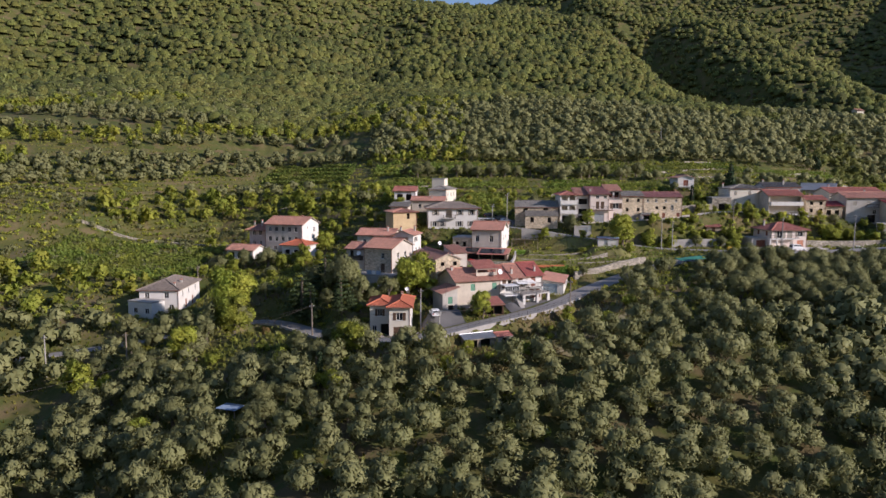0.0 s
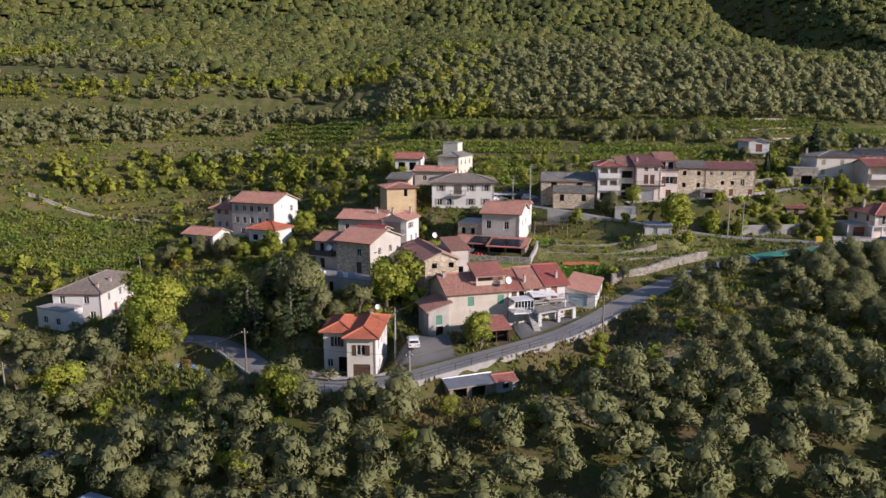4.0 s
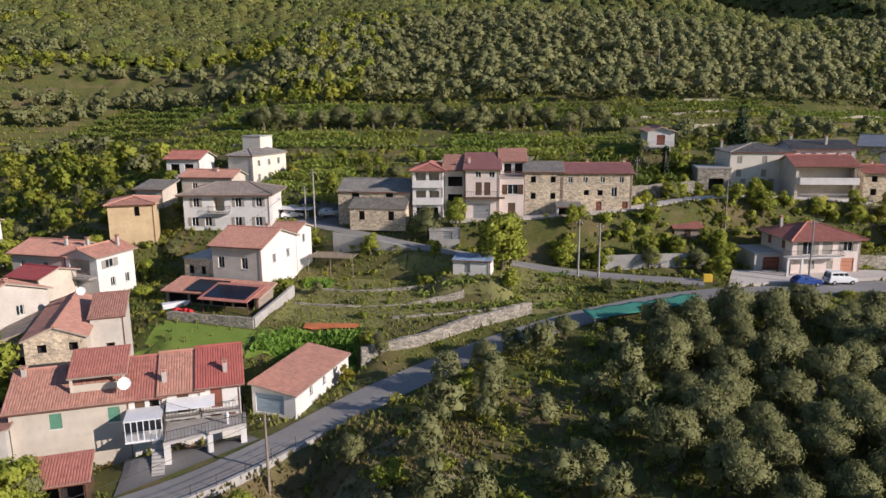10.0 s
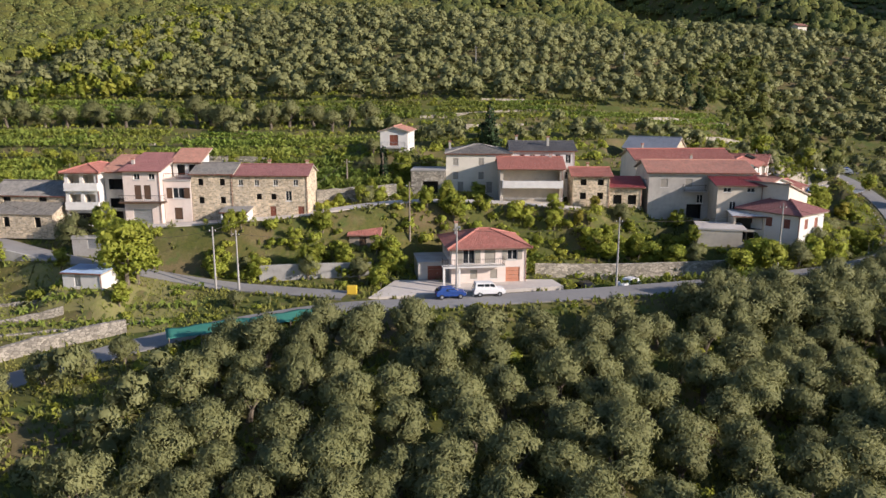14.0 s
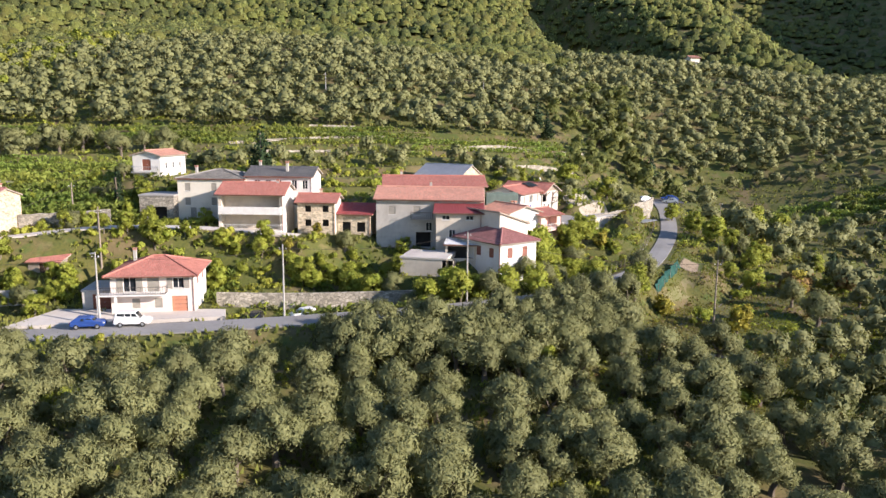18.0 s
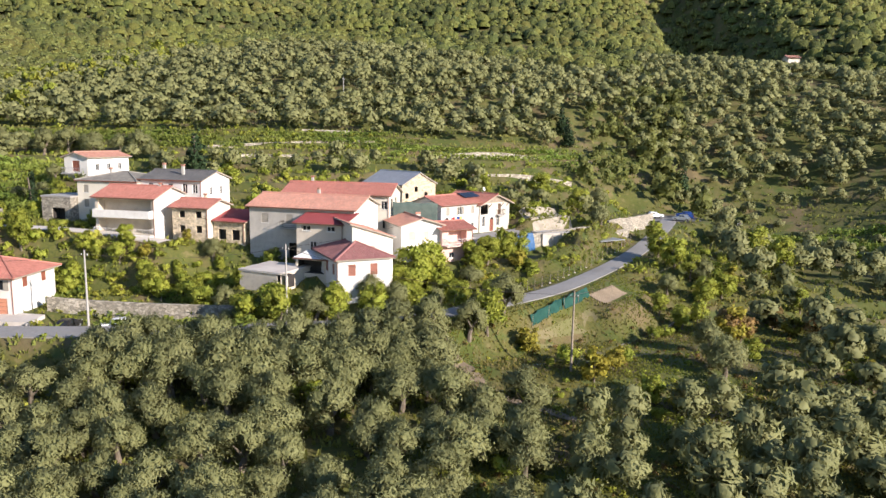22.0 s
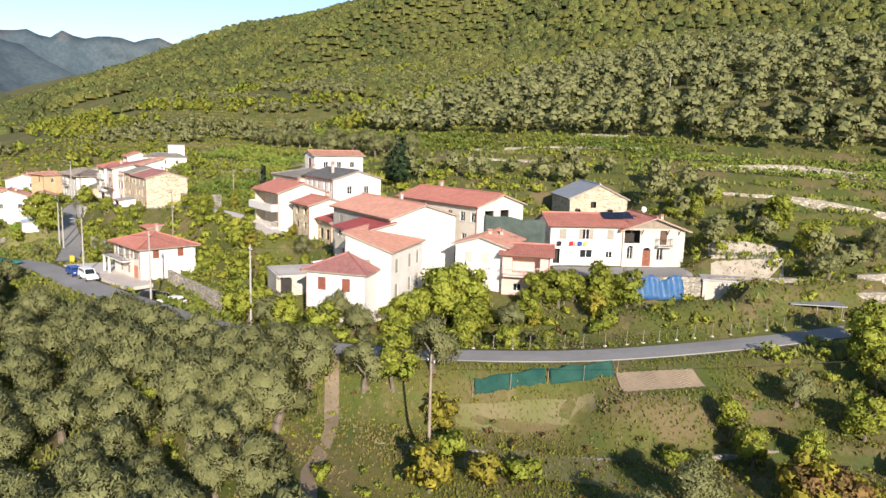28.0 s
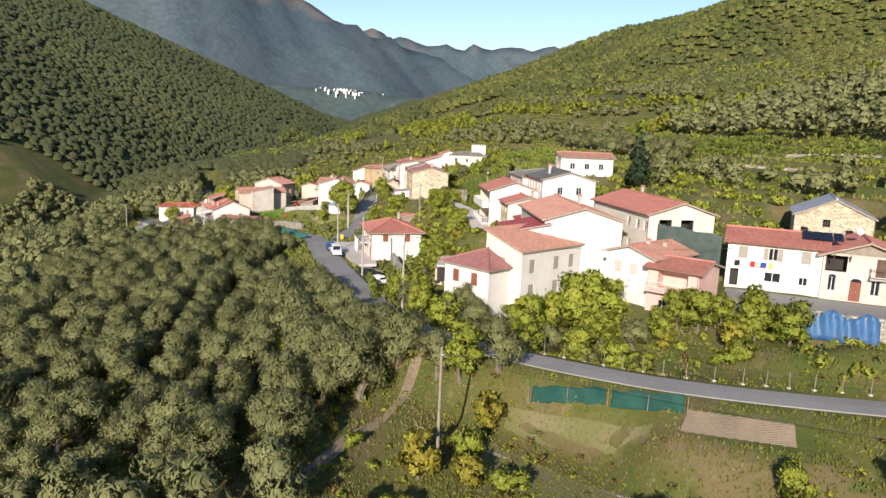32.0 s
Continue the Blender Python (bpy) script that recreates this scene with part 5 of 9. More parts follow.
# pale houses on the east corner
j1 = building("low pale house with a wine-brown hipped roof and red shutters", (136.7, 212.4), (142.6, 204.5), 7.2, 21.2, 27.2, "hip", 0.42, WHITE, TILE_PLUM, row_of("f", (1.4, 4.6), 3.6, 1.0, 1.4, "s", SHUT_BROWN) + row_of("f", (7.4,), 3.6, 1.0, 1.4, "s", SHUT_BROWN) + row_of("r", (4.4,), 3.6, 1.0, 1.5, "s", SHUT_BROWN) + row_of("r", (1.4,), 3.6, 1.0, 1.5, "s", SHUT_BROWN), walls={"r": WHITE}, foot=3)
# Right wall set to WHITE to brighten it as sunlit; the rest stays cream.
j2 = building("tall cream three-storey house with a mono-pitched tile roof", (142.9, 209.4), (147.6, 212.8), 12, 20.2, 29.2, "shed_left", 0.32, CREAM, TILE_OLD,
         row_of("f", (2.2,), 6.2, 1.0, 1.6, "s", SHUT_GREY) + row_of("r", (1.4, 6.0, 9.0), 6.2, 1.0, 1.6, "s", SHUT_GREY) + row_of("r", (1.4, 6.0, 9.0), 3.2, 1.0, 1.6, "s", SHUT_GREY) + row_of("r", (0.8, 3.0), 0.4, 1.0, 1.8, "s", SHUT_GREY), over=0.35, foot=3, chimneys=(), walls={"r": WHITE})
l1 = building("white gabled house with pale red roof behind the trees", (146.0, 223.6), (151.6, 227.2), 8, 23.6, 29.4, "front_gable", 0.30, WHITE, TILE_OLD, row_of("f", (1.2, 3.4), 3.4, 1.0, 1.3, "s", PINK), chimneys=((3.6, 3, 6.4, 0.8), (4.6, 5, 6.2, 0.8)), foot=3)
l2 = building("pink wing with covered balcony and red tile roof", (151.8, 226.4), (156.0, 230.4), 6.5, 23.4, 28.6, "gable", 0.26, PINK, TILE_RED, row_of("f", (1.2,), 2.9, 3.4, 2.0, "o", PINK) + row_of("f", (1.4,), 0.6, 1.0, 0.9, "n") + row_of("l", (2,), 1.0, 0.9, 1.2, "n"), foot=3)
balcony(l2, 0.2, 5.4, 2.7, 1.2, TRIM, PINK)
k1 = building("white two-storey house with grey shutters and red roof", (149.5, 237), (154.8, 245.8), 7, 26.0, 31.4, "gable", 0.34, WHITE, TILE_RED,
         row_of("f", (1.2,), 3.4, 1.0, 1.4, "s", SHUT_GREY) + row_of("f", (4.4,), 3.4, 1.0, 1.4, "w", SHUT_GREY) + row_of("f", (7.8,), 3.4, 1.0, 1.4, "s", SHUT_GREY) + row_of("f", (4.2,), 0.9, 1.7, 1.1, "n") + row_of("f", (7.8,), 0.9, 0.9, 0.9, "n") + row_of("f", (0.5,), 0.1, 0.9, 2.0, "o", DARK), foot=2.5)
k2 = building("cream stone house with a front gable and arched openings", (154.9, 245.4), (159.4, 252.9), 9, 25.8, 31.0, "front_gable", 0.36, SANDSTONE, TILE_RED,
         row_of("f", (5.2,), 3.0, 1.0, 2.0, "s", WOOD) + row_of("f", (4.9,), 0.9, 0.9, 1.6, "n") + row_of("f", (2.9,), 0.05, 1.1, 2.2, "d", SHUT_BROWN) + row_of("f", (0.7,), 1.0, 0.8, 1.6, "n") + row_of("f", (0.2,), 3.2, 2.2, 1.8, "o", DARK), over=0.7, chimneys=((7.4, 5, 5.8, 0.7),), foot=2.5)
balcony(k2, 4.6, 2.2, 2.9, 0.8, IRON)
for u, v, w in ((4.9, 2.5, 0.9), (2.9, 2.25, 1.1), (0.7, 2.6, 0.8)):
    g = Geo()
    ring = [(u + w / 2 + math.cos(a) * (w / 2 + 0.1), v + math.sin(a) * (w / 2 + 0.1) * 0.7) for a in np.linspace(0, math.pi, 9)]
    g.hexa([(x, -0.03, z) for x, z in ring], [(x, 0.02, z) for x, z in ring])
    part("arch", g, TRIM, k2, "pale arched lintel")
    g = Geo()
    ring = [(u + w / 2 + math.cos(a) * w / 2, v + math.sin(a) * w / 2 * 0.7) for a in np.linspace(0, math.pi, 9)]
    g.hexa([(x, -0.036, z) for x, z in ring], [(x, -0.032, z) for x, z in ring])
    part("fanlight", g, GLASS, k2)
g = Geo()
g.hexa([(0.9, -0.04, 5.25), (7.85, -0.04, 5.25), (4.4, -0.04, 6.5)], [(0.9, -0.002, 5.25), (7.85, -0.002, 5.25), (4.4, -0.002, 6.5)])
part("gable_boarding", g, WOOD_PALE, k2, "weathered boards in the gable")
for u in (1.0, 2.6, 6.2, 7.8):
    g = Geo()
    g.tube((u, 0.02, 4.4), (u, -0.6, 5.15 + (0.36 * 0 if u < 2 else 0)), 0.07, 0.07, 6)
    part("bracket", g, WOOD, k2)
building("row of low flat-roofed stores with pale doors", (166.2, 247.4), (172.9, 253.4), 3.4, 23.5, 25.9, "flat", 0, PAVING, CONCRETE, row_of("f", (0.4, 3.2, 6.0), 0.1, 2.4, 1.9, "g", BEIGE), foot=2, name="store", category="store", skirt=2.0)
for i in range(4):
    for j in range(2):
        p = Geo()
        p.hexa([(-2.2 + i * 1.05, 1.6 + j * 1.0, 6.35 + j * 0.34), (-1.2 + i * 1.05, 1.6 + j * 1.0, 6.35 + j * 0.34), (-1.2 + i * 1.05, 2.55 + j * 1.0, 6.67 + j * 0.34), (-2.2 + i * 1.05, 2.55 + j * 1.0, 6.67 + j * 0.34)],
               [(-2.2 + i * 1.05, 1.58 + j * 1.0, 6.4 + j * 0.34), (-1.2 + i * 1.05, 1.58 + j * 1.0, 6.4 + j * 0.34), (-1.2 + i * 1.05, 2.53 + j * 1.0, 6.72 + j * 0.34), (-2.2 + i * 1.05, 2.53 + j * 1.0, 6.72 + j * 0.34)])
        part("solar_panel", p, SOLAR, k2, "dark blue solar panel")
dish(k2, 3.4, 2.2, 7.6, 0.4)
st = building("rubble-stone barn with a grey sheet roof", (138.7, 252.2), (143.6, 260.2), 11, 28.6, 33.6, "front_gable", 0.46, STONE, METAL, row_of("f", (3.4,), 3.4, 0.9, 1.0, "o", DARK) + row_of("f", (0.9, 6.2), 2.2, 0.9, 1.0, "o", DARK) + row_of("f", (4.4,), 0.2, 1.3, 2.0, "d", WOOD), over=0.35, name="stone_barn", category="barn")
building("tiny pale hut with a tiled roof above the olives", (252.6, 440), (257.4, 441.2), 4.5, 73.5, 77.4, "gable", 0.4, CREAM, TILE_OLD, row_of("f", (1.6,), 0.2, 1.0, 1.8, "d", WOOD), name="hut", category="hut", foot=5, pad=False)
# villa by the road
# Right wall whiter than the rose front, with full sun in its colour.
v_house = building("pink and white villa with a red hipped roof and long balcony", (90.8, 195.4), (101.2, 196.8), 9, 18.8, 24.1, "hip", 0.36, ROSE, TILE_RED,
         row_of("f", (1.6,), 2.9, 1.6, 2.0, "w", SHUT_GREY) + row_of("f", (4.6,), 2.9, 1.5, 2.0, "s", SHUT_GREY) + row_of("f", (7.8,), 3.3, 1.4, 1.4, "w", SHUT_GREY) + row_of("f", (2.6, 5.4), 0.7, 1.0, 1.3, "s", SHUT_GREY) + row_of("f", (7.6,), 0.05, 2.0, 2.2, "g", surface("terracotta_paint", (0.55, 0.25, 0.15), (0.48, 0.21, 0.13), 1.0, 0.7, 0.1)) + row_of("r", (2, 6), 3.4, 1.0, 1.3, "s", SHUT_BROWN) + row_of("l", (2, 6), 3.4, 1.0, 1.3, "s", SHUT_BROWN),
         walls={"r": WHITE}, over=0.7, chimneys=((1.6, 6.5, 6.4, 1.2),))
balcony(v_house, -1.4, 8.6, 2.8, 1.5, IRON, WHITE)
for x in (-1.2, 0.9):
    g = Geo()
    g.box(x - 0.15, -1.4, -0.5, x + 0.15, -1.1, 2.62)
    part("porch_post", g, TRIM, v_house)
building("flat-roofed garage with terracotta door beside the villa", (86.2, 197.2), (90.7, 197.8), 6, 18.8, 21.6, "flat", 0, GREY, CONCRETE, row_of("f", (1.3,), 0.05, 2.6, 2.1, "g", SHUT_BROWN), name="garage", category="garage")
building("little garden hut with a red roof above the wall", (75.8, 203.6), (80.2, 203.6), 3, 22.2, 24.2, "shed", 0.2, WOOD_PALE, TILE_RED, row_of("f", (1.5,), 0.2, 1.0, 1.5, "d", WOOD), over=0.3, name="garden_hut", category="shed")
building("white pump house with a pale blue sheet roof", (41.3, 188.3), (46.6, 187.5), 3.6, 20.0, 22.2, "shed", 0.06, WHITE, BLUE_TIN, row_of("f", (1.6,), 0.4, 0.9, 1.6, "d", METAL), over=0.2, name="pump_house", category="shed")
building("stone terrace block with a parapet and arched niche", (128.2, 206.0), (134.8, 204.4), 6.5, 22.2, 24.9, "flat", 0, BEIGE, PAVING, row_of("f", (6.2,), 0.8, 1.6, 1.6, "o", DARK), foot=3, name="terrace_block", category="terrace")
building("low grey concrete shed with stone front in the garden bank", (37.0, 199.6), (40.6, 199.6), 2.4, 22.8, 24.5, "flat", 0, CONCRETE, CONCRETE, row_of("f", (2.2,), 0.1, 2.6, 1.9, "g", METAL), name="concrete_store", category="shed")


# ---- ground ----
def axis(lo, hi, step, far_lo, far_hi):
    mid = list(np.arange(lo, hi + 0.01, step))
    out, s, x = [], step, lo
    while x > far_lo:
        s = min(s * 1.09, 90)
        x -= s
        out.append(x)
    left = out[::-1]
    out, s, x = [], step, hi
    while x < far_hi:
        s = min(s * 1.09, 90)
        x += s
        out.append(x)
    return np.array(left + mid + out)


gx, gy = axis(-120, 235, 1.5, -4400, 4400), axis(95, 315, 1.5, -2500, 4400)
X, Y = np.meshgrid(gx, gy, indexing="xy")
Z = terraced(X, Y)
inner = (X > -230) & (X < 260) & (Y > 90) & (Y < 330)
Z[inner] = height(X[inner], Y[inner])
far_fall = smooth(1500, 2600, np.hypot(X, Y))
Z = Z * (1 - far_fall) - 120 * far_fall
nx, ny = len(gx), len(gy)
ii = np.arange(nx - 1)[None, :] + np.arange(ny - 1)[:, None] * nx
quads = np.stack([ii, ii + 1, ii + 1 + nx, ii + nx], -1).reshape(-1, 4)
ground = part("ground", mesh_np("ground", np.stack([X, Y, Z], -1).reshape(-1, 3), quads, True), GROUND)
tagged(ground, "terraced green hillside meadow with dry earth patches", "ground", kind="structure")


def ribbon(name, pts, half, material, label, lift=0.0, category="road", taper=0.0):
    d = np.gradient(pts[:, :2], axis=0)
    d /= np.linalg.norm(d, axis=1)[:, None]
    nrm = np.stack([-d[:, 1], d[:, 0]], 1) * (1 - taper * np.maximum(smooth(140, 156, pts[:, :1]), 0.72 * smooth(34, 26, pts[:, :1])))
    prof = [(-half, -0.35), (-half, 0.0), (0, 0.04), (half, 0.0), (half, -0.35)]
    v = np.array([[(p[0] + q[0] * u, p[1] + q[1] * u, p[2] + h + lift) for u, h in prof] for p, q in zip(pts, nrm)]).reshape(-1, 3)
    k = len(prof)
    i = np.arange(k - 1)[None, :] + np.arange(len(pts) - 1)[:, None] * k
    f = np.stack([i, i + k, i + k + 1, i + 1], -1).reshape(-1, 4)
    return tagged(part(name, mesh_np(name, v, f[:, ::-1]), material), label, category, kind="structure")


ribbon("road", ROADS["road"][0], 2.4, ROADPALE, "narrow worn grey asphalt village road", taper=0.3)
ribbon("village_lane", ROADS["village_lane"][0], 1.8, ROADPALE, "narrow pale lane climbing through the village", 0.01)
ribbon("upper_lane", ROADS["upper_lane"][0], 1.5, PAVING, "pale unpaved lane before the old houses", 0.012)


# ---- vegetation ----
def leaf_cloud(rng, blobs, n, size, tri=False, inner=0.6, slim=0.5, loose=0.5, feather=False, soft=0.3):
    """Leaf sprays scattered through a few overlapping lumps (x, y, z, radius, squash)."""
    b = np.array(blobs, float)
    k = rng.choice(len(b), n, p=b[:, 3] ** 2 / (b[:, 3] ** 2).sum())
    d = rng.normal(size=(n, 3))
    d[:, 2] = d[:, 2] + 0.25
    d /= np.linalg.norm(d, axis=1)[:, None]
    r = b[k, 3] * (rng.uniform(inner, 1.04, n) + (0.10 * rng.exponential(1.0, n) if feather else 0)) * (1 + 0.18 * np.sin(5 * d[:, 0] + 3 * d[:, 1] + k) * np.sin(4 * d[:, 2] + k))
    c = b[k, :3] + d * r[:, None] * np.stack([np.ones(n), np.ones(n), b[k, 4]], 1)
    nr = d + loose * rng.normal(size=(n, 3))
    nr /= np.linalg.norm(nr, axis=1)[:, None]
    t = np.cross(nr, rng.normal(size=(n, 3)))
    if feather:
        t = d * 0.5 + np.array([0, 0, 0.7]) + 0.5 * rng.normal(size=(n, 3))
        t = t - nr * (t * nr).sum(1)[:, None]
    t /= np.linalg.norm(t, axis=1)[:, None]
    s = np.cross(nr, t)
    ln = size * rng.uniform(0.6, 1.35, n)[:, None]
    wd = ln * slim
    if tri:
        v = np.stack([c - t * ln * 0.6 - s * wd, c + t * ln * 0.9, c - t * ln * 0.3 + s * wd * 1.3], 1)
    else:
        v = np.stack([c - t * ln * 0.7, c - s * wd, c + t * ln * 0.7 + nr * ln * 0.15, c + s * wd], 1)
    m = v.shape[1]
    mid = np.average(b[:, :3], axis=0, weights=b[:, 3])
    out = c - mid
    out /= np.linalg.norm(out, axis=1)[:, None] + 1e-6
    vn = (0.28 if feather else 0.5) * d + 0.75 * out + np.array([0, 0, 0.2]) + soft * rng.normal(size=(n, 3))
    vn /= np.linalg.norm(vn, axis=1)[:, None]
    return v.reshape(-1, 3), np.arange(n * m).reshape(n, m), np.repeat(vn, m, axis=0)


def lumps(rng, kind, h):
    """The crown's lumps for a tree h high."""
    out = []
    if kind == "olive":
        for k in range(15):
            a = k * 2.4 + rng.uniform(-0.5, 0.5)
            r = h * 0.33 * math.sqrt(rng.uniform(0.1, 1)) * (k > 0)
            top = 0.80 - 1.5 * (r / h) ** 2
            out.append((r * math.cos(a), r * math.sin(a), h * (rng.uniform(0.30, top) if k else 0.76), h * rng.uniform(0.11, 0.20), 1.0))
    elif kind == "broad":
        for k in range(16):
            a = k * 2.4 + rng.uniform(-0.5, 0.5)
            z = rng.uniform(0.22, 0.84)
            r = h * 0.30 * math.sin(math.pi * (0.12 + 0.8 * z)) ** 0.7 * math.sqrt(rng.uniform(0.05, 1))
            out.append((r * math.cos(a), r * math.sin(a), h * z, h * rng.uniform(0.11, 0.185), 0.9))
    elif kind == "wood":
        for k in range(7):
            a = k * 2.4 + rng.uniform(-0.4, 0.4)
            r = h * rng.uniform(0.08, 0.26) * (k > 0)
            out.append((r * math.cos(a), r * math.sin(a), h * (rng.uniform(0.3, 0.68) if k else 0.72), h * rng.uniform(0.17, 0.27), 0.95))
    elif kind == "conifer":
        for k in range(12):
            z = 0.12 + 0.85 * k / 12
            out.append((rng.normal(0, 0.03) * h, rng.normal(0, 0.03) * h, h * z, h * 0.24 * (1.08 - z), 0.5))
    elif kind == "cedar":
        for k in range(27):
            z, a = 0.16 + 0.8 * (k // 3) / 9, k * 2.1 + rng.uniform(-0.3, 0.3)
            r = h * 0.30 * (1.12 - z) * rng.uniform(0.6, 1.0)
            out.append((r * math.cos(a), r * math.sin(a), h * z - 0.12 * r, h * 0.155 * (1.2 - z), 0.30))
    elif kind == "cypress":
        for k in range(8):
            out.append((0, 0, h * (0.1 + 0.11 * k), h * 0.12 * (1 - 0.06 * k), 1.4))
    else:
        for k in range(10):
            a = k * 2.4 + rng.uniform(-0.5, 0.5)
            r = h * 0.5 * math.sqrt(rng.uniform(0.05, 1))
            out.append((r * math.cos(a), r * math.sin(a), h * rng.uniform(0.22, 0.7), h * rng.uniform(0.16, 0.3), 0.85))
    return out


def trunk_mesh(rng, kind, h):
    """A tapered, leaning trunk with limbs that reach into the crown."""
    g = Geo()
    r = {"olive": 0.055, "broad": 0.03, "conifer": 0.022, "cypress": 0.02}.get(kind, 0.025) * h
    fork = h * {"olive": 0.26, "broad": 0.3}.get(kind, 0.8)
    lean = Vector((rng.normal(0, 0.05) * h, rng.normal(0, 0.05) * h, fork))
    g.tube((0, 0, -0.6), lean * 0.5 + Vector((r * 0.5, 0, 0)), r * 1.3, r, 7)
    g.tube(lean * 0.5 + Vector((r * 0.5, 0, 0)), lean, r, r * 0.8, 7)
    if kind in ("olive", "broad"):
        for k in range(4):
            a = k * 1.6 + rng.uniform(-0.3, 0.3)
            end = lean + Vector((math.cos(a) * h * 0.2, math.sin(a) * h * 0.2, h * rng.uniform(0.2, 0.36)))
            mid = lean.lerp(end, 0.5) + Vector((0, 0, -0.03 * h))
            g.tube(lean, mid, r * 0.6, r * 0.4, 5)
            g.tube(mid, end, r * 0.4, r * 0.12, 5)
    return g


def dome_models(seeds, fine):
    """Lumpy closed crowns of radius 1: round ones for near woods, plain domes for far ones."""
    out = []
    for sd in seeds:
        rng = np.random.default_rng(sd)
        if fine:
            bm = bmesh.new()
            bmesh.ops.create_icosphere(bm, subdivisions=2, radius=1.0)
            v = np.array([tuple(q.co) for q in bm.verts])
            f = np.array([[q.index for q in face.verts] for face in bm.faces if face.calc_center_median().z > -0.55])
            bm.free()
        else:
            rings = [(0.0, 0.0, 1.0)] + [(0.66 * math.cos(a), 0.66 * math.sin(a), 0.72) for a in np.arange(6) * 1.0472] + [(math.cos(a + 0.5), math.sin(a + 0.5), -0.15) for a in np.arange(6) * 1.0472]
            v = np.array(rings)
            f = np.array([(0, 1 + k, 1 + (k + 1) % 6) for k in range(6)] + [q for k in range(6) for q in ((1 + k, 7 + k, 1 + (k + 1) % 6), (1 + (k + 1) % 6, 7 + k, 7 + (k + 1) % 6))])
        d = rng.normal(size=(8, 3))
        d /= np.linalg.norm(d, axis=1)[:, None]
        u = v / np.linalg.norm(v, axis=1)[:, None]
        r = 0.86 + (0.26 * np.exp(-(1 - u @ d.T) / 0.10)).sum(1).clip(0, 0.4) + rng.normal(0, 0.06, len(v))
        out.append((v * r[:, None] * np.array([1, 1, 0.92]), f))
    return out


def with_cores(v, vn, blobs, seed, size):
    """The same leaves with a closed leafy lump inside each clump."""
    u, q = dome_models((seed,), False)[0]
    tri_ = u[q].reshape(-1, 3)
    un = tri_ / np.linalg.norm(tri_, axis=1)[:, None]
    mid = np.average(np.array(blobs)[:, :3], axis=0)
    vs, ns = [v], [vn]
    for x, y, z, r, flat in blobs:
        p = tri_ * np.array([r, r, r * flat]) * size + (x, y, z)
        out = (p - mid) / (np.linalg.norm(p - mid, axis=1)[:, None] + 1e-6)
        nn = 0.35 * un + 0.9 * out + np.array([0, 0, 0.2])
        vs.append(p)
        ns.append(nn / np.linalg.norm(nn, axis=1)[:, None])
    return np.concatenate(vs), np.concatenate(ns)


TREE_KINDS = {}


def tree_kind(name, kind, h, n, size, material, seeds, slim=0.5, tri=True):
    out = []
    for s in seeds:
        rng = np.random.default_rng(s)
        v, f, vn = leaf_cloud(rng, lumps(rng, kind, h), n, size, tri, 0.62, slim, 0.45, kind in ("olive", "broad", "bush"), 0.3 if kind == "olive" else 0.6)
        if kind in ("olive", "broad", "bush"):
            v, vn = with_cores(v, vn, lumps(np.random.default_rng(s), kind, h), s, 0.70 if kind == "olive" else 0.84)
            f = np.arange(len(v)).reshape(-1, 3)
        me = mesh_np("crown", v, f, True, vn)
        me.materials.append(material)
        tm = trunk_mesh(rng, kind, h).mesh("trunk")
        tm.materials.append(BARK)
        out.append((tm, me))
    TREE_KINDS[name] = out


tree_kind("olive", "olive", 5.4, 4200, 0.24, LEAF_OLIVE, (1, 2, 3, 4, 5, 6), 0.22)
tree_kind("broad", "broad", 6.0, 2400, 0.25, LEAF_GREEN, (11, 12, 13, 14), 0.5)
tree_kind("yellow", "broad", 4.5, 1200, 0.27, LEAF_YELLOW, (21, 22), 0.5)
tree_kind("rust", "broad", 4.5, 1200, 0.27, LEAF_RUST, (25,), 0.5)
tree_kind("conifer", "conifer", 9.0, 1300, 0.40, LEAF_DARK, (31,), 0.35)
tree_kind("tall", "broad", 13.0, 5200, 0.34, LEAF_GREEN, (16, 17), 0.5)
tree_kind("cedar", "cedar", 11.0, 3000, 0.34, LEAF_CEDAR, (36,), 0.3)
tree_kind("cypress", "cypress", 7.0, 800, 0.32, LEAF_DARK, (35,), 0.4)
tree_kind("bush", "bush", 2.0, 700, 0.18, LEAF_GREEN, (41, 42, 43), 0.5)
tree_rng = np.random.default_rng(77)
LABELS = {"tall": ("tall_tree", "tall yellow-green broadleaf tree above the bend", "tree"), "cedar": ("cedar", "dark spreading cedar with tiers of drooping limbs", "cedar"),
          "olive": ("olive_tree", "grey-green olive tree with a rounded feathery crown", "olive tree"), "broad": ("leafy_tree", "bright green broadleaf tree in full leaf", "tree"),
          "yellow": ("yellow_tree", "small tree with yellow autumn leaves", "tree"), "rust": ("rust_tree", "small tree with rust-brown autumn leaves", "tree"), "conifer": ("conifer", "dark conical fir tree", "conifer"),
          "cypress": ("cypress", "narrow dark column-shaped cypress", "cypress"), "bush": ("bush", "dense rounded green garden bush", "bush")}


def plant(kind, x, y, scale=1.0, z=None, label=""):
    tm, me = TREE_KINDS[kind][int(tree_rng.integers(len(TREE_KINDS[kind])))]
    nm, lb, cat = LABELS[kind]
    z = ground_at(x, y) if z is None else z
    t = thing(nm, pose(x, y, z, 0, 0, float(tree_rng.uniform(0, 360))) @ Matrix.Diagonal((scale * tree_rng.uniform(0.92, 1.1), scale * tree_rng.uniform(0.92, 1.1), scale, 1)), label or lb, cat, nm.replace("_", " ") + "s")
    part("trunk", tm, BARK, t)
    part("crown", me, None, t)
    return t


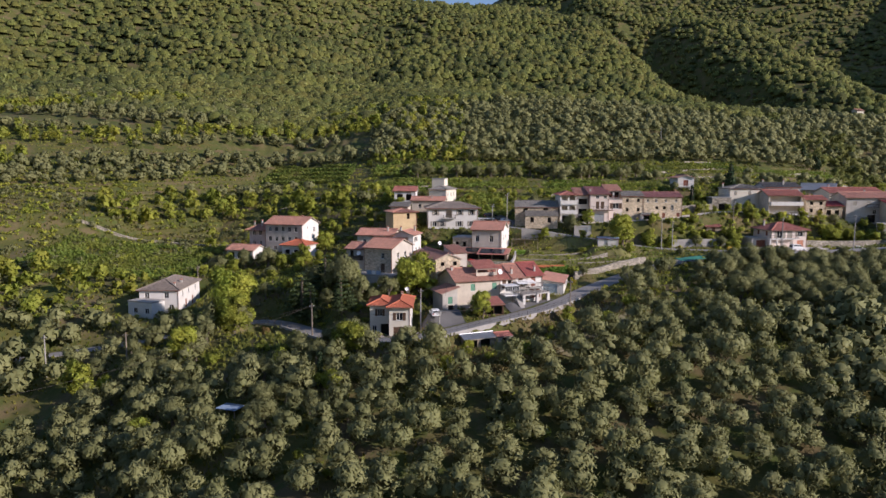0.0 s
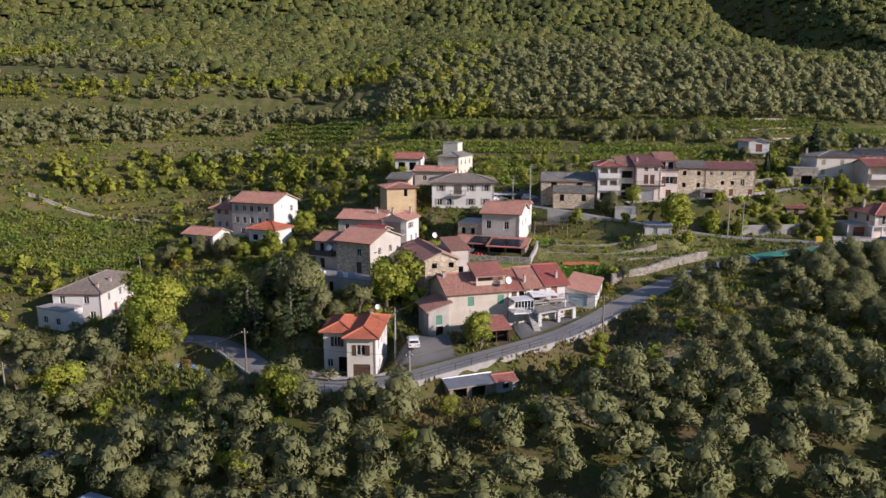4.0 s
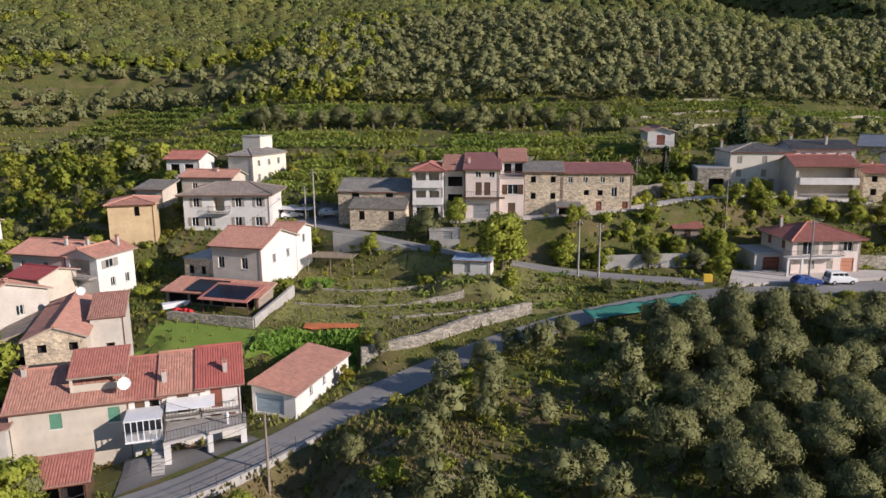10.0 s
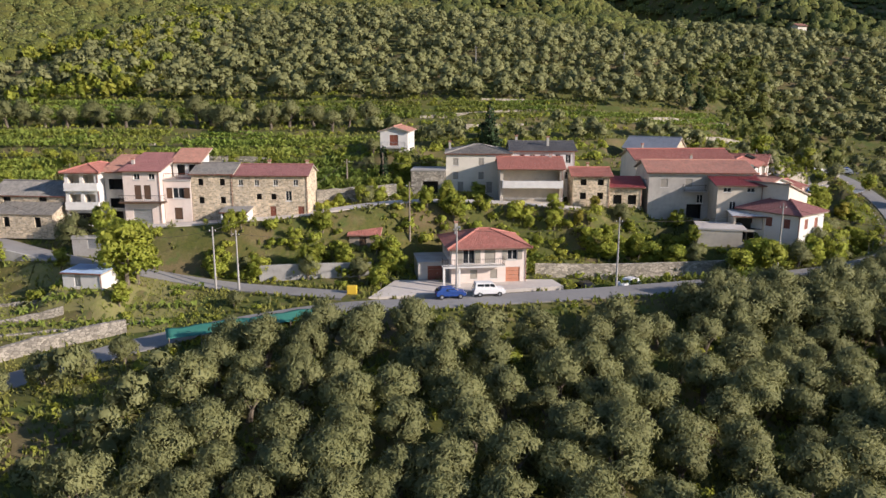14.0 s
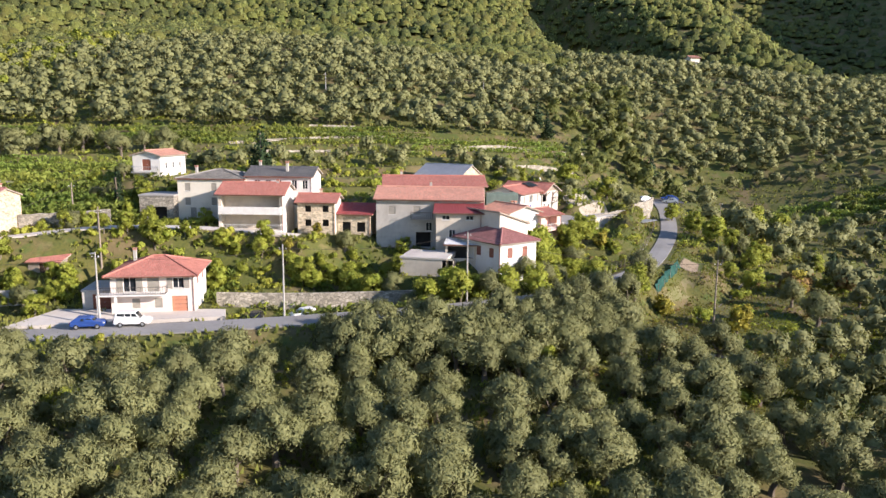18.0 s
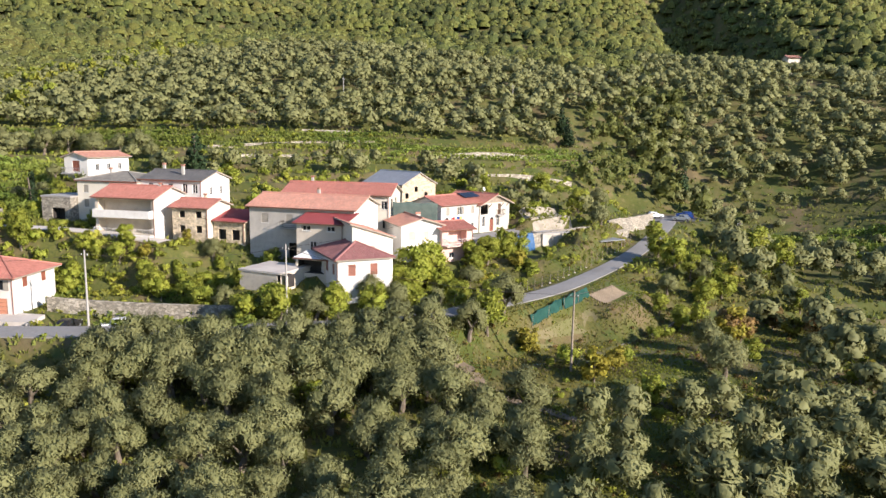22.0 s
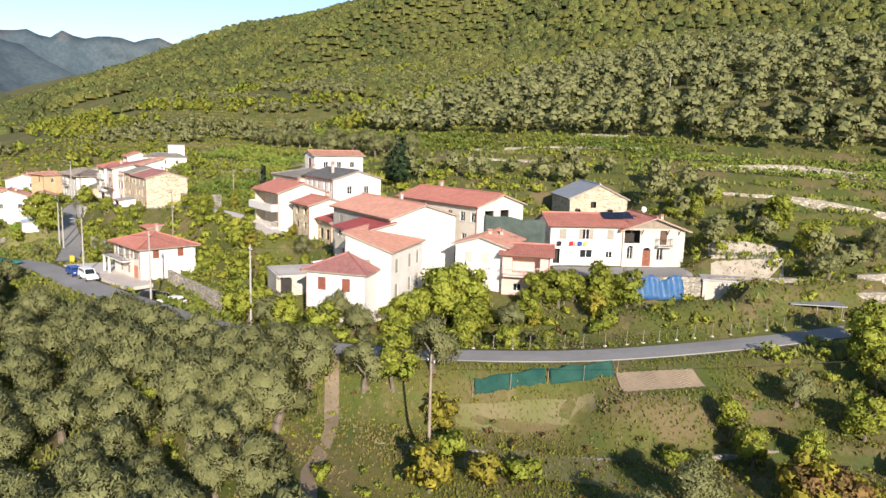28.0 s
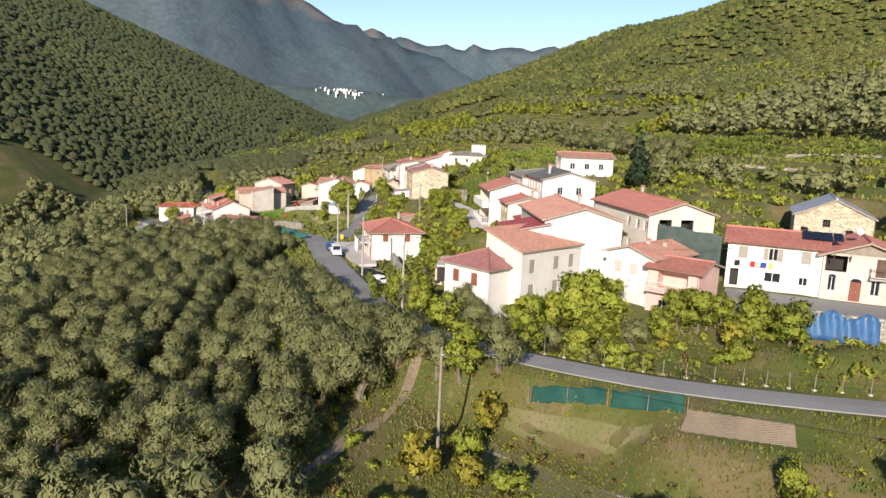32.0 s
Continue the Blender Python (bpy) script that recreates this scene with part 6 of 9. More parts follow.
def far_mesh(name, kind, h, n, size, seeds, loose=0.35, slim=0.5):
    out = []
    for s in seeds:
        rng = np.random.default_rng(s)
        v, f, vn = leaf_cloud(rng, lumps(rng, kind, h), n, size, True, 0.75, slim, loose, kind == "olive", 0.2 if kind == "olive" else 0.12)
        if kind == "olive":
            v, vn = with_cores(v, vn, lumps(np.random.default_rng(s), kind, h)[:7], s, 0.95)
        out.append((v, vn))
    return out


def woods(name, models, pts, scales, material, label, category):
    """Many far trees joined into one mesh."""
    rng = np.random.default_rng(len(pts))
    allv, alln = [], []
    pick = rng.integers(len(models), size=len(pts))
    ang = rng.uniform(0, 6.283, len(pts))
    for m, (model, vn) in enumerate(models):
        sel = np.where(pick == m)[0]
        if not len(sel):
            continue
        c, s = np.cos(ang[sel])[:, None], np.sin(ang[sel])[:, None]
        sc = scales[sel][:, None]
        x = (model[:, 0] * c - model[:, 1] * s) * sc + pts[sel, 0:1]
        y = (model[:, 0] * s + model[:, 1] * c) * sc + pts[sel, 1:2]
        z = model[:, 2] * sc * rng.uniform(0.85, 1.2, len(sel))[:, None] + pts[sel, 2:3]
        allv.append(np.stack([x, y, z], -1).reshape(-1, 3))
        alln.append(np.stack([vn[:, 0] * c - vn[:, 1] * s, vn[:, 0] * s + vn[:, 1] * c, vn[:, 2] + 0 * c], -1).reshape(-1, 3))
    v, vn = np.concatenate(allv), np.concatenate(alln)
    return tagged(part(name, mesh_np(name, v, np.arange(len(v)).reshape(-1, 3), True, vn), material), label, category, kind="stuff")


def canopy(name, models, pts, radius, material, label, category, lift=0.4, soft=0.65):
    """Many closed crowns side by side as one mesh, each crown a piece of its own."""
    rng = np.random.default_rng(len(pts) + 1)
    pick, ang = rng.integers(len(models), size=len(pts)), rng.uniform(0, 6.283, len(pts))
    tall = rng.uniform(0.8, 1.25, len(pts))
    allv, allf, alln, base = [], [], [], 0
    for m, (v, f) in enumerate(models):
        sel = np.where(pick == m)[0]
        c, sn, sc = np.cos(ang[sel])[:, None], np.sin(ang[sel])[:, None], radius[sel][:, None]
        q = np.stack([(v[:, 0] * c - v[:, 1] * sn) * sc + pts[sel, 0:1], (v[:, 0] * sn + v[:, 1] * c) * sc + pts[sel, 1:2], (v[:, 2] * tall[sel][:, None] + lift) * sc + pts[sel, 2:3]], -1)
        allv.append(q.reshape(-1, 3))
        u = v / np.linalg.norm(v, axis=1)[:, None]
        u = u * np.array([1, 1, 0.8]) + np.array([0, 0, soft])
        u /= np.linalg.norm(u, axis=1)[:, None]
        alln.append(np.stack([u[:, 0] * c - u[:, 1] * sn, u[:, 0] * sn + u[:, 1] * c, u[:, 2] + 0 * c], -1).reshape(-1, 3))
        allf.append((f[None] + (np.arange(len(sel)) * len(v))[:, None, None] + base).reshape(-1, 3))
        base += len(sel) * len(v)
    return tagged(part(name, mesh_np(name, np.concatenate(allv), np.concatenate(allf), True, np.concatenate(alln)), material), label, category, kind="stuff")


def spray_model(seed, n, size):
    """Leaf sprays standing out of a crown of radius 1."""
    rng = np.random.default_rng(seed)
    return leaf_cloud(rng, [(0, 0, 0.4, 1.0, 1.0)], n, size, True, 0.9, 0.5, 0.35, False, 0.12)


def jittered(x0, x1, y0, y1, step, jit, seed):
    rng = np.random.default_rng(seed)
    a, b = np.meshgrid(np.arange(x0, x1, step), np.arange(y0, y1, step))
    a, b = a.ravel(), b.ravel()
    return a + rng.uniform(-jit, jit, len(a)) * step, b + rng.uniform(-jit, jit, len(b)) * step


PAVED = [(17.5, 147.0, 4.6), (22.5, 151.0, 4.0), (14.0, 147.0, 3.0), (0, 138.5, 4.5), (-8, 131, 4), (193, 291, 6), (16, 212, 5), (86, 193.5, 4), (93, 194, 4), (99, 195, 4), (104, 196, 3), (112.5, 196.3, 3.5), (118.5, 197.3, 3.5)]


def clear_of(x, y, road=1.5, house=1.5):
    """True where neither a road nor a house stands."""
    d, _ = near_roads(x, y)
    ok = d > road
    for px, py, r in PAVED:
        ok &= np.hypot(x - px, y - py) > r
    for pad in PADS:
        if len(pad) < 8:
            ok &= pad_distance(x, y, pad) > house
    return ok


def noise2(x, y, s, k=0.0):
    return np.sin(x / s + k + 1.3 * np.sin(y / s * 0.7 + k)) * np.sin(y / s * 1.1 + 2 * k + 1.1 * np.sin(x / s * 0.8))


def road_y(x):
    """The y of the main road at x, east of the bend."""
    p = ROADS["road"][0]
    sel = (p[:, 0] > -12) & (p[:, 0] < 160)
    return np.interp(x, p[sel, 0], p[sel, 1])


# olive grove below the road
ox, oy = jittered(-125, 262, 45, 206, 4.9, 0.3, 5)
south = np.where(ox < -14, 128 + 22 * (ox < -30), np.where(ox < 157, road_y(ox) - np.where((ox > 114) | ((ox > 46) & (ox < 62)), 3.4, 5.2), np.where(ox < 172, 197 - 0.7 * (ox - 157), 186 + 0.5 * (ox - 172))))
south = np.where((ox > 3) & (ox < 42), south - np.interp(ox, [3, 36, 42], [17, 17, 8]) - 3 * np.sin(ox / 5), south)
ok = (oy < south) & ~((ox > 56) & (ox < 78) & (oy > road_y(ox) - 9)) & ~((ox > 119) & (ox < 158) & (oy > road_y(ox) - 11.5)) & clear_of(ox, oy, 0.8, 2.5) & (noise2(ox, oy, 17, 1) > -0.985) & ~((ox > 20) & (ox < 70) & (oy > 130) & (noise2(ox, oy, 4.3, 0.6) < -0.5)) & (oy > 45 + 0.45 * np.maximum(ox - 130, 0))
ok &= ~((ox > 94) & (ox < 121) & (oy > road_y(ox) - 9.5))
ok &= ~((ox < -30) & (noise2(ox, oy, 14, 2) < -0.7) & (oy > 80)) & ~((ox > -43) & (ox < -19) & (oy > 119))
ox, oy = ox[ok], oy[ok]
oz = height(ox, oy)
front = (ox > 62) & (ox < 172) & (oy > 139) & (oy > 193 - 0.464 * (227 - ox) - 14)
single = np.zeros(len(ox), bool)
single[np.argsort(np.where(front, np.hypot((ox - 120) / 2.2, oy - 150), 9e9), kind="stable")[:200]] = True
single &= front
for x, y, z in zip(ox[single], oy[single], oz[single]):
    plant("olive", float(x), float(y), float(tree_rng.uniform(0.82, 1.2)), float(z))
olive_mid = far_mesh("olive", "olive", 5.4, 330, 0.54, (51, 52, 53, 54), 0.3)
olive_fine = far_mesh("olive", "olive", 5.4, 640, 0.42, (151, 152, 153, 154), 0.4, 0.26)
olive_far = far_mesh("olive", "olive", 5.4, 150, 0.80, (55, 56, 57), 0.25)
op, os_ = np.stack([ox, oy, oz], 1), tree_rng.uniform(0.8, 1.12, len(ox)) * np.where((ox > 10) & (ox < 75) & (oy > 130), 0.82, 1.05)
fine_ = ~single & (((ox > 20) & (ox < 262) & (oy > 138)) | ((ox > -72) & (ox <= 62) & (oy > 74) & (oy < 150)))
woods("olive_grove", olive_fine, op[fine_], os_[fine_], LEAF_OLIVE, "dense grey-green olive grove below the road", "olive grove")
rest = ~single & ~fine_
woods("olive_grove", olive_far, op[rest], os_[rest], LEAF_OLIVE, "dense grey-green olive grove on the lower slope", "olive grove")
# a thick edge of olives along the lower side of the road
for x in list(np.arange(46, 58, 3.2)) + list(np.arange(121, 158, 2.9)):
    y = float(road_y(x)) - 5.4 + float(tree_rng.uniform(-0.6, 0.4))
    plant("olive", float(x), y, float(tree_rng.uniform(1.05, 1.25)) * (0.58 if x < 70 else 1.0))
    if x > 120:
        plant("olive", float(x) + 1.4, y - 4.2, float(tree_rng.uniform(1.2, 1.45)))
# bright bushes among the olives
yx, yy = jittered(-60, 170, 82, 195, 13, 0.5, 61)
yk = (yy < np.where(yx < -12, 128, road_y(yx) - 6)) & clear_of(yx, yy, 3, 3) & (np.random.default_rng(62).uniform(size=len(yx)) < 0.6)
for x, y in zip(yx[yk], yy[yk]):
    plant("bush", float(x), float(y), float(tree_rng.uniform(0.7, 1.6)), label="yellow-green bush growing among the olive trees")
# olives in the shaded dip to the east
ex, ey = jittered(188, 330, 176, 300, 6.2, 0.35, 15)
ok = clear_of(ex, ey, 4, 3) & (ey > 196 - 0.3 * (ex - 188)) & ((ex > 200) | ((ey < 200) & (ex > 186))) & (noise2(ex, ey, 15, 0.3) > -0.55) & ~((ex > 205) & (ey > 283))
ex, ey = ex[ok], ey[ok]
woods("eastern_olives", olive_mid, np.stack([ex, ey, height(ex, ey)], 1), tree_rng.uniform(0.8, 1.15, len(ex)), LEAF_OLIVE, "olive trees in the dip east of the gardens", "olive grove")
# olive grove above the vineyards
ux, uy = jittered(-30, 340, 268, 446, 5.0, 0.38, 6)
ux = ux + 2.5 * (np.round(uy / 5.0) % 2)
ok = (uy > np.interp(ux, [-30, 60, 97, 122, 145, 178, 190, 300], [296, 287, 295, 303, 309, 322, 331, 333])) & (uy < np.where(ux > 192, 446, 400 + 10 * np.sin(ux / 40) + 0.05 * ux)) & ((ux > 5) | (uy > 300)) & clear_of(ux, uy, 3, 3) & (noise2(ux, uy, 23, 2) > -0.92)
ok &= ~((ux > 166) & (ux < 186) & (uy < 350)) & ~((ux > 186) & (ux < 300) & (uy < 331))
ux, uy = ux[ok], uy[ok]
woods("upper_olive_grove", far_mesh("olive", "olive", 5.4, 130, 0.50, (251, 252, 253, 254), 0.3), np.stack([ux, uy, terraced(ux, uy)], 1), tree_rng.uniform(0.85, 1.25, len(ux)), LEAF_OLIVE, "rows of grey-green olive trees on the upper terraces", "olive grove")
# a line of old olives between the vineyards
for x in np.arange(-14, 82, 4.6):
    plant("olive", float(x + tree_rng.uniform(-1, 1)), float(265 + tree_rng.uniform(-3.5, 3.5)), float(tree_rng.uniform(0.85, 1.25)))
# a belt of low olives between vineyards and old houses
bx, by = jittered(36, 178, 238, 290, 6.4, 0.4, 16)
ok = clear_of(bx, by, 3, 3) & (np.abs(by - 262 - 7 * np.sin(bx / 17)) < 9) & (noise2(bx, by, 11, 0.7) > -0.25) & ((bx > 88) | (by > 255))
bx, by = bx[ok], by[ok]
woods("middle_olives", olive_mid, np.stack([bx, by, height(bx, by)], 1), tree_rng.uniform(0.55, 0.95, len(bx)), LEAF_OLIVE, "low olive trees between terraces and houses", "olive grove")
# mixed olives and scrub on the western slope
sx, sy = jittered(-340, 12, 148, 440, 5.8, 0.45, 7)
ok = clear_of(sx, sy, 3, 3) & (noise2(sx, sy, 26, 0.4) > np.where((sy > 278) | (sx < -140), -0.85, -0.36)) & ((sx < -70) | (sy > 232)) & ~((sx > -48) & (sy > 250) & (sy < 291)) & ~((sx > -76) & (sx < -34) & (sy + 0.45 * (sx + 74) > 284) & (sy + 0.45 * (sx + 74) < 322)) & ~((sx > -112) & (sx < -64) & (sy > 178) & (sy < 214)) & ((sy > 160) | (sx < -85))
ok &= ~((sy < 345) & (np.sin(wild(sx, sy) * 0.42 + 0.6 * np.sin(sx / 31)) > 0.45) & (sx < -20))
sx, sy = sx[ok], sy[ok]
half_ = noise2(sx, sy, 37, 3) > 0.05
pts = np.stack([sx, sy, terraced(sx, sy)], 1)
woods("slope_olives", olive_far, pts[half_], tree_rng.uniform(0.6, 1.05, int(half_.sum())), LEAF_OLIVE, "scattered olive trees on the western terraces", "olive grove")
scrub = far_mesh("scrub", "broad", 5.5, 100, 0.95, (61, 62, 63))
woods("slope_scrub", scrub, pts[~half_], tree_rng.uniform(0.5, 1.15, int((~half_).sum())), LEAF_GREEN, "scattered green scrub trees on the western terraces", "scrub")
# dark seam of trees in the gully
dx, dy = jittered(160, 215, 292, 420, 5.5, 0.45, 18)
ok = (np.abs(dx - 178 - 0.12 * (dy - 300)) < 9 + 3 * np.sin(dy / 13)) & clear_of(dx, dy, 3, 3)
dx, dy = dx[ok], dy[ok]
woods("gully_trees", scrub, np.stack([dx, dy, terraced(dx, dy)], 1), tree_rng.uniform(0.55, 1.0, len(dx)), LEAF_FOREST_DARK, "band of green trees along the gully", "woods")
# bushes, young olives and low dry-stone steps on the open eastern terraces
ex, ey = jittered(196, 300, 284, 336, 5.2, 0.45, 116)
ok = clear_of(ex, ey, 3, 3) & (noise2(ex, ey, 12, 0.9) > -0.25)
ex, ey, pick_ = ex[ok], ey[ok], np.random.default_rng(117).uniform(size=int(ok.sum())) < 0.55
ep = np.stack([ex, ey, terraced(ex, ey)], 1)
woods("eastern_olives", olive_mid, ep[pick_], tree_rng.uniform(0.4, 0.8, int(pick_.sum())), LEAF_OLIVE, "young olive trees on the eastern terraces", "olive grove")
woods("terrace_scrub", scrub, ep[~pick_], tree_rng.uniform(0.25, 0.6, int((~pick_).sum())), LEAF_FOREST_DARK, "dark green bushes on the eastern terraces", "scrub")
# woods on the mountain
fx, fy = jittered(-900, 760, 110, 1250, 7.0, 0.5, 8)
nx_, ny_ = jittered(-330, 640, 110, 640, 6.1, 0.5, 88)
in_ = np.hypot(fx - 150, fy - 150) < 470
near_ = np.hypot(nx_ - 150, ny_ - 150) < 470
fx, fy = np.concatenate([fx[~in_], nx_[near_]]), np.concatenate([fy[~in_], ny_[near_]])
ok = ((fy > 402 + 25 * np.sin(fx / 60) + 0.12 * np.minimum(fx, 0)) & ~((fx > 186) & (fx < 322) & (fy < 452))) | ((fx < -300) & (fy > 110 + 0.2 * (fx + 300))) | ((fx > 345) & (fy > 330))
dist = np.hypot(fx - 60, fy - 100)
keep = np.random.default_rng(9).uniform(size=len(fx)) < np.clip(1.3 - dist / 1300, 0.6, 1)
ok &= keep & ~((fx < -350) & (noise2(fx, fy, 45, 0.9) < -0.35) & (fy < 420))
fx, fy = fx[ok], fy[ok]
mix_ = noise2(fx, fy, 31, 0.5) + np.random.default_rng(12).normal(0, 0.5, len(fx)) > 0.25
fp, fs = np.stack([fx, fy, wild(fx, fy)], 1), tree_rng.uniform(0.55, 1.3, len(fx))
close = np.hypot(fx - 150, fy - 150) < 470
round_crowns, far_crowns = dome_models((171, 172, 173, 174, 175), True), dome_models((181, 182, 183, 184, 185, 186), False)
sprays, few_sprays = [spray_model(sd, 46, 0.24)[::2] for sd in (191, 192, 193)], [spray_model(sd, 16, 0.34)[::2] for sd in (194, 195, 196)]
for crowns, here, wide_, leaves_ in ((round_crowns, close, 3.6, sprays), (far_crowns, ~close, 4.3, few_sprays)):
    for pick_, mat_, leaf_, text in ((~mix_, CANOPY, LEAF_FOREST, "dense yellow-green broadleaf woods on the mountain"), (mix_, CANOPY_DARK, LEAF_FOREST_DARK, "deeper green trees among the mountain woods")):
        sel_ = here & pick_
        canopy("mountain_woods", crowns, fp[sel_], fs[sel_] * wide_, mat_, text, "woods")
        sel_ &= (fx < 480) & (fy < 1050)
        woods("mountain_woods", leaves_, fp[sel_], fs[sel_] * wide_, leaf_, text, "woods")
# woods across the valley
for x0, x1, gap, big in ((-380, -110, 4.4, 2.5), (-760, -380, 4.7, 2.7), (-1500, -760, 7.0, 4.1)):
    vx, vy = jittered(x0, x1, -700, 330, gap, 0.5, 19)
    ok = ((vx < -330) & (vy < 160)) | ((vx < -120) & (vy < 150 - 0.35 * (vx + 120))) | ((vx < -900) & (vy < 300))
    ok &= clear_of(vx, vy, 4, 5) & ~((vx > -165) & (vy > 20) & (vy < 75))
    ok &= (vx < -300) | (vy > -350)
    vx, vy = vx[ok], vy[ok]
    canopy("valley_woods", far_crowns, np.stack([vx, vy, wild(vx, vy)], 1), big * tree_rng.uniform(0.7, 1.3, len(vx)), CANOPY_VALLEY, "dense dark green woods across the valley", "woods", 0.3, 1.3)


def vine_rows(name, x0, x1, y0, y1, gap, label, per=20, high=1.5, tilt=0.0, material=None):
    """Rows of leafy vines over posts, joined into one mesh."""
    rng = np.random.default_rng(int(abs(x0) * 7 + y0))
    vs = []
    for y in np.arange(y0, y1, gap):
        n = int((x1 - x0) * per)
        px = rng.uniform(x0, x1, n)
        py = y + tilt * (px - x0) + rng.normal(0, 0.22, n)
        keepv = noise2(px, py, 6, 0.2) > -0.8
        px, py = px[keepv], py[keepv]
        c = np.stack([px, py, rng.uniform(0.35, 1.0, len(px)) * high], 1)
        c[:, 2] += height(px, py)
        a = rng.normal(size=(len(px), 3)) * 0.28
        b_ = rng.normal(size=(len(px), 3)) * 0.28
        vs.append(np.stack([c - a, c + a * 0.8, c + b_], 1).reshape(-1, 3))
    v_ = np.concatenate(vs)
    return tagged(part(name, mesh_np(name, v_, np.arange(len(v_)).reshape(-1, 3)), material or LEAF_VINE), label, "vines", kind="stuff")


vine_rows("vineyard", -74, -36, 288, 318, 2.3, "bright green rows of trained vines", 22, 1.4, -0.45)
vine_rows("vineyard", -27, 14, 272, 290, 2.2, "bright green rows of trained vines", 22, 1.4, -0.1)
vine_rows("vineyard", -24, 30, 246, 260, 2.3, "rows of trained vines above the village", 18, 1.3)
vine_rows("vineyard", 20, 84, 274, 287, 2.3, "rows of trained vines below the olive grove", 20, 1.3, 0.02)
vine_rows("vineyard", 34, 76, 238, 254, 2.1, "rows of vines behind the old stone houses")
vine_rows("vineyard", 55, 84, 218, 235, 1.8, "dense leafy vines on the slope beside the cottage", 26, 1.8)
vine_rows("vineyard", 3, 20, 214, 238, 2.0, "leafy vines behind the white house")
vine_rows("vineyard", -110, -66, 180, 213, 2.2, "yellowing rows of vines on the western slope", 18, 1.3)
vine_rows("vineyard", 212, 262, 285, 302, 1.9, "dark green vines in the eastern dip", 24)
vine_rows("vineyard", 88, 132, 276, 290, 2.6, "rows of vines along the upper terrace", 14, 1.2, 0.42)
vine_rows("vineyard", 128, 172, 280, 292, 2.8, "pale rows of vines on the walled terrace", 14, 1.2, 0.62)
vine_rows("garden_rows", 18.6, 30.4, 168.8, 173.4, 0.6, "dense bright green vegetable rows", 64, 0.5, 0.0, VEG)
vine_rows("garden_rows", 19.5, 23.4, 188.6, 191.2, 0.7, "small bright green bed of salad below the pergola", 50, 0.4, 0.0, VEG)
vine_rows("garden_rows", 36, 58, 181, 193, 4.2, "leafy rows on the terraced vegetable gardens", 9, 0.8, 0.12)
vine_rows("garden_rows", 112, 134, 196.4, 201, 2.2, "leafy rows above the garden wall", 14, 0.9)
vine_rows("hedge_row", 96, 124, 203.5, 208, 2.2, "low leafy hedges on the bank above the wall", 24, 0.9)


def tufts(name, x0, x1, y0, y1, n, size, label, material=None, seed=1, mask=None):
    """Loose grass and weeds, joined into one mesh."""
    rng = np.random.default_rng(seed)
    px, py = rng.uniform(x0, x1, n), rng.uniform(y0, y1, n)
    keepv = clear_of(px, py, 0.2, 0.2) & (noise2(px, py, 7, seed) > rng.uniform(-1.1, 0.5, n))
    if mask is not None:
        keepv &= mask(px, py)
    px, py = px[keepv], py[keepv]
    c = np.stack([px, py, height(px, py)], 1)
    vs = []
    for k in range(3):
        a = rng.uniform(0, 6.283, len(px))
        s = size * rng.uniform(0.5, 1.4, len(px))
        d = np.stack([np.cos(a) * s, np.sin(a) * s, 0 * a], 1) * 0.45
        up = np.stack([rng.normal(0, 0.4, len(px)) * s, rng.normal(0, 0.4, len(px)) * s, s * 1.2], 1)
        vs.append(np.stack([c - d, c + d, c + up], 1).reshape(-1, 3))
    v_ = np.concatenate(vs)
    return tagged(part(name, mesh_np(name, v_, np.arange(len(v_)).reshape(-1, 3)), material or GRASS), label, "grass", kind="stuff")


tufts("grass", 156, 212, 172, 265, 60000, 0.17, "rough meadow grass on the garden terraces", seed=3)
tufts("grass", -60, 158, 122, 240, 56000, 0.42, "rough grass and weeds between the houses", GRASS_LUSH, seed=4, mask=lambda x, y: ~((x > 3) & (x < 60) & (y > 166) & (y < 196) & (np.sin(x * 7.1 + y * 3.3) < 0.75)))
tufts("grass", -200, 260, 235, 330, 30000, 0.5, "rough grass on the upper terraces", GRASS_LUSH, seed=5)
tufts("grass", -160, 0, 90, 260, 26000, 0.45, "rough grass on the western slope", seed=6)
tufts("lawn_grass", 3, 19, 166.5, 175, 9000, 0.09, "short bright lawn below the garden wall", VEG, seed=14)
tufts("grass", 17, 62, 166, 196, 9000, 0.22, "sunlit grass on the garden terraces", surface("sunny_grass", (0.25, 0.28, 0.06), (0.33, 0.31, 0.09), 0.08, 0.85, 0.0, 0.6, c3=(0.2, 0.24, 0.045), island=0.3, thin=0.35), seed=15)
shrub = far_mesh("shrub", "bush", 1.0, 48, 0.22, (81, 82, 83, 84))


def low_shrubs(name, x0, x1, y0, y1, n, label, material, seed, lo=0.45, hi=1.3):
    rng = np.random.default_rng(seed)
    px, py = rng.uniform(x0, x1, n), rng.uniform(y0, y1, n)
    keepv = clear_of(px, py, 0.5, 0.6) & (noise2(px, py, 9, seed) > rng.uniform(-1.0, 0.7, n)) & ~((px > 173) & (px < 182) & (py > 218) & (py < 230)) & ~((px > 3) & (px < 36) & (py > 165) & (py < 177)) & ~((px > 17) & (px < 62) & (py > 172) & (py < 197) & (rng.uniform(size=n) < 0.6))
    px, py = px[keepv], py[keepv]
    woods(name, shrub, np.stack([px, py, height(px, py)], 1), rng.uniform(lo, hi, len(px)), material, label, "shrubs")


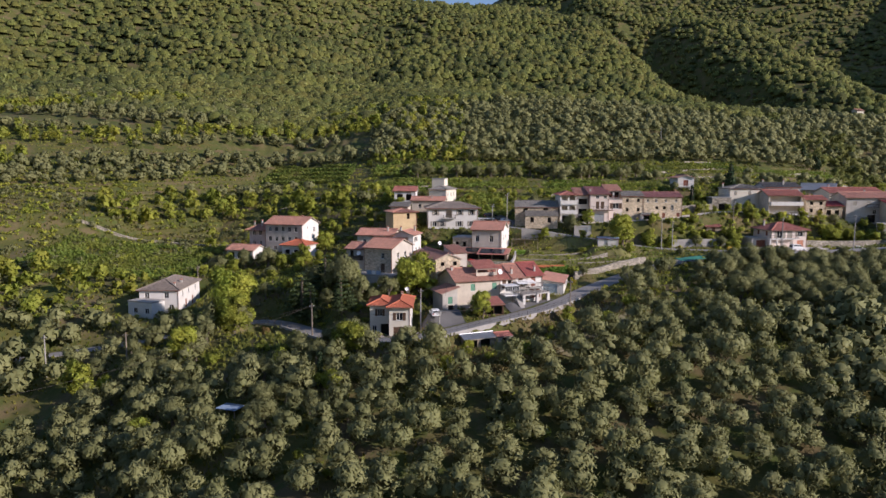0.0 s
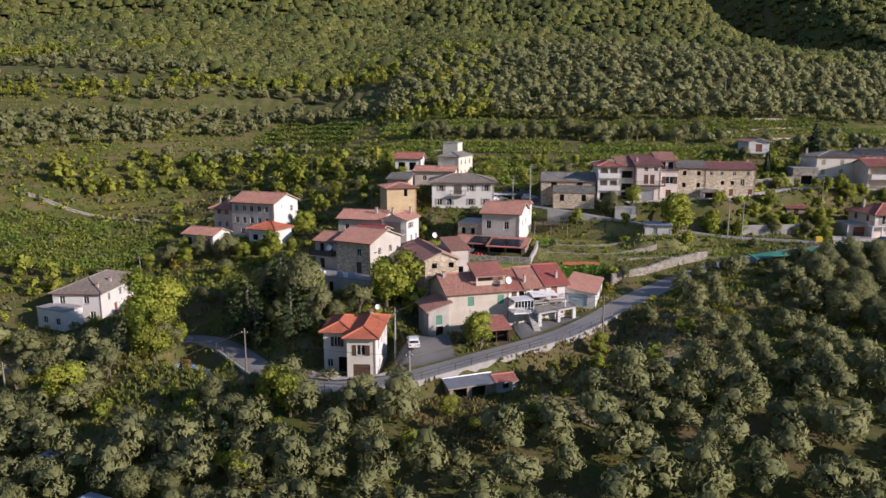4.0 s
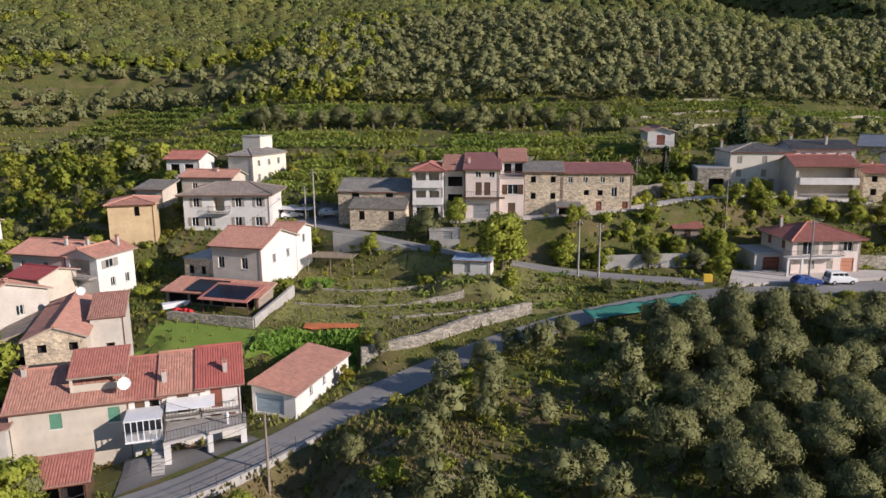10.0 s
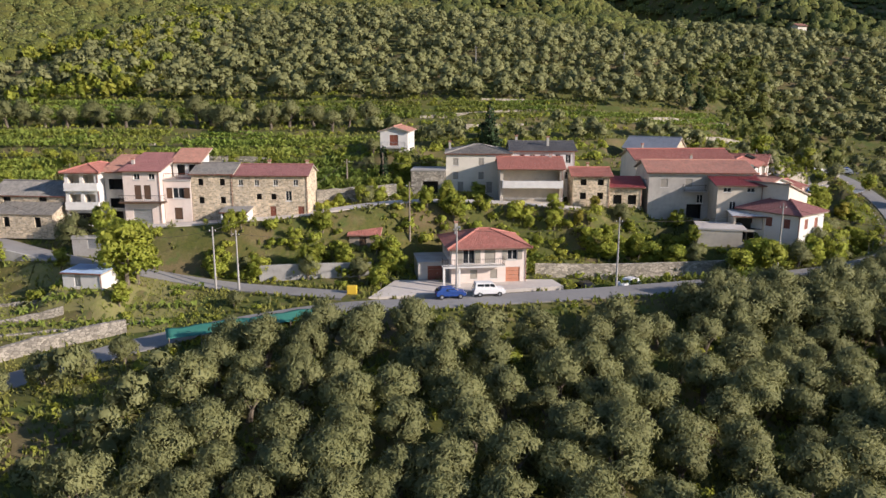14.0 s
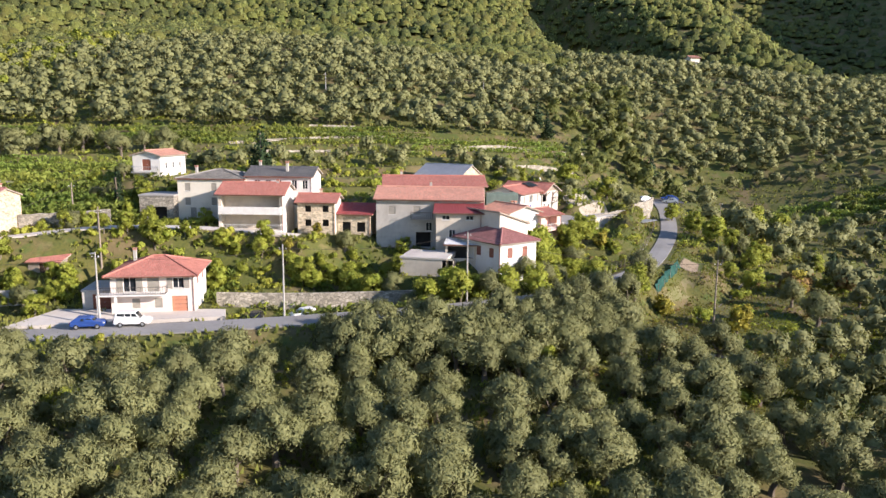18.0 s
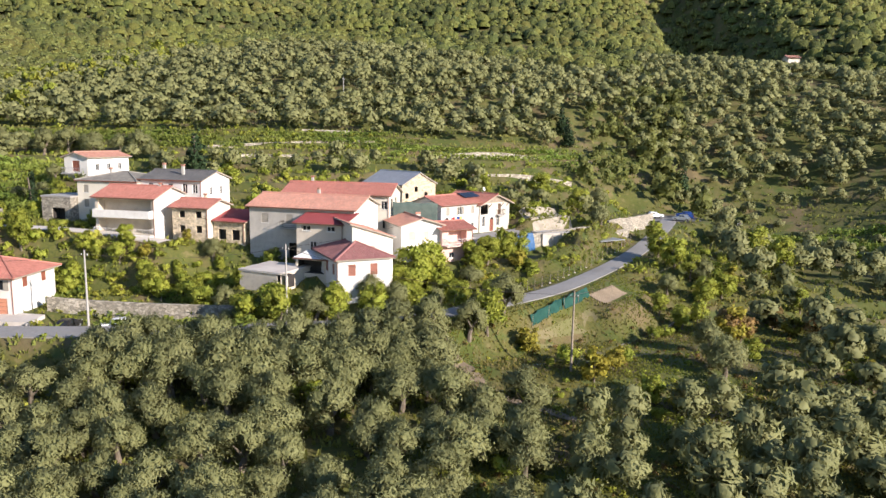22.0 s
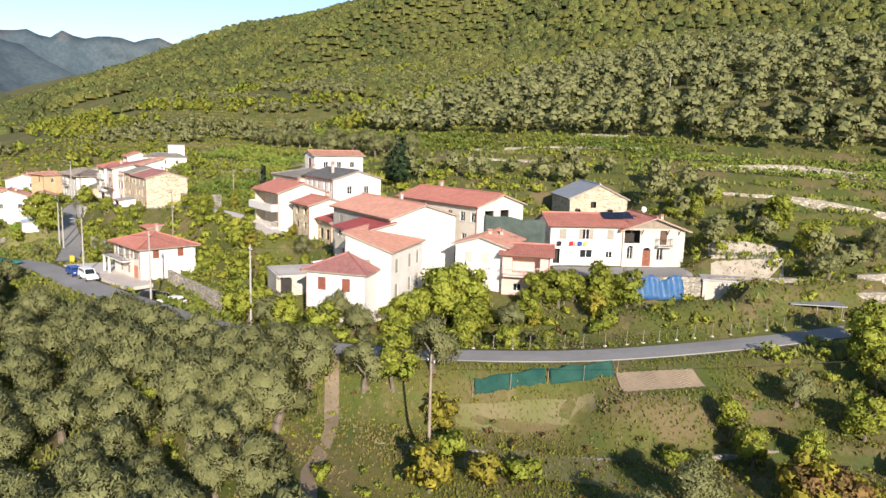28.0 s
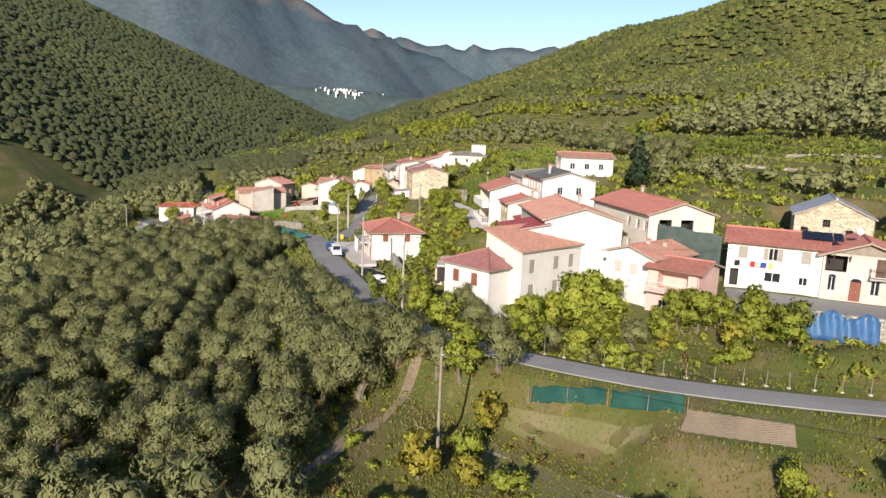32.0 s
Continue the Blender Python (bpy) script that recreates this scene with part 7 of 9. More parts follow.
low_shrubs("low_shrubs", -60, 158, 128, 240, 3600, "low leafy shrubs and weeds between the houses", LEAF_GREEN, 31)
low_shrubs("low_shrubs", -60, 158, 128, 240, 1600, "dull grey-green low shrubs between the houses", LEAF_OLIVE, 32)
low_shrubs("low_shrubs", 150, 215, 172, 262, 1500, "low leafy weeds on the garden terraces", LEAF_GREEN, 33, 0.25, 0.7)
low_shrubs("dry_weeds", 150, 215, 172, 262, 900, "dry brown weeds on the garden terraces", LEAF_RUST, 34, 0.3, 0.7)
low_shrubs("low_shrubs", -170, -60, 150, 240, 1500, "low shrubs scattered over the western terraces", LEAF_GREEN, 36, 0.6, 1.7)
low_shrubs("low_shrubs", -170, -60, 150, 240, 900, "dull grey-green shrubs on the western terraces", LEAF_OLIVE, 38, 0.8, 2.2)
low_shrubs("low_shrubs", -150, 200, 235, 300, 2600, "low shrubs along the upper terraces", LEAF_GREEN, 35, 0.6, 1.6)

# single trees and bushes about the village
for kind, x, y, s in (("tall", -44.6, 147.0, 0.95), ("tall", -43.0, 143.0, 0.72), ("cedar", -30.5, 150.5, 1.05), ("cedar", -27.5, 146.5, 0.85), ("olive", -21.5, 151.5, 1.9), ("olive", -29, 158, 1.2), ("broad", -20, 153, 1.0),
                      ("broad", -7.5, 152.5, 1.35), ("broad", -6.2, 155.5, 1.5), ("broad", -2.8, 153.5, 0.9), ("olive", -12, 150.5, 1.0), ("broad", 8.0, 140.2, 0.95), ("olive", 7.4, 141.5, 0.9), ("broad", -14.8, 120.5, 1.0), ("olive", -35, 119, 0.9), ("olive", -30, 116, 0.9), ("bush", -33, 127, 1.0), ("bush", -29, 124, 1.2), ("rust", -34.5, 135.6, 0.55),
                      ("broad", -48, 128, 1.3), ("olive", -55, 126, 1.2), ("broad", -64, 122, 1.2), ("olive", -52, 186, 1.0), ("olive", -46, 184.5, 1.1), ("broad", -36, 184, 0.9), ("olive", -58, 183, 1.0), ("bush", -40, 186.5, 1.5), ("olive", -70, 172, 1.1), ("broad", -33, 199, 1.0),
                      ("cypress", -20, 112.5, 0.8), ("bush", -18, 111.5, 1.4), ("broad", 25.6, 142.6, 0.6), ("broad", 28.2, 196.0, 0.55), ("broad", 48.4, 190.8, 1.45), ("broad", 49.4, 191.8, 1.2), ("olive", 36.5, 201.5, 1.1), ("broad", 41, 201, 0.75),
                      ("cypress", 79.2, 226.5, 1.05), ("broad", 82.5, 229, 1.0), ("conifer", 99, 246, 1.25), ("broad", 125.8, 208.4, 0.6), ("broad", 128, 207, 0.5), ("broad", 136.6, 199.8, 0.85), ("broad", 139.2, 202.4, 0.9), ("olive", 146.4, 206.6, 0.75), ("olive", 141.0, 200.8, 0.85),
                      ("broad", 149.2, 219.6, 1.25), ("broad", 151.0, 221.6, 1.35), ("broad", 147.8, 217.2, 0.9), ("broad", 158.6, 229.4, 0.8), ("broad", 160.8, 234.4, 0.95), ("broad", 157.2, 226.0, 0.7), ("olive", 153, 215, 0.8), ("broad", 155.6, 217.6, 0.8),
                      ("broad", 162.2, 203.8, 0.95), ("olive", 163.6, 207.2, 1.05), ("olive", 160.2, 201.8, 0.95), ("yellow", 175.2, 198.6, 0.95), ("yellow", 177.4, 202.2, 0.7), ("rust", 193.2, 220.2, 1.0), ("yellow", 196, 223, 0.8), ("rust", 202, 231, 0.9), ("olive", 190.2, 205.6, 1.1),
                      ("yellow", 167.2, 205.6, 0.75), ("bush", 172.0, 203.2, 1.2), ("bush", 178.6, 205.0, 1.3), ("broad", 184.6, 224.0, 0.6), ("olive", 186.4, 231.6, 0.7), ("broad", 188.4, 241.4, 0.9), ("broad", 186.2, 246.6, 0.8), ("olive", 192.4, 238.6, 0.9), ("olive", 189.5, 212, 0.9),
                      ("broad", 181.2, 196.4, 0.6), ("yellow", 184.0, 195.2, 0.7), ("broad", 187, 262, 0.7), ("broad", 172, 262, 0.9), ("broad", 164, 268, 1.0), ("olive", 176, 272, 0.9), ("broad", 205, 262, 1.3), ("broad", 209, 256, 1.1), ("conifer", 212, 240, 0.7)):
    plant(kind, x, y, s)
# thick hedgerow of small trees on the banks below the old houses
for x in np.arange(60, 137, 2.5):
    for row in (0, 1, 2):
        y = (201.5 if x < 76 else 207.0 + 0.06 * (x - 76)) + row * 2.7 + tree_rng.uniform(-0.9, 0.9)
        if clear_of(np.array([x]), np.array([y]), 1.2, 1.4)[0] and tree_rng.uniform() < 0.6:
            plant("broad" if tree_rng.uniform() < 0.5 else "bush", float(x + tree_rng.uniform(-0.8, 0.8)), float(y), float(tree_rng.uniform(0.38, 0.66)))
for x, y, s in ((132, 199.8, 0.8), (135, 201.5, 0.9), (130, 200.5, 0.7), (143.5, 201.5, 0.8), (147.5, 203.8, 0.8), (149.5, 207.4, 0.75), (151.5, 210.5, 0.8), (150, 213.2, 0.9), (124, 203.6, 0.8), (121, 206.0, 0.8), (127, 203.4, 0.7)):
    plant("broad" if s > 0.75 else "olive", x, y, s)
# gardens filled with bushes, fruit trees and small olives
cx, cy = jittered(-60, 168, 136, 236, 3.7, 0.48, 21)
ok = clear_of(cx, cy, 1.2, 1.3) & (cy > np.where(cx > -12, road_y(cx) + 3.5, 143))
belt = ((cx > 58) & (cx < 136) & (cy > 198) & (cy < 215)) | ((cx > 144) & (cy > 212) & (cy < 242)) | ((cx < -4) & (cy < 160)) | ((cx < -19) & (cy < 190)) | ((cx < 0) & (cy > 205))
open_ = ((cx > 18) & (cx < 62) & (cy > 172) & (cy < 196)) | ((cx > 98) & (cx < 128) & (cy > 195) & (cy < 207.5)) | ((cx > 3) & (cx < 30) & (cy > 165) & (cy < 176)) | ((cx > 3) & (cx < 24) & (cy < 149))
lot = np.random.default_rng(22).uniform(size=len(cx))
ok &= lot < np.where(open_, np.where((cx < 33) & (cy < 177), 0.0, 0.10), np.where(belt, 0.72, 0.36))
for x, y, q in zip(cx[ok], cy[ok], np.random.default_rng(23).uniform(size=int(ok.sum()))):
    thick = (58 < x < 136 and 198 < y < 215) or (x < -19 and y < 190) or (x > 144 and y > 212)
    kind = "bush" if q < (0.3 if thick else 0.5) else "broad" if q < 0.78 else "olive" if q < 0.95 else "yellow"
    size = float(tree_rng.uniform(0.55, 1.15) * (1.0 if kind == "bush" else 0.62) * (1.05 if thick else 1.0))
    if x > -43 or y > 180 or q < 0.16:   # open yard round the lone house
        plant(kind, float(x), float(y), size)
cx, cy = jittered(148, 212, 184, 276, 4.6, 0.48, 25)
ok = clear_of(cx, cy, 1.5, 1.5)
bank = (cy > 207 + 1.0 * (cx - 148)) & (cx < 176)
garden = (cx > 158) & (cx < 200) & (cy < 212 + 1.0 * (cx - 158))
lot = np.random.default_rng(26).uniform(size=len(cx))
ok &= lot < np.where((cx > 157) & (cy > 240), 0.12, np.where(bank, 0.55, np.where(garden, 0.10, np.where((cx > 176) & (cx < 204) & (cy < 250), 0.12, 0.5))))
ok &= ~((cx > 160) & (cx < 172) & (cy > 236) & (cy < 250)) & ~((cx > 166) & (cx < 182) & (cy > 205) & (cy < 232) & garden)
for x, y, q in zip(cx[ok], cy[ok], np.random.default_rng(27).uniform(size=int(ok.sum()))):
    plant("bush" if q < 0.62 else "broad" if q < 0.88 else "olive", float(x), float(y), float(tree_rng.uniform(0.45, 0.9)) * (1.15 if y > 207 + x - 148 and x < 166 and q < 0.62 else 0.85))

# deep green growth in the hollow below the bend
cx, cy = jittered(-62, -12, 92, 152, 5.2, 0.45, 44)
ok = clear_of(cx, cy, 1.6, 2.0) & ~((cx > -45) & (cx < -27) & (cy > 117) & (cy < 144)) & (np.random.default_rng(45).uniform(size=len(cx)) < 0.62)
for x, y, q in zip(cx[ok], cy[ok], np.random.default_rng(46).uniform(size=int(ok.sum()))):
    plant("olive" if q < 0.82 else "broad" if q < 0.9 else "bush", float(x), float(y), float(tree_rng.uniform(0.6, 0.95)))

# tangled growth between the lower garden and the grove
cx, cy = jittered(158, 214, 172, 214, 4.0, 0.48, 71)
ok = clear_of(cx, cy, 2.0, 1.5) & (np.abs(cy - np.interp(cx, [152, 161, 165.7, 174], [202.8, 197.8, 193.3, 189])) > 2.0) & (cy < np.where(cx < 172, 198, 191 + 0.62 * (cx - 172))) & (cy > np.where(cx < 172, 186, 183 + 0.5 * (cx - 172))) & (np.random.default_rng(72).uniform(size=len(cx)) < 0.72)
for x, y, q in zip(cx[ok], cy[ok], np.random.default_rng(73).uniform(size=int(ok.sum()))):
    plant("bush" if q < 0.72 else "broad" if q < 0.8 else "olive" if q < 0.92 else "yellow", float(x), float(y), float(tree_rng.uniform(0.4, 0.85)) * (1.0 if q < 0.72 else 0.6))
# fruit trees on the terraces beyond the bed
for kind, x, y, s in (("broad", 187.6, 222.6, 0.62), ("broad", 190.4, 226.4, 0.6), ("yellow", 193.6, 219.6, 1.15), ("rust", 195.2, 221.4, 1.1), ("broad", 192.2, 232.4, 0.8), ("broad", 195.4, 236.4, 0.85), ("yellow", 197.2, 240.2, 0.8), ("broad", 190.6, 238.0, 0.7),
                      ("rust", 206.4, 226.6, 1.0), ("yellow", 203.6, 227.8, 0.7), ("bush", 183.4, 217.8, 0.9), ("bush", 185.0, 219.2, 0.8)):
    plant(kind, x, y, s)
dx, dy = jittered(186, 204, 302, 372, 5.0, 0.45, 74)
ok = clear_of(dx, dy, 3, 3) & (np.abs(dx - 195 - 4 * np.sin(dy / 9)) < 6)
woods("gully_trees", scrub, np.stack([dx, dy, terraced(dx, dy)], 1)[ok], tree_rng.uniform(0.9, 1.5, int(ok.sum())), LEAF_FOREST_DARK, "dark shaded trees in the gully above the car park", "woods")

thick_bush = far_mesh("bush", "bush", 2.0, 300, 0.32, (341, 342, 343), 0.4)
# continuous yellow-green thicket on the banks under the old houses
for x0, x1, y0, y1, gap, often, lo, hi in ((58, 137, 198, 215, 2.2, 0.92, 0.5, 1.0), (33, 62, 177, 196, 4.6, 0.3, 0.25, 0.5), (144, 165, 207, 236, 2.4, 0.7, 0.4, 0.85), (20, 36, 184, 192, 4.2, 0.4, 0.35, 0.6), (88, 148, 236, 262, 4.2, 0.45, 0.6, 1.2)):
    cx, cy = jittered(x0, x1, y0, y1, gap, 0.48, int(x0))
    ok = clear_of(cx, cy, 1.0, 1.0) & (np.random.default_rng(int(x0) + 1).uniform(size=len(cx)) < often)
    ok &= ~((cx > 137) & (cy > 207 + 1.25 * (cx - 148) + 12)) & ~((cx > 84) & (cx < 108) & (cy < 206)) & ~((cx > 108) & (cx < 130) & (cy < 207.5))
    cx, cy = cx[ok], cy[ok]
    if x0 in (58, 144):
        for x, y in zip(cx[::3], cy[::3]):
            plant("bush" if tree_rng.uniform() < 0.6 else "broad", float(x), float(y), float(tree_rng.uniform(lo, hi)) * 0.9)
        cx, cy = np.delete(cx, np.s_[::3]), np.delete(cy, np.s_[::3])
    woods("thicket", thick_bush, np.stack([cx, cy, height(cx, cy)], 1), tree_rng.uniform(lo, hi, len(cx)) * 0.9, LEAF_GREEN, "dense thicket of yellow-green shrubs on the banks", "thicket")
# dark firs in the gully above the car park
for x, y, s in ((168, 322, 1.0), (166, 330, 1.1), (199, 317, 1.0)):
    plant("conifer", x, y, s)
# tall trees that shade the bend
for kind, x, y, s in (("broad", -17.5, 122.0, 0.95), ("olive", -14.0, 121.0, 1.1), ("cedar", -20.5, 142.5, 0.8), ("olive", -17.5, 146.5, 1.2), ("cedar", -26, 156, 0.9)):
    plant(kind, x, y, s)
# weedy slope below the road wall
cx, cy = jittered(-4, 44, 112, 156, 3.4, 0.48, 91)
ok = clear_of(cx, cy, 1.4, 1.2) & (cy < road_y(cx) - 3.4) & (cy > road_y(cx) - 22) & (np.random.default_rng(92).uniform(size=len(cx)) < 0.15)
for x, y, q in zip(cx[ok], cy[ok], np.random.default_rng(93).uniform(size=int(ok.sum()))):
    plant("bush" if q < 0.72 else "olive" if q < 0.9 else "broad", float(x), float(y), float(tree_rng.uniform(0.4, 0.8)))
low_shrubs("dry_weeds", -4, 44, 112, 150, 1300, "dry brown weeds on the slope below the road", LEAF_RUST, 94, 0.3, 0.7)
tufts("dry_grass", 0, 46, 112, 156, 16000, 0.34, "dry straw-coloured grass on the slope below the road", STRAW, seed=9, mask=lambda x, y: (y < road_y(x) - 3) & (y > road_y(x) - 24))
tufts("dry_grass", 156, 206, 186, 236, 9000, 0.22, "dry straw-coloured grass in patches of the meadow", STRAW, seed=12, mask=lambda x, y: noise2(x, y, 5, 0.4) > 0.1)
low_shrubs("low_shrubs", 56, 138, 196, 216, 1500, "low yellow-green weeds on the banks", LEAF_GREEN, 37, 0.35, 0.9)
# shrubs before the yard wall
for s in list(np.arange(-5, 8.2, 1.3)) + [16.8]:
    off = 1.9 + tree_rng.uniform(0, 1.5)
    plant("bush" if tree_rng.uniform() < 0.75 else "broad", 155.8 + 0.52 * float(s) + 0.855 * off, 232.0 + 0.855 * float(s) - 0.52 * off, float(tree_rng.uniform(0.55, 0.95)))

# ---- distance ----
def far_range(name, pts, material, label, deep=700, seed=0, rough=1.0):
    """A long mountain crest with folded flanks, far off."""
    crest = road_points(pts, 60.0)
    n, k = len(crest), 14
    d = np.gradient(crest[:, :2], axis=0)
    d /= np.linalg.norm(d, axis=1)[:, None]
    nr = np.stack([-d[:, 1], d[:, 0]], 1)
    rng = np.random.default_rng(seed)
    v = []
    for i in range(n):
        wob = rough * (14 * math.sin(i * 1.7 + seed) + 9 * math.sin(i * 3.9) + rng.normal(0, 4))
        for j in range(-k, k + 1):
            t = abs(j) / k
            fold = 40 * math.sin(i * 0.55 + 2.2 * t + seed) * t * (1 - t) * 4
            z = crest[i, 2] * (1 - t) ** 1.15 + wob * (1 - t) + fold + (1 - t) * 0 - 120 * t
            v.append((crest[i, 0] + nr[i, 0] * j / k * deep, crest[i, 1] + nr[i, 1] * j / k * deep, z))
    m = 2 * k + 1
    i = np.arange(m - 1)[None, :] + np.arange(n - 1)[:, None] * m
    f = np.stack([i, i + 1, i + 1 + m, i + m], -1).reshape(-1, 4)
    return tagged(part(name, mesh_np(name, v, f, True), material), label, "mountain", kind="structure")


far_range("backdrop_high_mountain", [(-2300, -2300, 900), (-2700, -1200, 900), (-3000, -450, 740), (-3300, 150, 500), (-3600, 700, 370)], FAR_HAZE_BLUE, "mountain with a bare summit, tinted blue-grey for haze", 1100, 3)
far_range("backdrop_far_ridge", [(-3900, -900, 640), (-4100, 100, 600), (-4200, 700, 520), (-4200, 1500, 540), (-4000, 2600, 500)], FAR_HAZE_BLUE, "far mountain ridge under the sky, tinted blue for haze", 500, 5)
far_range("backdrop_foothill", [(-2200, -700, 260), (-2290, -250, 175), (-2250, 60, 150), (-2230, 300, 138), (-2250, 620, 110), (-2300, 1000, 60)], FAR_HAZE_GREEN, "wooded foothill under the far village, tinted for haze", 700, 8, 0.25)


# ---- walls, fences and small works ----
def wall_line(name, pts, tall, thick, material, label, category="wall", kind="structure", flush=True):
    """A wall along points (x, y, z of its top) with a slightly uneven crest."""
    p = road_points(pts, 1.2)
    rng = np.random.default_rng(int(abs(pts[0][0]) * 10))
    d = np.gradient(p[:, :2], axis=0)
    d /= np.linalg.norm(d, axis=1)[:, None]
    nr = np.stack([-d[:, 1], d[:, 0]], 1) * thick / 2
    g = Geo()
    top = p[:, 2] + rng.normal(0, 0.06, len(p)) * (material is DRYSTONE)
    for i in range(len(p) - 1):
        a, b = i, i + 1
        q = [(p[a, 0] - nr[a, 0], p[a, 1] - nr[a, 1]), (p[b, 0] - nr[b, 0], p[b, 1] - nr[b, 1]), (p[b, 0] + nr[b, 0], p[b, 1] + nr[b, 1]), (p[a, 0] + nr[a, 0], p[a, 1] + nr[a, 1])]
        zz = (top[a], top[b], top[b], top[a])
        g.hexa([(x, y, z - tall) for (x, y), z in zip(q, zz)], [(x, y, z) for (x, y), z in zip(q, zz)])
    return tagged(part(name, g, material), label, category, kind=kind)


def beside(name, x0, x1, off, up=0.0):
    """Points beside a road between two x, off metres to its left, with heights."""
    p = ROADS[name][0]
    d = np.gradient(p[:, :2], axis=0)
    d /= np.linalg.norm(d, axis=1)[:, None]
    return [(a[0] - q[1] * off, a[1] + q[0] * off, a[2] + up) for a, q in zip(p, d) if x0 < a[0] < x1][::2]


wall_line("parapet_wall", beside("road", -16, 29, -2.3, 0.25), 4.2, 0.4, CONCRETE, "pale concrete retaining wall along the road")
wall_line("bend_wall", beside("road", -45, -17, -2.3, 0.15), 2.0, 0.4, CONCRETE, "low concrete kerb wall round the bend")
wall_line("road_wall", [(31.5, 168.6, 16.0), (37, 171.2, 16.6), (44, 176.2, 17.6), (52, 181.4, 18.2)], 3.0, 0.6, DRYSTONE, "rough dry-stone wall above the road")
wall_line("garden_wall", [(4.6, 176.6, 17.7), (10.5, 175.4, 17.7), (16.9, 174.1, 17.7)], 3.2, 0.5, DRYSTONE, "pale dry-stone wall below the canopy garden")
for line in ([(20, 182.0), (27, 181.4), (35, 182.6), (43, 184.6)], [(21, 187.6), (29, 187.0), (38, 188.4)], [(34, 177.6), (44, 180.4), (54, 184.0)]):
    wall_line("garden_step", [(x, y, ground_at(x, y + 0.8) + 0.2) for x, y in line], 1.2, 0.35, DRYSTONE, "low overgrown dry-stone step of a garden terrace")
wall_line("garden_wall", [(16.9, 174.1, 17.8), (18.2, 179.5, 18.6), (19.0, 185, 19.2)], 3.2, 0.4, CONCRETE, "pale wall climbing beside the garden")
wall_line("villa_wall", [(103, 200.6, 20.6), (112, 201.2, 20.4), (122, 201.8, 20.5), (133, 202.0, 20.9)], 3.5, 0.5, DRYSTONE_PALE, "grey dry-stone wall behind the parked cars")
wall_line("lane_wall", [(69.5, 213.2, 29.6), (75, 214.8, 29.8), (82, 216.6, 30.2)], 3.0, 0.5, DRYSTONE, "pale stone wall above the upper lane")
wall_line("bank_wall", [(64, 197.2, 21.0), (70, 197.6, 21.2), (79.5, 198.6, 21.2)], 2.6, 0.4, CONCRETE, "smooth pale concrete wall beside the lane")
wall_line("lane_wall", [(22, 198.2, 24.2), (29, 196.6, 23.4), (35.5, 195.6, 22.2)], 3.0, 0.4, CONCRETE, "grey retaining wall under the village lane")
wall_line("yard_wall", [(156.0, 231.9, 25.95), (160.9, 240.0, 25.95), (165.9, 248.1, 26.0), (171, 253.6, 26.3), (178, 259, 26.6)], 3.4, 0.5, DRYSTONE, "rough stone wall of the eastern yard")
wall_line("yard_wall", [(174.5, 255.4, 25.4), (178, 258, 25.4), (182, 262.5, 25.6)], 3.0, 0.5, DRYSTONE, "low ruined stone wall in the bank")
wall_line("yard_wall", [(178, 262, 27.2), (184, 270, 27.4), (188, 280, 27.2)], 3.0, 0.5, DRYSTONE, "pale stone wall beside the car park")
for line in ([(166.5, 199.4), (174, 207.6), (181.6, 217), (188, 226)],):
    wall_line("garden_edge", [(x, y, ground_at(x, y) + 0.02) for x, y in line], 1.0, 0.3, DRYSTONE, "low tumbled stone edge of a garden terrace")
for x0, x1, y, dy in ((-58, -20, 247, 3), (-12, 30, 249, 2), (-110, -62, 216, 3), (30, 62, 236, 2), ):
    zs = [(x, y + dy * math.sin((x - x0) / (x1 - x0) * 3.0), ground_at(x, y + dy * math.sin((x - x0) / (x1 - x0) * 3.0) + 0.8) + 0.45) for x in np.linspace(x0, x1, 9)]
    wall_line("terrace_wall", zs, 1.9, 0.5, DRYSTONE_PALE, "long pale dry-stone terrace wall on the slope")


for line in ([(84, 277.5), (105, 286), (121, 295.5)], [(136, 289.5), (150, 299), (163, 308), (179, 320)], [(95, 267), (101, 270), (109, 273.5)], [(145, 274.5), (152, 278.5), (160, 284), (170, 291)], [(100, 297), (112, 300)], [(28, 286), (40, 283.5)]):
    wall_line("terrace_wall", [(x, y, ground_at(x, y + 0.8) + 0.5) for x, y in line], 1.9, 0.5, DRYSTONE_PALE, "long pale dry-stone terrace wall on the slope")


def fence(label, pts, h, material, posts=2.0, rails=(0.5, 0.95), r=0.035, name="fence"):
    """A post-and-rail fence; pts: x, y, z of the ground."""
    p = road_points(pts, 0.5)
    f = thing(name, pose(*p[0]), label, "fence")
    o = Vector(p[0])
    acc, last = posts, Vector(p[0])
    tops = []
    for q in p:
        q = Vector(q)
        acc += (q - last).length
        last = q
        if acc >= posts:
            acc = 0.0
            g = Geo()
            a = q - o
            g.tube(a - Vector((0, 0, 0.3)), a + Vector((0, 0, h)), r, r * 0.9, 6)
            part("post", g, material, f)
            tops.append(a)
    for k in rails:
        g = Geo()
        for a, b in zip(tops[:-1], tops[1:]):
            g.tube(a + Vector((0, 0, h * k)), b + Vector((0, 0, h * k)), r * 0.6, r * 0.6, 5)
        part("rail", g, material, f)
    return f


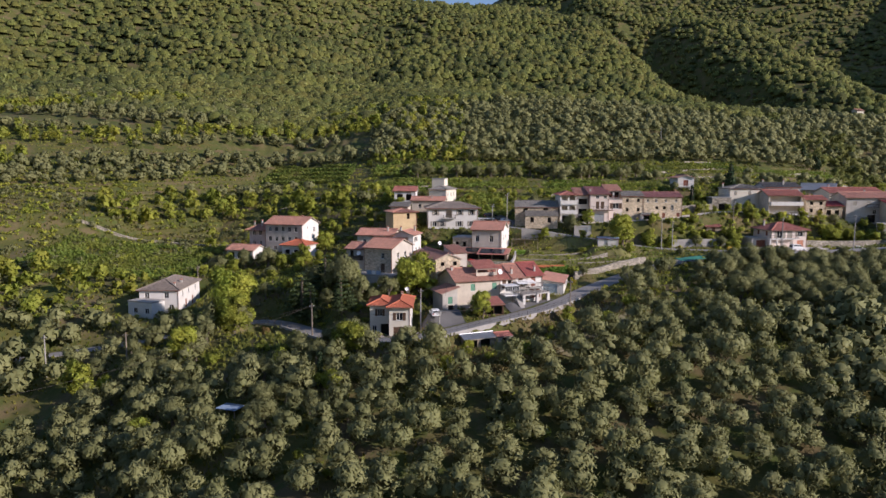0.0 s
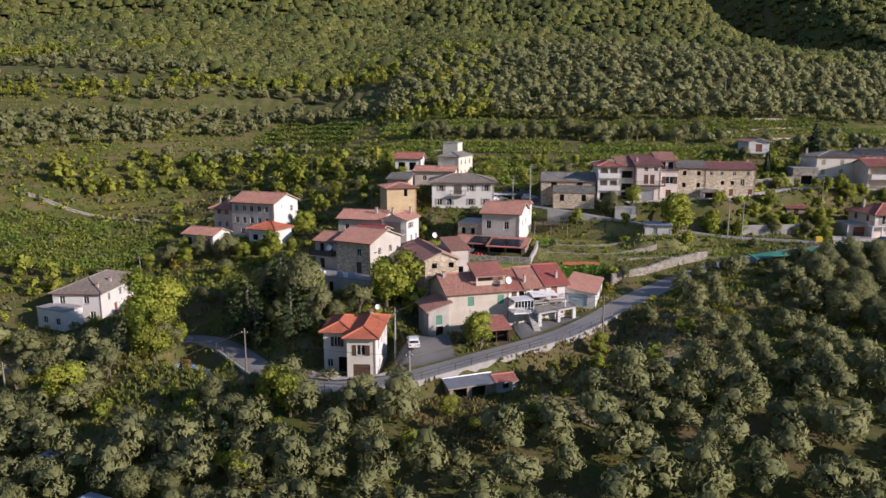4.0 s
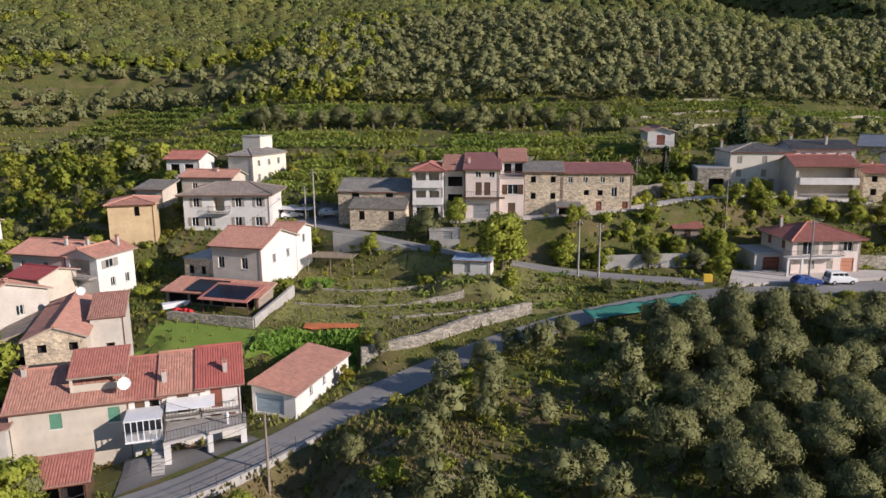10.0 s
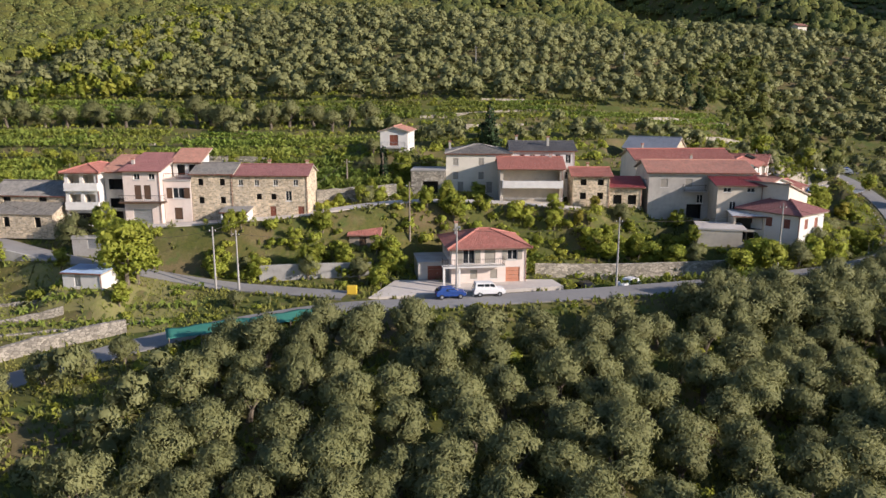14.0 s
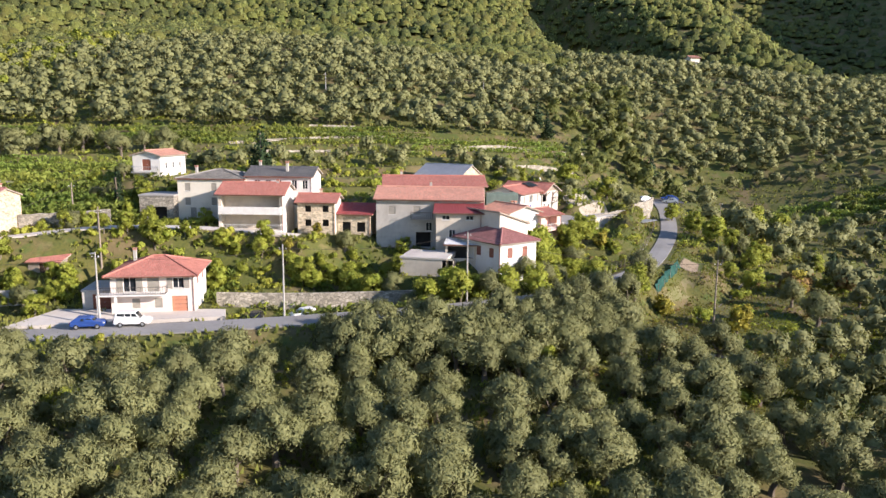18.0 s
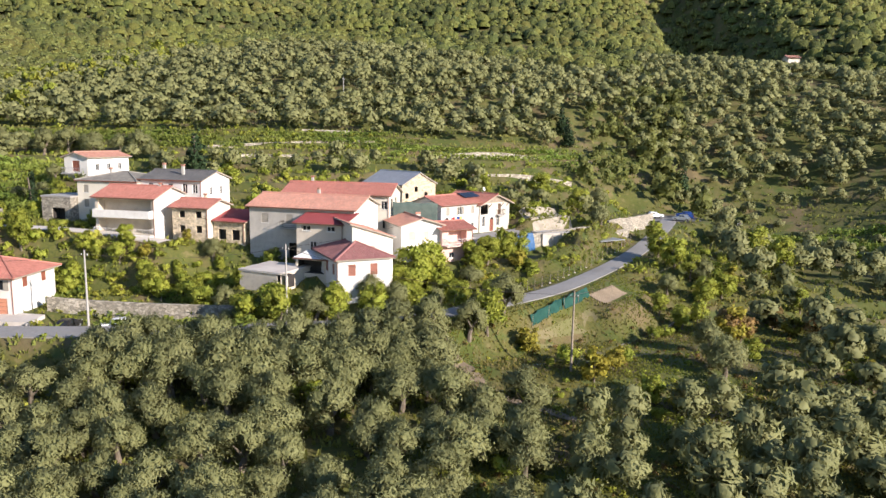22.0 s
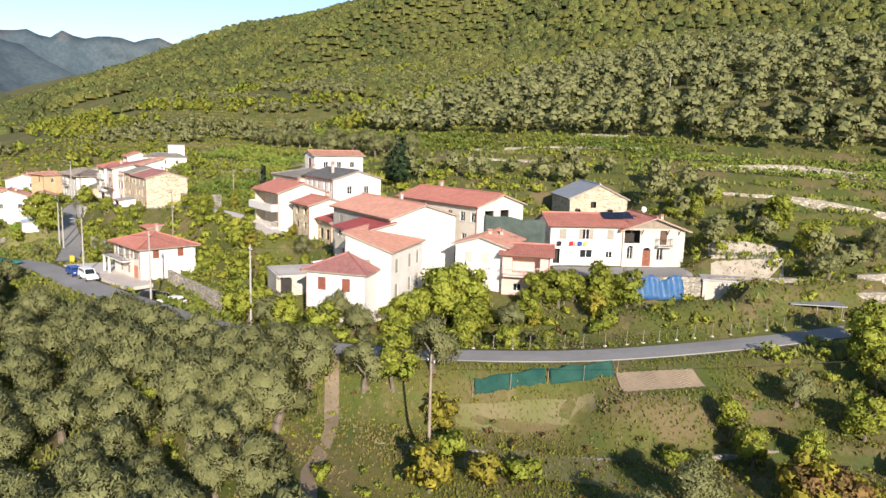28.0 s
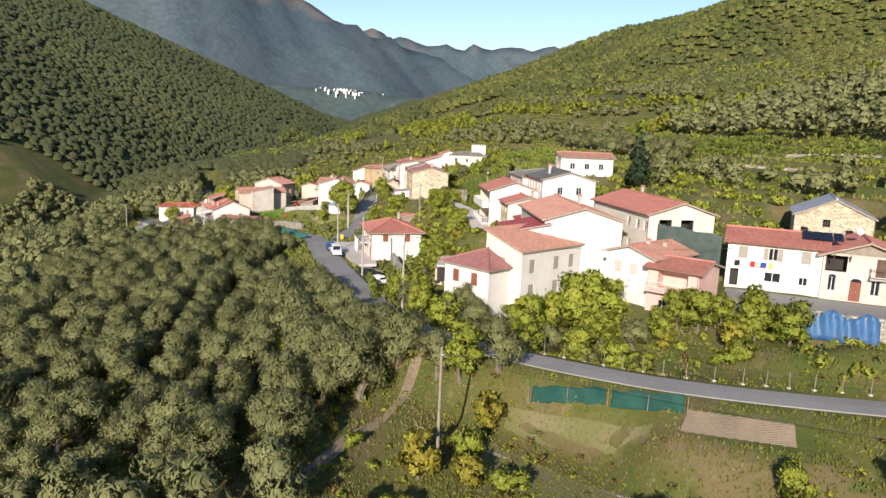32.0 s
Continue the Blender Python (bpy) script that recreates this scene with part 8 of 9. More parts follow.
fence("thin iron railing along the road edge", beside("road", -14, 29, -2.3, 0.25), 1.0, IRON, 2.2)
fence("rustic wooden railing round the bend", beside("road", -42, -15, -2.35, 0.1), 1.0, WOOD_PALE, 2.2)
fence("wooden railing before the villa forecourt", [(-17.0, 133.8, 8.6), (-14.2, 131.8, 8.7), (-10.8, 130.5, 8.9)], 0.9, WOOD_PALE, 1.4)
garden_fence = thing("garden_fence", pose(152.6, 208.2, 21.2), "garden fence of thin rusty posts in pale concrete feet", "fence")
fpts = road_points(beside("road", 156, 186, 3.1, 0.0), 2.6)
prev = None
for q in fpts:
    q = Vector((q[0], q[1], ground_at(q[0], q[1]))) - Vector((152.6, 208.2, 21.2))
    g = Geo()
    g.tube(q, q + Vector((0.03, 0, 1.5)), 0.035, 0.03, 6)
    part("post", g, WOOD_PALE, garden_fence)
    g = Geo()
    g.box(q.x - 0.16, q.y - 0.16, q.z - 0.2, q.x + 0.16, q.y + 0.16, q.z + 0.12)
    part("foot", g, PAVING, garden_fence, bevel=0.04)
    if prev is not None:
        for h in (0.5, 1.0, 1.45):
            g = Geo()
            g.tube(prev + Vector((0, 0, h)), q + Vector((0, 0, h)), 0.012, 0.012, 4)
            part("wire", g, IRON, garden_fence)
    prev = q


def sheet(name, a, b, tall, lean, material, label, category, folds=9, sag=0.15, steps=26, thick=0.03, wave=0.12):
    """A hanging or slumped cloth between two ground points, leaning back by lean."""
    a, b = Vector(a), Vector(b)
    d = (b - a).normalized()
    n = Vector((-d.y, d.x, 0))
    rng = np.random.default_rng(int(abs(a.x) * 10))
    rows = 7
    v = []
    for j in range(rows):
        for i in range(steps + 1):
            s, t = i / steps, j / (rows - 1)
            w = sag * (math.sin(s * folds * 6.28 / 2 + 2 * t) + 0.5 * math.sin(s * folds * 9 + 5 * t)) + rng.normal(0, sag * 0.2)
            p = a.lerp(b, s) + n * (lean * t + w * (0.3 + t)) + Vector((0, 0, tall * t * (1 - wave * math.sin(s * 13))))
            v.append(tuple(p))
    i = np.arange(steps)[None, :] + np.arange(rows - 1)[:, None] * (steps + 1)
    f = np.stack([i, i + 1, i + steps + 2, i + steps + 1], -1).reshape(-1, 4)
    ob = tagged(part(name, mesh_np(name, v, f, True), material), label, category)
    md = ob.modifiers.new("thickness", "SOLIDIFY")
    md.thickness = thick
    return ob


def on_ground(x, y, up=0.0):
    return (x, y, ground_at(x, y) + up)


sheet("green_net", (59.3, 175.0, 17.9), (75.0, 182.0, 18.3), 0.45, 2.6, surface("bright_green_net", (0.04, 0.20, 0.15), (0.05, 0.24, 0.175), 0.8, 0.8, 0.2, 8.0), "green shade net stretched over low posts", "net")
for k in range(6):
    x, y = 59.5 + 3.06 * k, 175.15 + 1.36 * k
    g = Geo()
    g.tube((x, y, ground_at(x, y) - 0.3), (x, y, 18.0 + 0.08 * k), 0.06, 0.05, 6)
    tagged(part("net_post", g, WOOD_PALE), "weathered timber post under the shade net", "post", "net posts")
sheet("green_net", on_ground(167.4, 209.4), on_ground(171.0, 215.0), 1.45, 0.5, NET, "sagging green garden net on low stakes", "net", 7, 0.1, wave=0.06)
sheet("green_net", on_ground(171.3, 215.4), on_ground(174.6, 220.4), 1.45, 0.5, NET, "sagging green garden net on low stakes", "net", 6, 0.1, wave=0.06)
sheet("blue_tarpaulin", (161.5, 239.3, 23.2), (165.1, 245.2, 23.2), 2.8, 0.45, TARP, "wrinkled blue tarpaulin hung over the yard wall", "tarpaulin", 10, 0.22)
sheet("scaffold_net", (142.6, 231.2, 27.0), (149.0, 236.4, 26.5), 5.2, 0.05, surface("dark_green_net", (0.06, 0.085, 0.075), (0.085, 0.11, 0.095), 0.8, 0.95, 0.2, 6.0), "dark green scaffold netting round a half-built gable", "net", 4, 0.05, wave=0.02)
for k, (x, y) in enumerate(((167.3, 209.2), (169.2, 212.2), (171.1, 215.2), (173.0, 218.0), (174.8, 220.6))):
    g = Geo()
    z = ground_at(x, y)
    g.tube((0, 0, -0.3), (0.05, 0.02, 1.6), 0.035, 0.025, 6)
    st_ = part("stake", g, WOOD_PALE)
    st_.location = (x, y, z)
    tagged(st_, "thin weathered wooden garden stake", "stake", "garden stakes")


def patch(name, corners, material, label, up=0.06, n=10, category="ground patch", bumps=0.0):
    """A patch of other ground that follows the land."""
    c = [Vector((*p, 0)) for p in corners]
    v = []
    for j in range(n + 1):
        for i in range(n + 1):
            p = c[0].lerp(c[1], i / n).lerp(c[3].lerp(c[2], i / n), j / n)
            v.append([p.x, p.y, 0])
    v = np.array(v)
    v[:, 2] = height(v[:, 0], v[:, 1]) + up + bumps * np.sin(np.arange(len(v)) * 2.1)
    i = np.arange(n)[None, :] + np.arange(n)[:, None] * (n + 1)
    f = np.stack([i, i + 1, i + n + 2, i + n + 1], -1).reshape(-1, 4)
    return tagged(part(name, mesh_np(name, v, f), material), label, category, kind="structure")


patch("soil_bed", [(174.4, 220.9), (176.9, 219.0), (180.2, 226.9), (177.9, 228.1)], SOIL_PALE, "bare brown tilled garden bed", 0.12, 30, bumps=0.04)
patch("soil_bed", [(23.2, 174.0), (30.2, 174.2), (30.2, 175.6), (23.2, 175.4)], surface("red_soil", (0.46, 0.15, 0.06), (0.36, 0.12, 0.05), 0.5, 0.95, 0.6, 3.0), "strip of bright orange-red soil behind the vegetables", 0.25, 12, bumps=0.05)
MEADOW = surface("garden_meadow", (0.215, 0.205, 0.07), (0.175, 0.155, 0.065), 0.3, 0.95, 0.8, 2.2, c3=(0.14, 0.16, 0.04), mottle=0.7)
LAWN = surface("short_lawn", (0.17, 0.25, 0.04), (0.21, 0.28, 0.05), 0.4, 0.9, 0.5, 6.0, mottle=0.5)
patch("lawn", [(3.4, 168.2), (17.6, 166.0), (17.4, 173.4), (4.4, 176.0)], LAWN, "short green lawn below the garden wall", 0.07, 30)
patch("vegetable_ground", [(17.8, 167.6), (30.6, 169.4), (30.4, 173.9), (18.2, 173.9)], LAWN, "green ground between the vegetables", 0.06, 24)
patch("meadow", [(18.6, 176.4), (33.0, 174.6), (34.0, 195.0), (20.0, 192.6)], MEADOW, "sunlit rough grass of the garden terraces", 0.06, 60)
patch("meadow", [(33.2, 176.6), (57.0, 182.0), (57.0, 196.0), (34.2, 195.0)], MEADOW, "sunlit rough grass of the garden terraces", 0.06, 60)
patch("soil_bed", [(30.6, 169.0), (33.4, 170.4), (33.2, 173.6), (30.8, 173.4)], SOIL, "small dark tilled bed beside the vegetables", 0.12, 10)
g = Geo()
low_ = [(80, 189.5, 18.1), (106, 193.9, 18.5), (105, 197.6, 18.5), (83, 197, 18.5)]
g.hexa(low_, [(x, y, z + 0.52) for x, y, z in low_])
tagged(part("forecourt", g, PAVING), "pale paved forecourt before the villa", "paving", kind="structure")
patch("forecourt", [(-12.5, 130.6), (-4.6, 131.6), (-4.6, 133.4), (-12.5, 133.0)], PAVING, "pale paved apron before the garage", 0.10, 12)
patch("forecourt", [(-17.8, 133.2), (-12.4, 131.0), (-10.4, 134.4), (-14.3, 136.2)], PAVING_ROSE, "pinkish paved yard beside the villa", 0.12, 12)
patch("forecourt", [(12.5, 150.2), (14.2, 143.8), (24.2, 152.8), (22.3, 154.2)], ASPHALT, "grey asphalt forecourt before the terrace houses", 0.10, 16)
patch("yard_street", [(155.7, 233.0), (165.0, 248.4), (160.2, 252.6), (150.3, 236.8)], ROADPALE, "worn pale street before the eastern houses", 0.09, 16)
patch("rubble_slope", [(166.0, 250.0), (172.0, 256.4), (167.5, 262.5), (161.0, 256.0)], RUBBLE, "pale slope of rubble and bare earth", 0.12, 12, bumps=0.06)
patch("dry_slope", [(12, 125.0), (39.5, 153.5), (46, 147.5), (22, 118.5)], DRY_EARTH, "slope of dry earth and straw below the road", 0.16, 40, bumps=0.05)
patch("car_yard", [(-4.4, 132.4), (4.6, 137.6), (3.0, 143), (-4.4, 142)], ASPHALT, "grey asphalt parking yard beside the villa", 0.09, 12)
patch("car_park", [(187, 285), (199.5, 286.5), (198.6, 297), (186, 295)], ASPHALT, "dark asphalt car park at the end of the road", 0.12, 12)
patch("car_park", [(9, 208.5), (21, 205), (23, 215), (11, 218)], ASPHALT, "grey asphalt parking area above the lane", 0.10, 12)
for a, b, c, d in (((151.6, 202.2), (152.4, 203.4), (161.3, 198.4), (160.7, 197.2)), ((160.7, 197.2), (161.3, 198.4), (166.1, 193.8), (165.2, 192.7)), ((165.2, 192.7), (166.1, 193.8), (174.0, 189.6), (173.5, 188.4))):
    patch("path", [a, b, c, d], SOIL_PALE, "worn dirt footpath down along the grove", 0.1, 14)
patch("soil_bed", [(169.0, 204.6), (173.6, 202.4), (183.5, 211.0), (179.5, 213.6)], DRY_MEADOW, "dry brown weedy garden bed", 0.08, 16)
patch("dry_patch", [(166.6, 207.6), (168.2, 206.8), (175.8, 216.8), (174.4, 218.0)], DRY_MEADOW, "dry trodden strip before the garden net", 0.08, 16)


# ---- poles and lines ----
def pole(x, y, h, label="grey concrete utility pole", z=None, arm=False, material=None):
    z = ground_at(x, y) if z is None else z
    p = thing("utility_pole", pose(x, y, z), label, "pole", "utility poles")
    g = Geo()
    g.tube((0, 0, -0.5), (0, 0, h), 0.16, 0.09, 8)
    part("shaft", g, material or CONCRETE, p)
    g = Geo()
    g.box(-0.5, -0.04, h - 0.7, 0.5, 0.04, h - 0.6)
    a = part("cross_arm", g, IRON, p)
    for k in (-0.4, 0.0, 0.4):
        g = Geo()
        g.tube((k, 0, h - 0.6), (k, 0, h - 0.42), 0.05, 0.035, 6)
        part("insulator", g, PLASTIC_WHITE, a)
    if arm:
        g = Geo()
        g.tube((0, 0, h - 0.3), (0.3, -1.2, h + 0.1), 0.04, 0.035, 6)
        l_ = part("lamp_arm", g, METAL, p)
        g = Geo()
        g.box(0.15, -1.7, h + 0.02, 0.45, -1.15, h + 0.14)
        part("lamp_head", g, METAL, l_)
    return (x, y, z + h - 0.45)


def cable(a, b, sag=0.9, label="thin black overhead cable between poles"):
    g = Geo()
    a, b = Vector(a), Vector(b)
    n = 14
    pts = [a.lerp(b, k / n) - Vector((0, 0, 4 * sag * (k / n) * (1 - k / n))) for k in range(n + 1)]
    o = pts[0].copy()
    g.pipe([p - o for p in pts], 0.022, 4)
    ob = tagged(part("overhead_cable", g, IRON), label, "cable", "overhead cables")
    ob.location = o


PA = pole(-0.6, 124.6, 7.5, arm=True)
PB = pole(-25.3, 135.1, 6.6, "weathered wooden utility pole", material=WOOD_PALE)
PC = pole(-61, 134, 6.0, "weathered wooden utility pole", material=WOOD_PALE)
PD = pole(-75, 131, 8.2)
PE = pole(59.4, 192.3, 8.6)
PF = pole(62.4, 192.5, 8.2)
PG = pole(91.4, 190.6, 9.4, arm=True)
PH = pole(113.4, 195.0, 9.6)
PI = pole(137.6, 199.8, 10.0)
PJ = pole(172.5, 200.4, 9.6, "pale weathered wooden utility pole", material=WOOD_PALE)
PK = pole(73.2, 222.6, 5.4, "weathered wooden utility pole", material=WOOD_PALE)
PL = pole(18.2, 202.0, 10.5, arm=True)
PM = pole(84.6, 206.8, 8.6, "weathered wooden utility pole", material=WOOD_PALE)
PN = pole(47.8, 192.4, 6.2)
PO = pole(26.8, 147.4, 7.6, "weathered wooden utility pole", material=WOOD_PALE)
PQ = pole(207, 284, 6.5, "weathered wooden utility pole", material=WOOD_PALE)
PR = pole(-4.4, 139.4, 8.0)
PS = pole(14.6, 210, 6.0, arm=True)
PT = pole(-62, 178, 6.5, "weathered wooden utility pole", material=WOOD_PALE)
PU = pole(100, 330, 7)
PV = pole(150, 345, 7)
for a, b, s in ((PA, PB, 1.0), (PB, PC, 1.4), (PC, PD, 0.7), (PA, PO, 1.2), (PR, PA, 0.5), (PR, (0.6, 149.5, 17.6), 0.6), (PE, PF, 0.1), (PF, PG, 1.0), (PG, PH, 0.9), (PH, PI, 0.9), (PI, PJ, 1.4), (PJ, PQ, 2.4), (PN, PE, 0.5), (PL, PN, 1.2), (PL, PS, 0.5), (PE, PK, 1.4), (PM, PG, 0.8),
                (PT, (-49, 197.5, 24.6), 0.8), (PO, (13.5, 152.5, 16.6), 0.5), (PA, (1.0, 147.2, 17), 0.9), (PL, (4, 186.5, 23), 0.8), (PB, (-74, 86, 8), 2.0), (PU, PV, 1.0), (PK, (90.5, 224, 33.5), 0.5), (PI, (150, 238, 30.5), 0.8)):
    cable(a, b, s)


# ---- cars ----
def car_model(label, paint, van=False):
    """A small car along x, wheels on z = 0."""
    c = thing("car", Matrix(), label, "car", "parked cars")
    L, W_, H_ = (4.2, 1.72, 1.82) if van else (3.9, 1.66, 1.48)
    side = [(-L / 2, 0.35), (L / 2, 0.35), (L / 2 + 0.02, 0.72), (L / 2 - 0.25, 0.92), (L / 2 - 1.05, 1.0), (L / 2 - 1.65, H_ - 0.04), (-L / 2 + (0.25 if van else 0.75), H_), (-L / 2 + 0.1, 0.98), (-L / 2, 0.85)]
    me = bpy.data.meshes.new("body")
    bm = bmesh.new()
    low = [bm.verts.new((x, -W_ / 2 + (0.14 if z > 1.2 else 0.0), z)) for x, z in side]
    high = [bm.verts.new((x, W_ / 2 - (0.14 if z > 1.2 else 0.0), z)) for x, z in side]
    bm.faces.new(low)
    bm.faces.new(high[::-1])
    for k in range(len(side)):
        j = (k + 1) % len(side)
        bm.faces.new((low[j], low[k], high[k], high[j]))
    bmesh.ops.recalc_face_normals(bm, faces=bm.faces)
    bmesh.ops.bevel(bm, geom=list(bm.edges), offset=0.06, segments=2, affect="EDGES")
    bm.to_mesh(me)
    bm.free()
    body = part("body", me, paint, c)
    for s in (-1, 1):
        g = Geo()
        y = s * (W_ / 2 - 0.045)
        y2 = s * (W_ / 2 - 0.125)
        for x0, x1, t0, t1 in ((L / 2 - 1.2, L / 2 - 2.05, L / 2 - 1.62, L / 2 - 2.05), (L / 2 - 2.15, -L / 2 + (1.5 if van else 1.2), L / 2 - 2.15, -L / 2 + 1.35), (-L / 2 + 1.35, -L / 2 + 0.35, -L / 2 + 1.3, -L / 2 + 0.5)):
            if van or x0 > -L / 2 + 1.4:
                f = [(x0, y + s * 0.025, 1.04), (x1, y + s * 0.025, 1.04), (t1, y2 + s * 0.03, H_ - 0.14), (t0, y2 + s * 0.03, H_ - 0.14)]
                g.face(f if s < 0 else f[::-1])
        part("side_window", g, GLASS, body)
    g = Geo()
    g.face([(L / 2 - 1.08, -W_ / 2 + 0.16, 1.05), (L / 2 - 1.08, W_ / 2 - 0.16, 1.05), (L / 2 - 1.6, W_ / 2 - 0.24, H_ - 0.1), (L / 2 - 1.6, -W_ / 2 + 0.24, H_ - 0.1)])
    part("windscreen", g, GLASS, body)
    g = Geo()
    xr = -L / 2 + (0.12 if van else 0.3)
    g.face([(-L / 2 + 0.05, W_ / 2 - 0.2, 1.04), (-L / 2 + 0.05, -W_ / 2 + 0.2, 1.04), (xr, -W_ / 2 + 0.26, H_ - 0.2), (xr, W_ / 2 - 0.26, H_ - 0.2)])
    part("rear_window", g, GLASS, body)
    for sx in (1, -1):
        for s in (-1, 1):
            g = Geo()
            g.box(sx * L / 2 - 0.05, s * 0.62 - 0.15, 0.68, sx * L / 2 + 0.05, s * 0.62 + 0.15, 0.82)
            part("headlight" if sx > 0 else "tail_light", g, LAMP_GLASS if sx > 0 else LAMP_RED, body)
            g = Geo()
            g.tube((sx * L * 0.31, s * (W_ / 2 - 0.2), 0.31), (sx * L * 0.31, s * (W_ / 2 + 0.02), 0.31), 0.31, 0.31, 16)
            w_ = part("wheel", g, TYRE, c)
            g = Geo()
            g.tube((sx * L * 0.31, s * (W_ / 2), 0.31), (sx * L * 0.31, s * (W_ / 2 + 0.035), 0.31), 0.19, 0.17, 12)
            part("rim", g, METAL, w_)
    return c


def park_car(label, paint, x, y, yaw, van=False):
    c = car_model(label, paint, van)
    d, hz = near_roads(np.array([float(x)]), np.array([float(y)]))
    z = float(hz[0]) + 0.03 if d[0] < 0 else ground_at(x, y) + 0.10
    c.matrix_basis = pose(x, y, z, 0, 0, yaw)
    return c


park_car("small white car parked in the villa yard", CAR_WHITE, -1.6, 138.2, 100)
park_car("dark blue hatchback parked at the roadside", CAR_BLUE, 90.6, 189.4, 8)
park_car("white van-like car parked at the roadside", CAR_WHITE, 95.6, 190.4, 8, True)
park_car("black car parked by the stone wall", CAR_BLACK, 109.4, 196.4, 100)
park_car("white hatchback parked by the stone wall", CAR_WHITE, 115.6, 197.2, 215)
park_car("white car in the end car park", CAR_WHITE, 189.5, 290.5, 20)
park_car("silver car in the end car park", CAR_SILVER, 195.0, 287.2, 170)
park_car("blue car in the end car park", CAR_BLUE, 196.2, 290.4, 170)
park_car("dark blue car in the end car park", CAR_BLUE, 196.6, 293.6, 170)
park_car("silver car on the parking area by the lane", CAR_SILVER, 18.5, 211.2, 10)
park_car("dark car on the parking area by the lane", CAR_BLACK, 14.2, 214.2, 20)
park_car("white car under the carport roof", CAR_WHITE, 11.5, 212.2, 20)


# ---- loose things ----
def flat_roof_shelter(name, label, category, p0, p1, depth, h, roof_mat, post_mat, slats_n=0):
    """An open shelter: four posts and a thin roof, or bare rafters."""
    z = min(ground_at(*p0), ground_at(*p1))
    s = thing(name, place_of(p0, p1, z), label, category)
    w = math.hypot(p1[0] - p0[0], p1[1] - p0[1])
    for x in (0.1, w / 2, w - 0.1):
        for y in (0.1, depth - 0.1):
            g = Geo()
            g.tube((x, y, -0.8), (x, y, h), 0.07, 0.06, 6)
            part("post", g, post_mat, s)
    if slats_n:
        for k in range(slats_n):
            g = Geo()
            x = w * (k + 0.5) / slats_n
            g.box(x - 0.05, -0.3, h, x + 0.05, depth + 0.3, h + 0.1)
            part("rafter", g, post_mat, s)
    else:
        g = Geo()
        g.box(-0.3, -0.3, h, w + 0.3, depth + 0.3, h + 0.1)
        part("roof", g, roof_mat, s)
    return s


flat_roof_shelter("pergola", "grey timber pergola of bare rafters in the garden", "pergola", (18.8, 193.9), (26.0, 193.1), 3.6, 3.1, WOOD_PALE, WOOD_PALE, 18)
flat_roof_shelter("carport", "white flat carport roof on thin posts", "carport", (8.5, 211), (15.0, 210.4), 5.0, 2.4, PLASTIC_WHITE, METAL)
flat_roof_shelter("lean_shelter", "small tin-roofed lean shelter by the road", "shelter", (176.5, 249.6), (180.5, 253.5), 2.6, 1.8, METAL, WOOD_PALE)
flat_roof_shelter("tin_cover", "small blue-white tin cover in the olive grove", "shelter", (-35.0, 107.4), (-32.2, 106.4), 2.2, 1.6, BLUE_TIN, WOOD_PALE)
flat_roof_shelter("tin_cover", "small blue-white tin cover in the olive grove", "shelter", (-45.0, 117.4), (-43.2, 116.8), 1.6, 1.4, BLUE_TIN, WOOD_PALE)

# washing on the terrace line and on the white house
for k, (u, w, m_) in enumerate(((0.6, 0.8, PLASTIC_WHITE), (1.6, 0.6, BLUE_TIN), (2.5, 0.9, PLASTIC_WHITE), (3.8, 0.7, PLASTIC_WHITE), (8.2, 1.2, BLUE_TIN), (9.6, 0.8, PLASTIC_WHITE), (10.6, 1.1, BLUE_TIN))):
    g = Geo()
    g.box(u, 0.02, 3.45, u + w, 0.06, 4.3)
    ob = part("laundry", g, m_)
    ob.matrix_basis = place_of((-25, 163), (-11, 157.6), 13.2)
    tagged(ob, "pale washing hung over the terrace railing", "laundry", "washing")
for u, w, m_ in ((0.9, 0.55, CAR_BLACK), (2.6, 0.5, RED_PAINT), (3.3, 0.3, PINK), (3.7, 0.6, CAR_BLUE), (4.6, 0.35, YELLOW_PAINT)):
    g = Geo()
    g.box(u, -0.35, 2.55, u + w, -0.31, 3.15)
    ob = part("laundry", g, m_)
    ob.matrix_basis = place_of((149.5, 237), (154.8, 245.8), 26.0)
    tagged(ob, "coloured washing on a line below the upper windows", "laundry", "washing")
for k in range(5):
    g = Geo()
    g.box(0, 0, 0, 0.45, 0.45, 0.45)
    g.box(0, 0.4, 0.45, 0.45, 0.46, 0.9)
    ch_ = part("garden_chair", g, PLASTIC_WHITE, bevel=0.03)
    ch_.matrix_basis = place_of((-25, 163), (-11, 157.6), 16.6) @ pose(1.2 + k * 0.9, 1.6 + 0.5 * (k % 2), 0, 0, 0, 40 * k)
    tagged(ch_, "white plastic garden chair on the concrete terrace", "chair", "terrace chairs")
for k, (x, y, h, w) in enumerate(((5.9, 177.2, 0.9, 0.5), (6.5, 177.0, 1.2, 0.45), (7.0, 176.9, 1.3, 0.5), (7.6, 176.8, 1.2, 0.5), (5.2, 178.0, 0.7, 0.8))):
    g = Geo()
    g.hexa([(-w, -0.4, 0), (w, -0.4, 0), (w, 0.4, 0), (-w, 0.4, 0)], [(-w * 0.5, -0.22, h), (w * 0.5, -0.22, h * 0.9), (w * 0.5, 0.22, h * 0.9), (-w * 0.5, 0.22, h)])
    rc = part("covered_chair", g, RED_PAINT, bevel=0.08)
    rc.location = (x, y, ground_at(x, y) - 0.02)
    rc.rotation_euler = (0, 0, 0.3 * k)
    tagged(rc, "stacked garden chair under a bright red cloth", "garden chair", "covered garden chairs")
g = Geo()
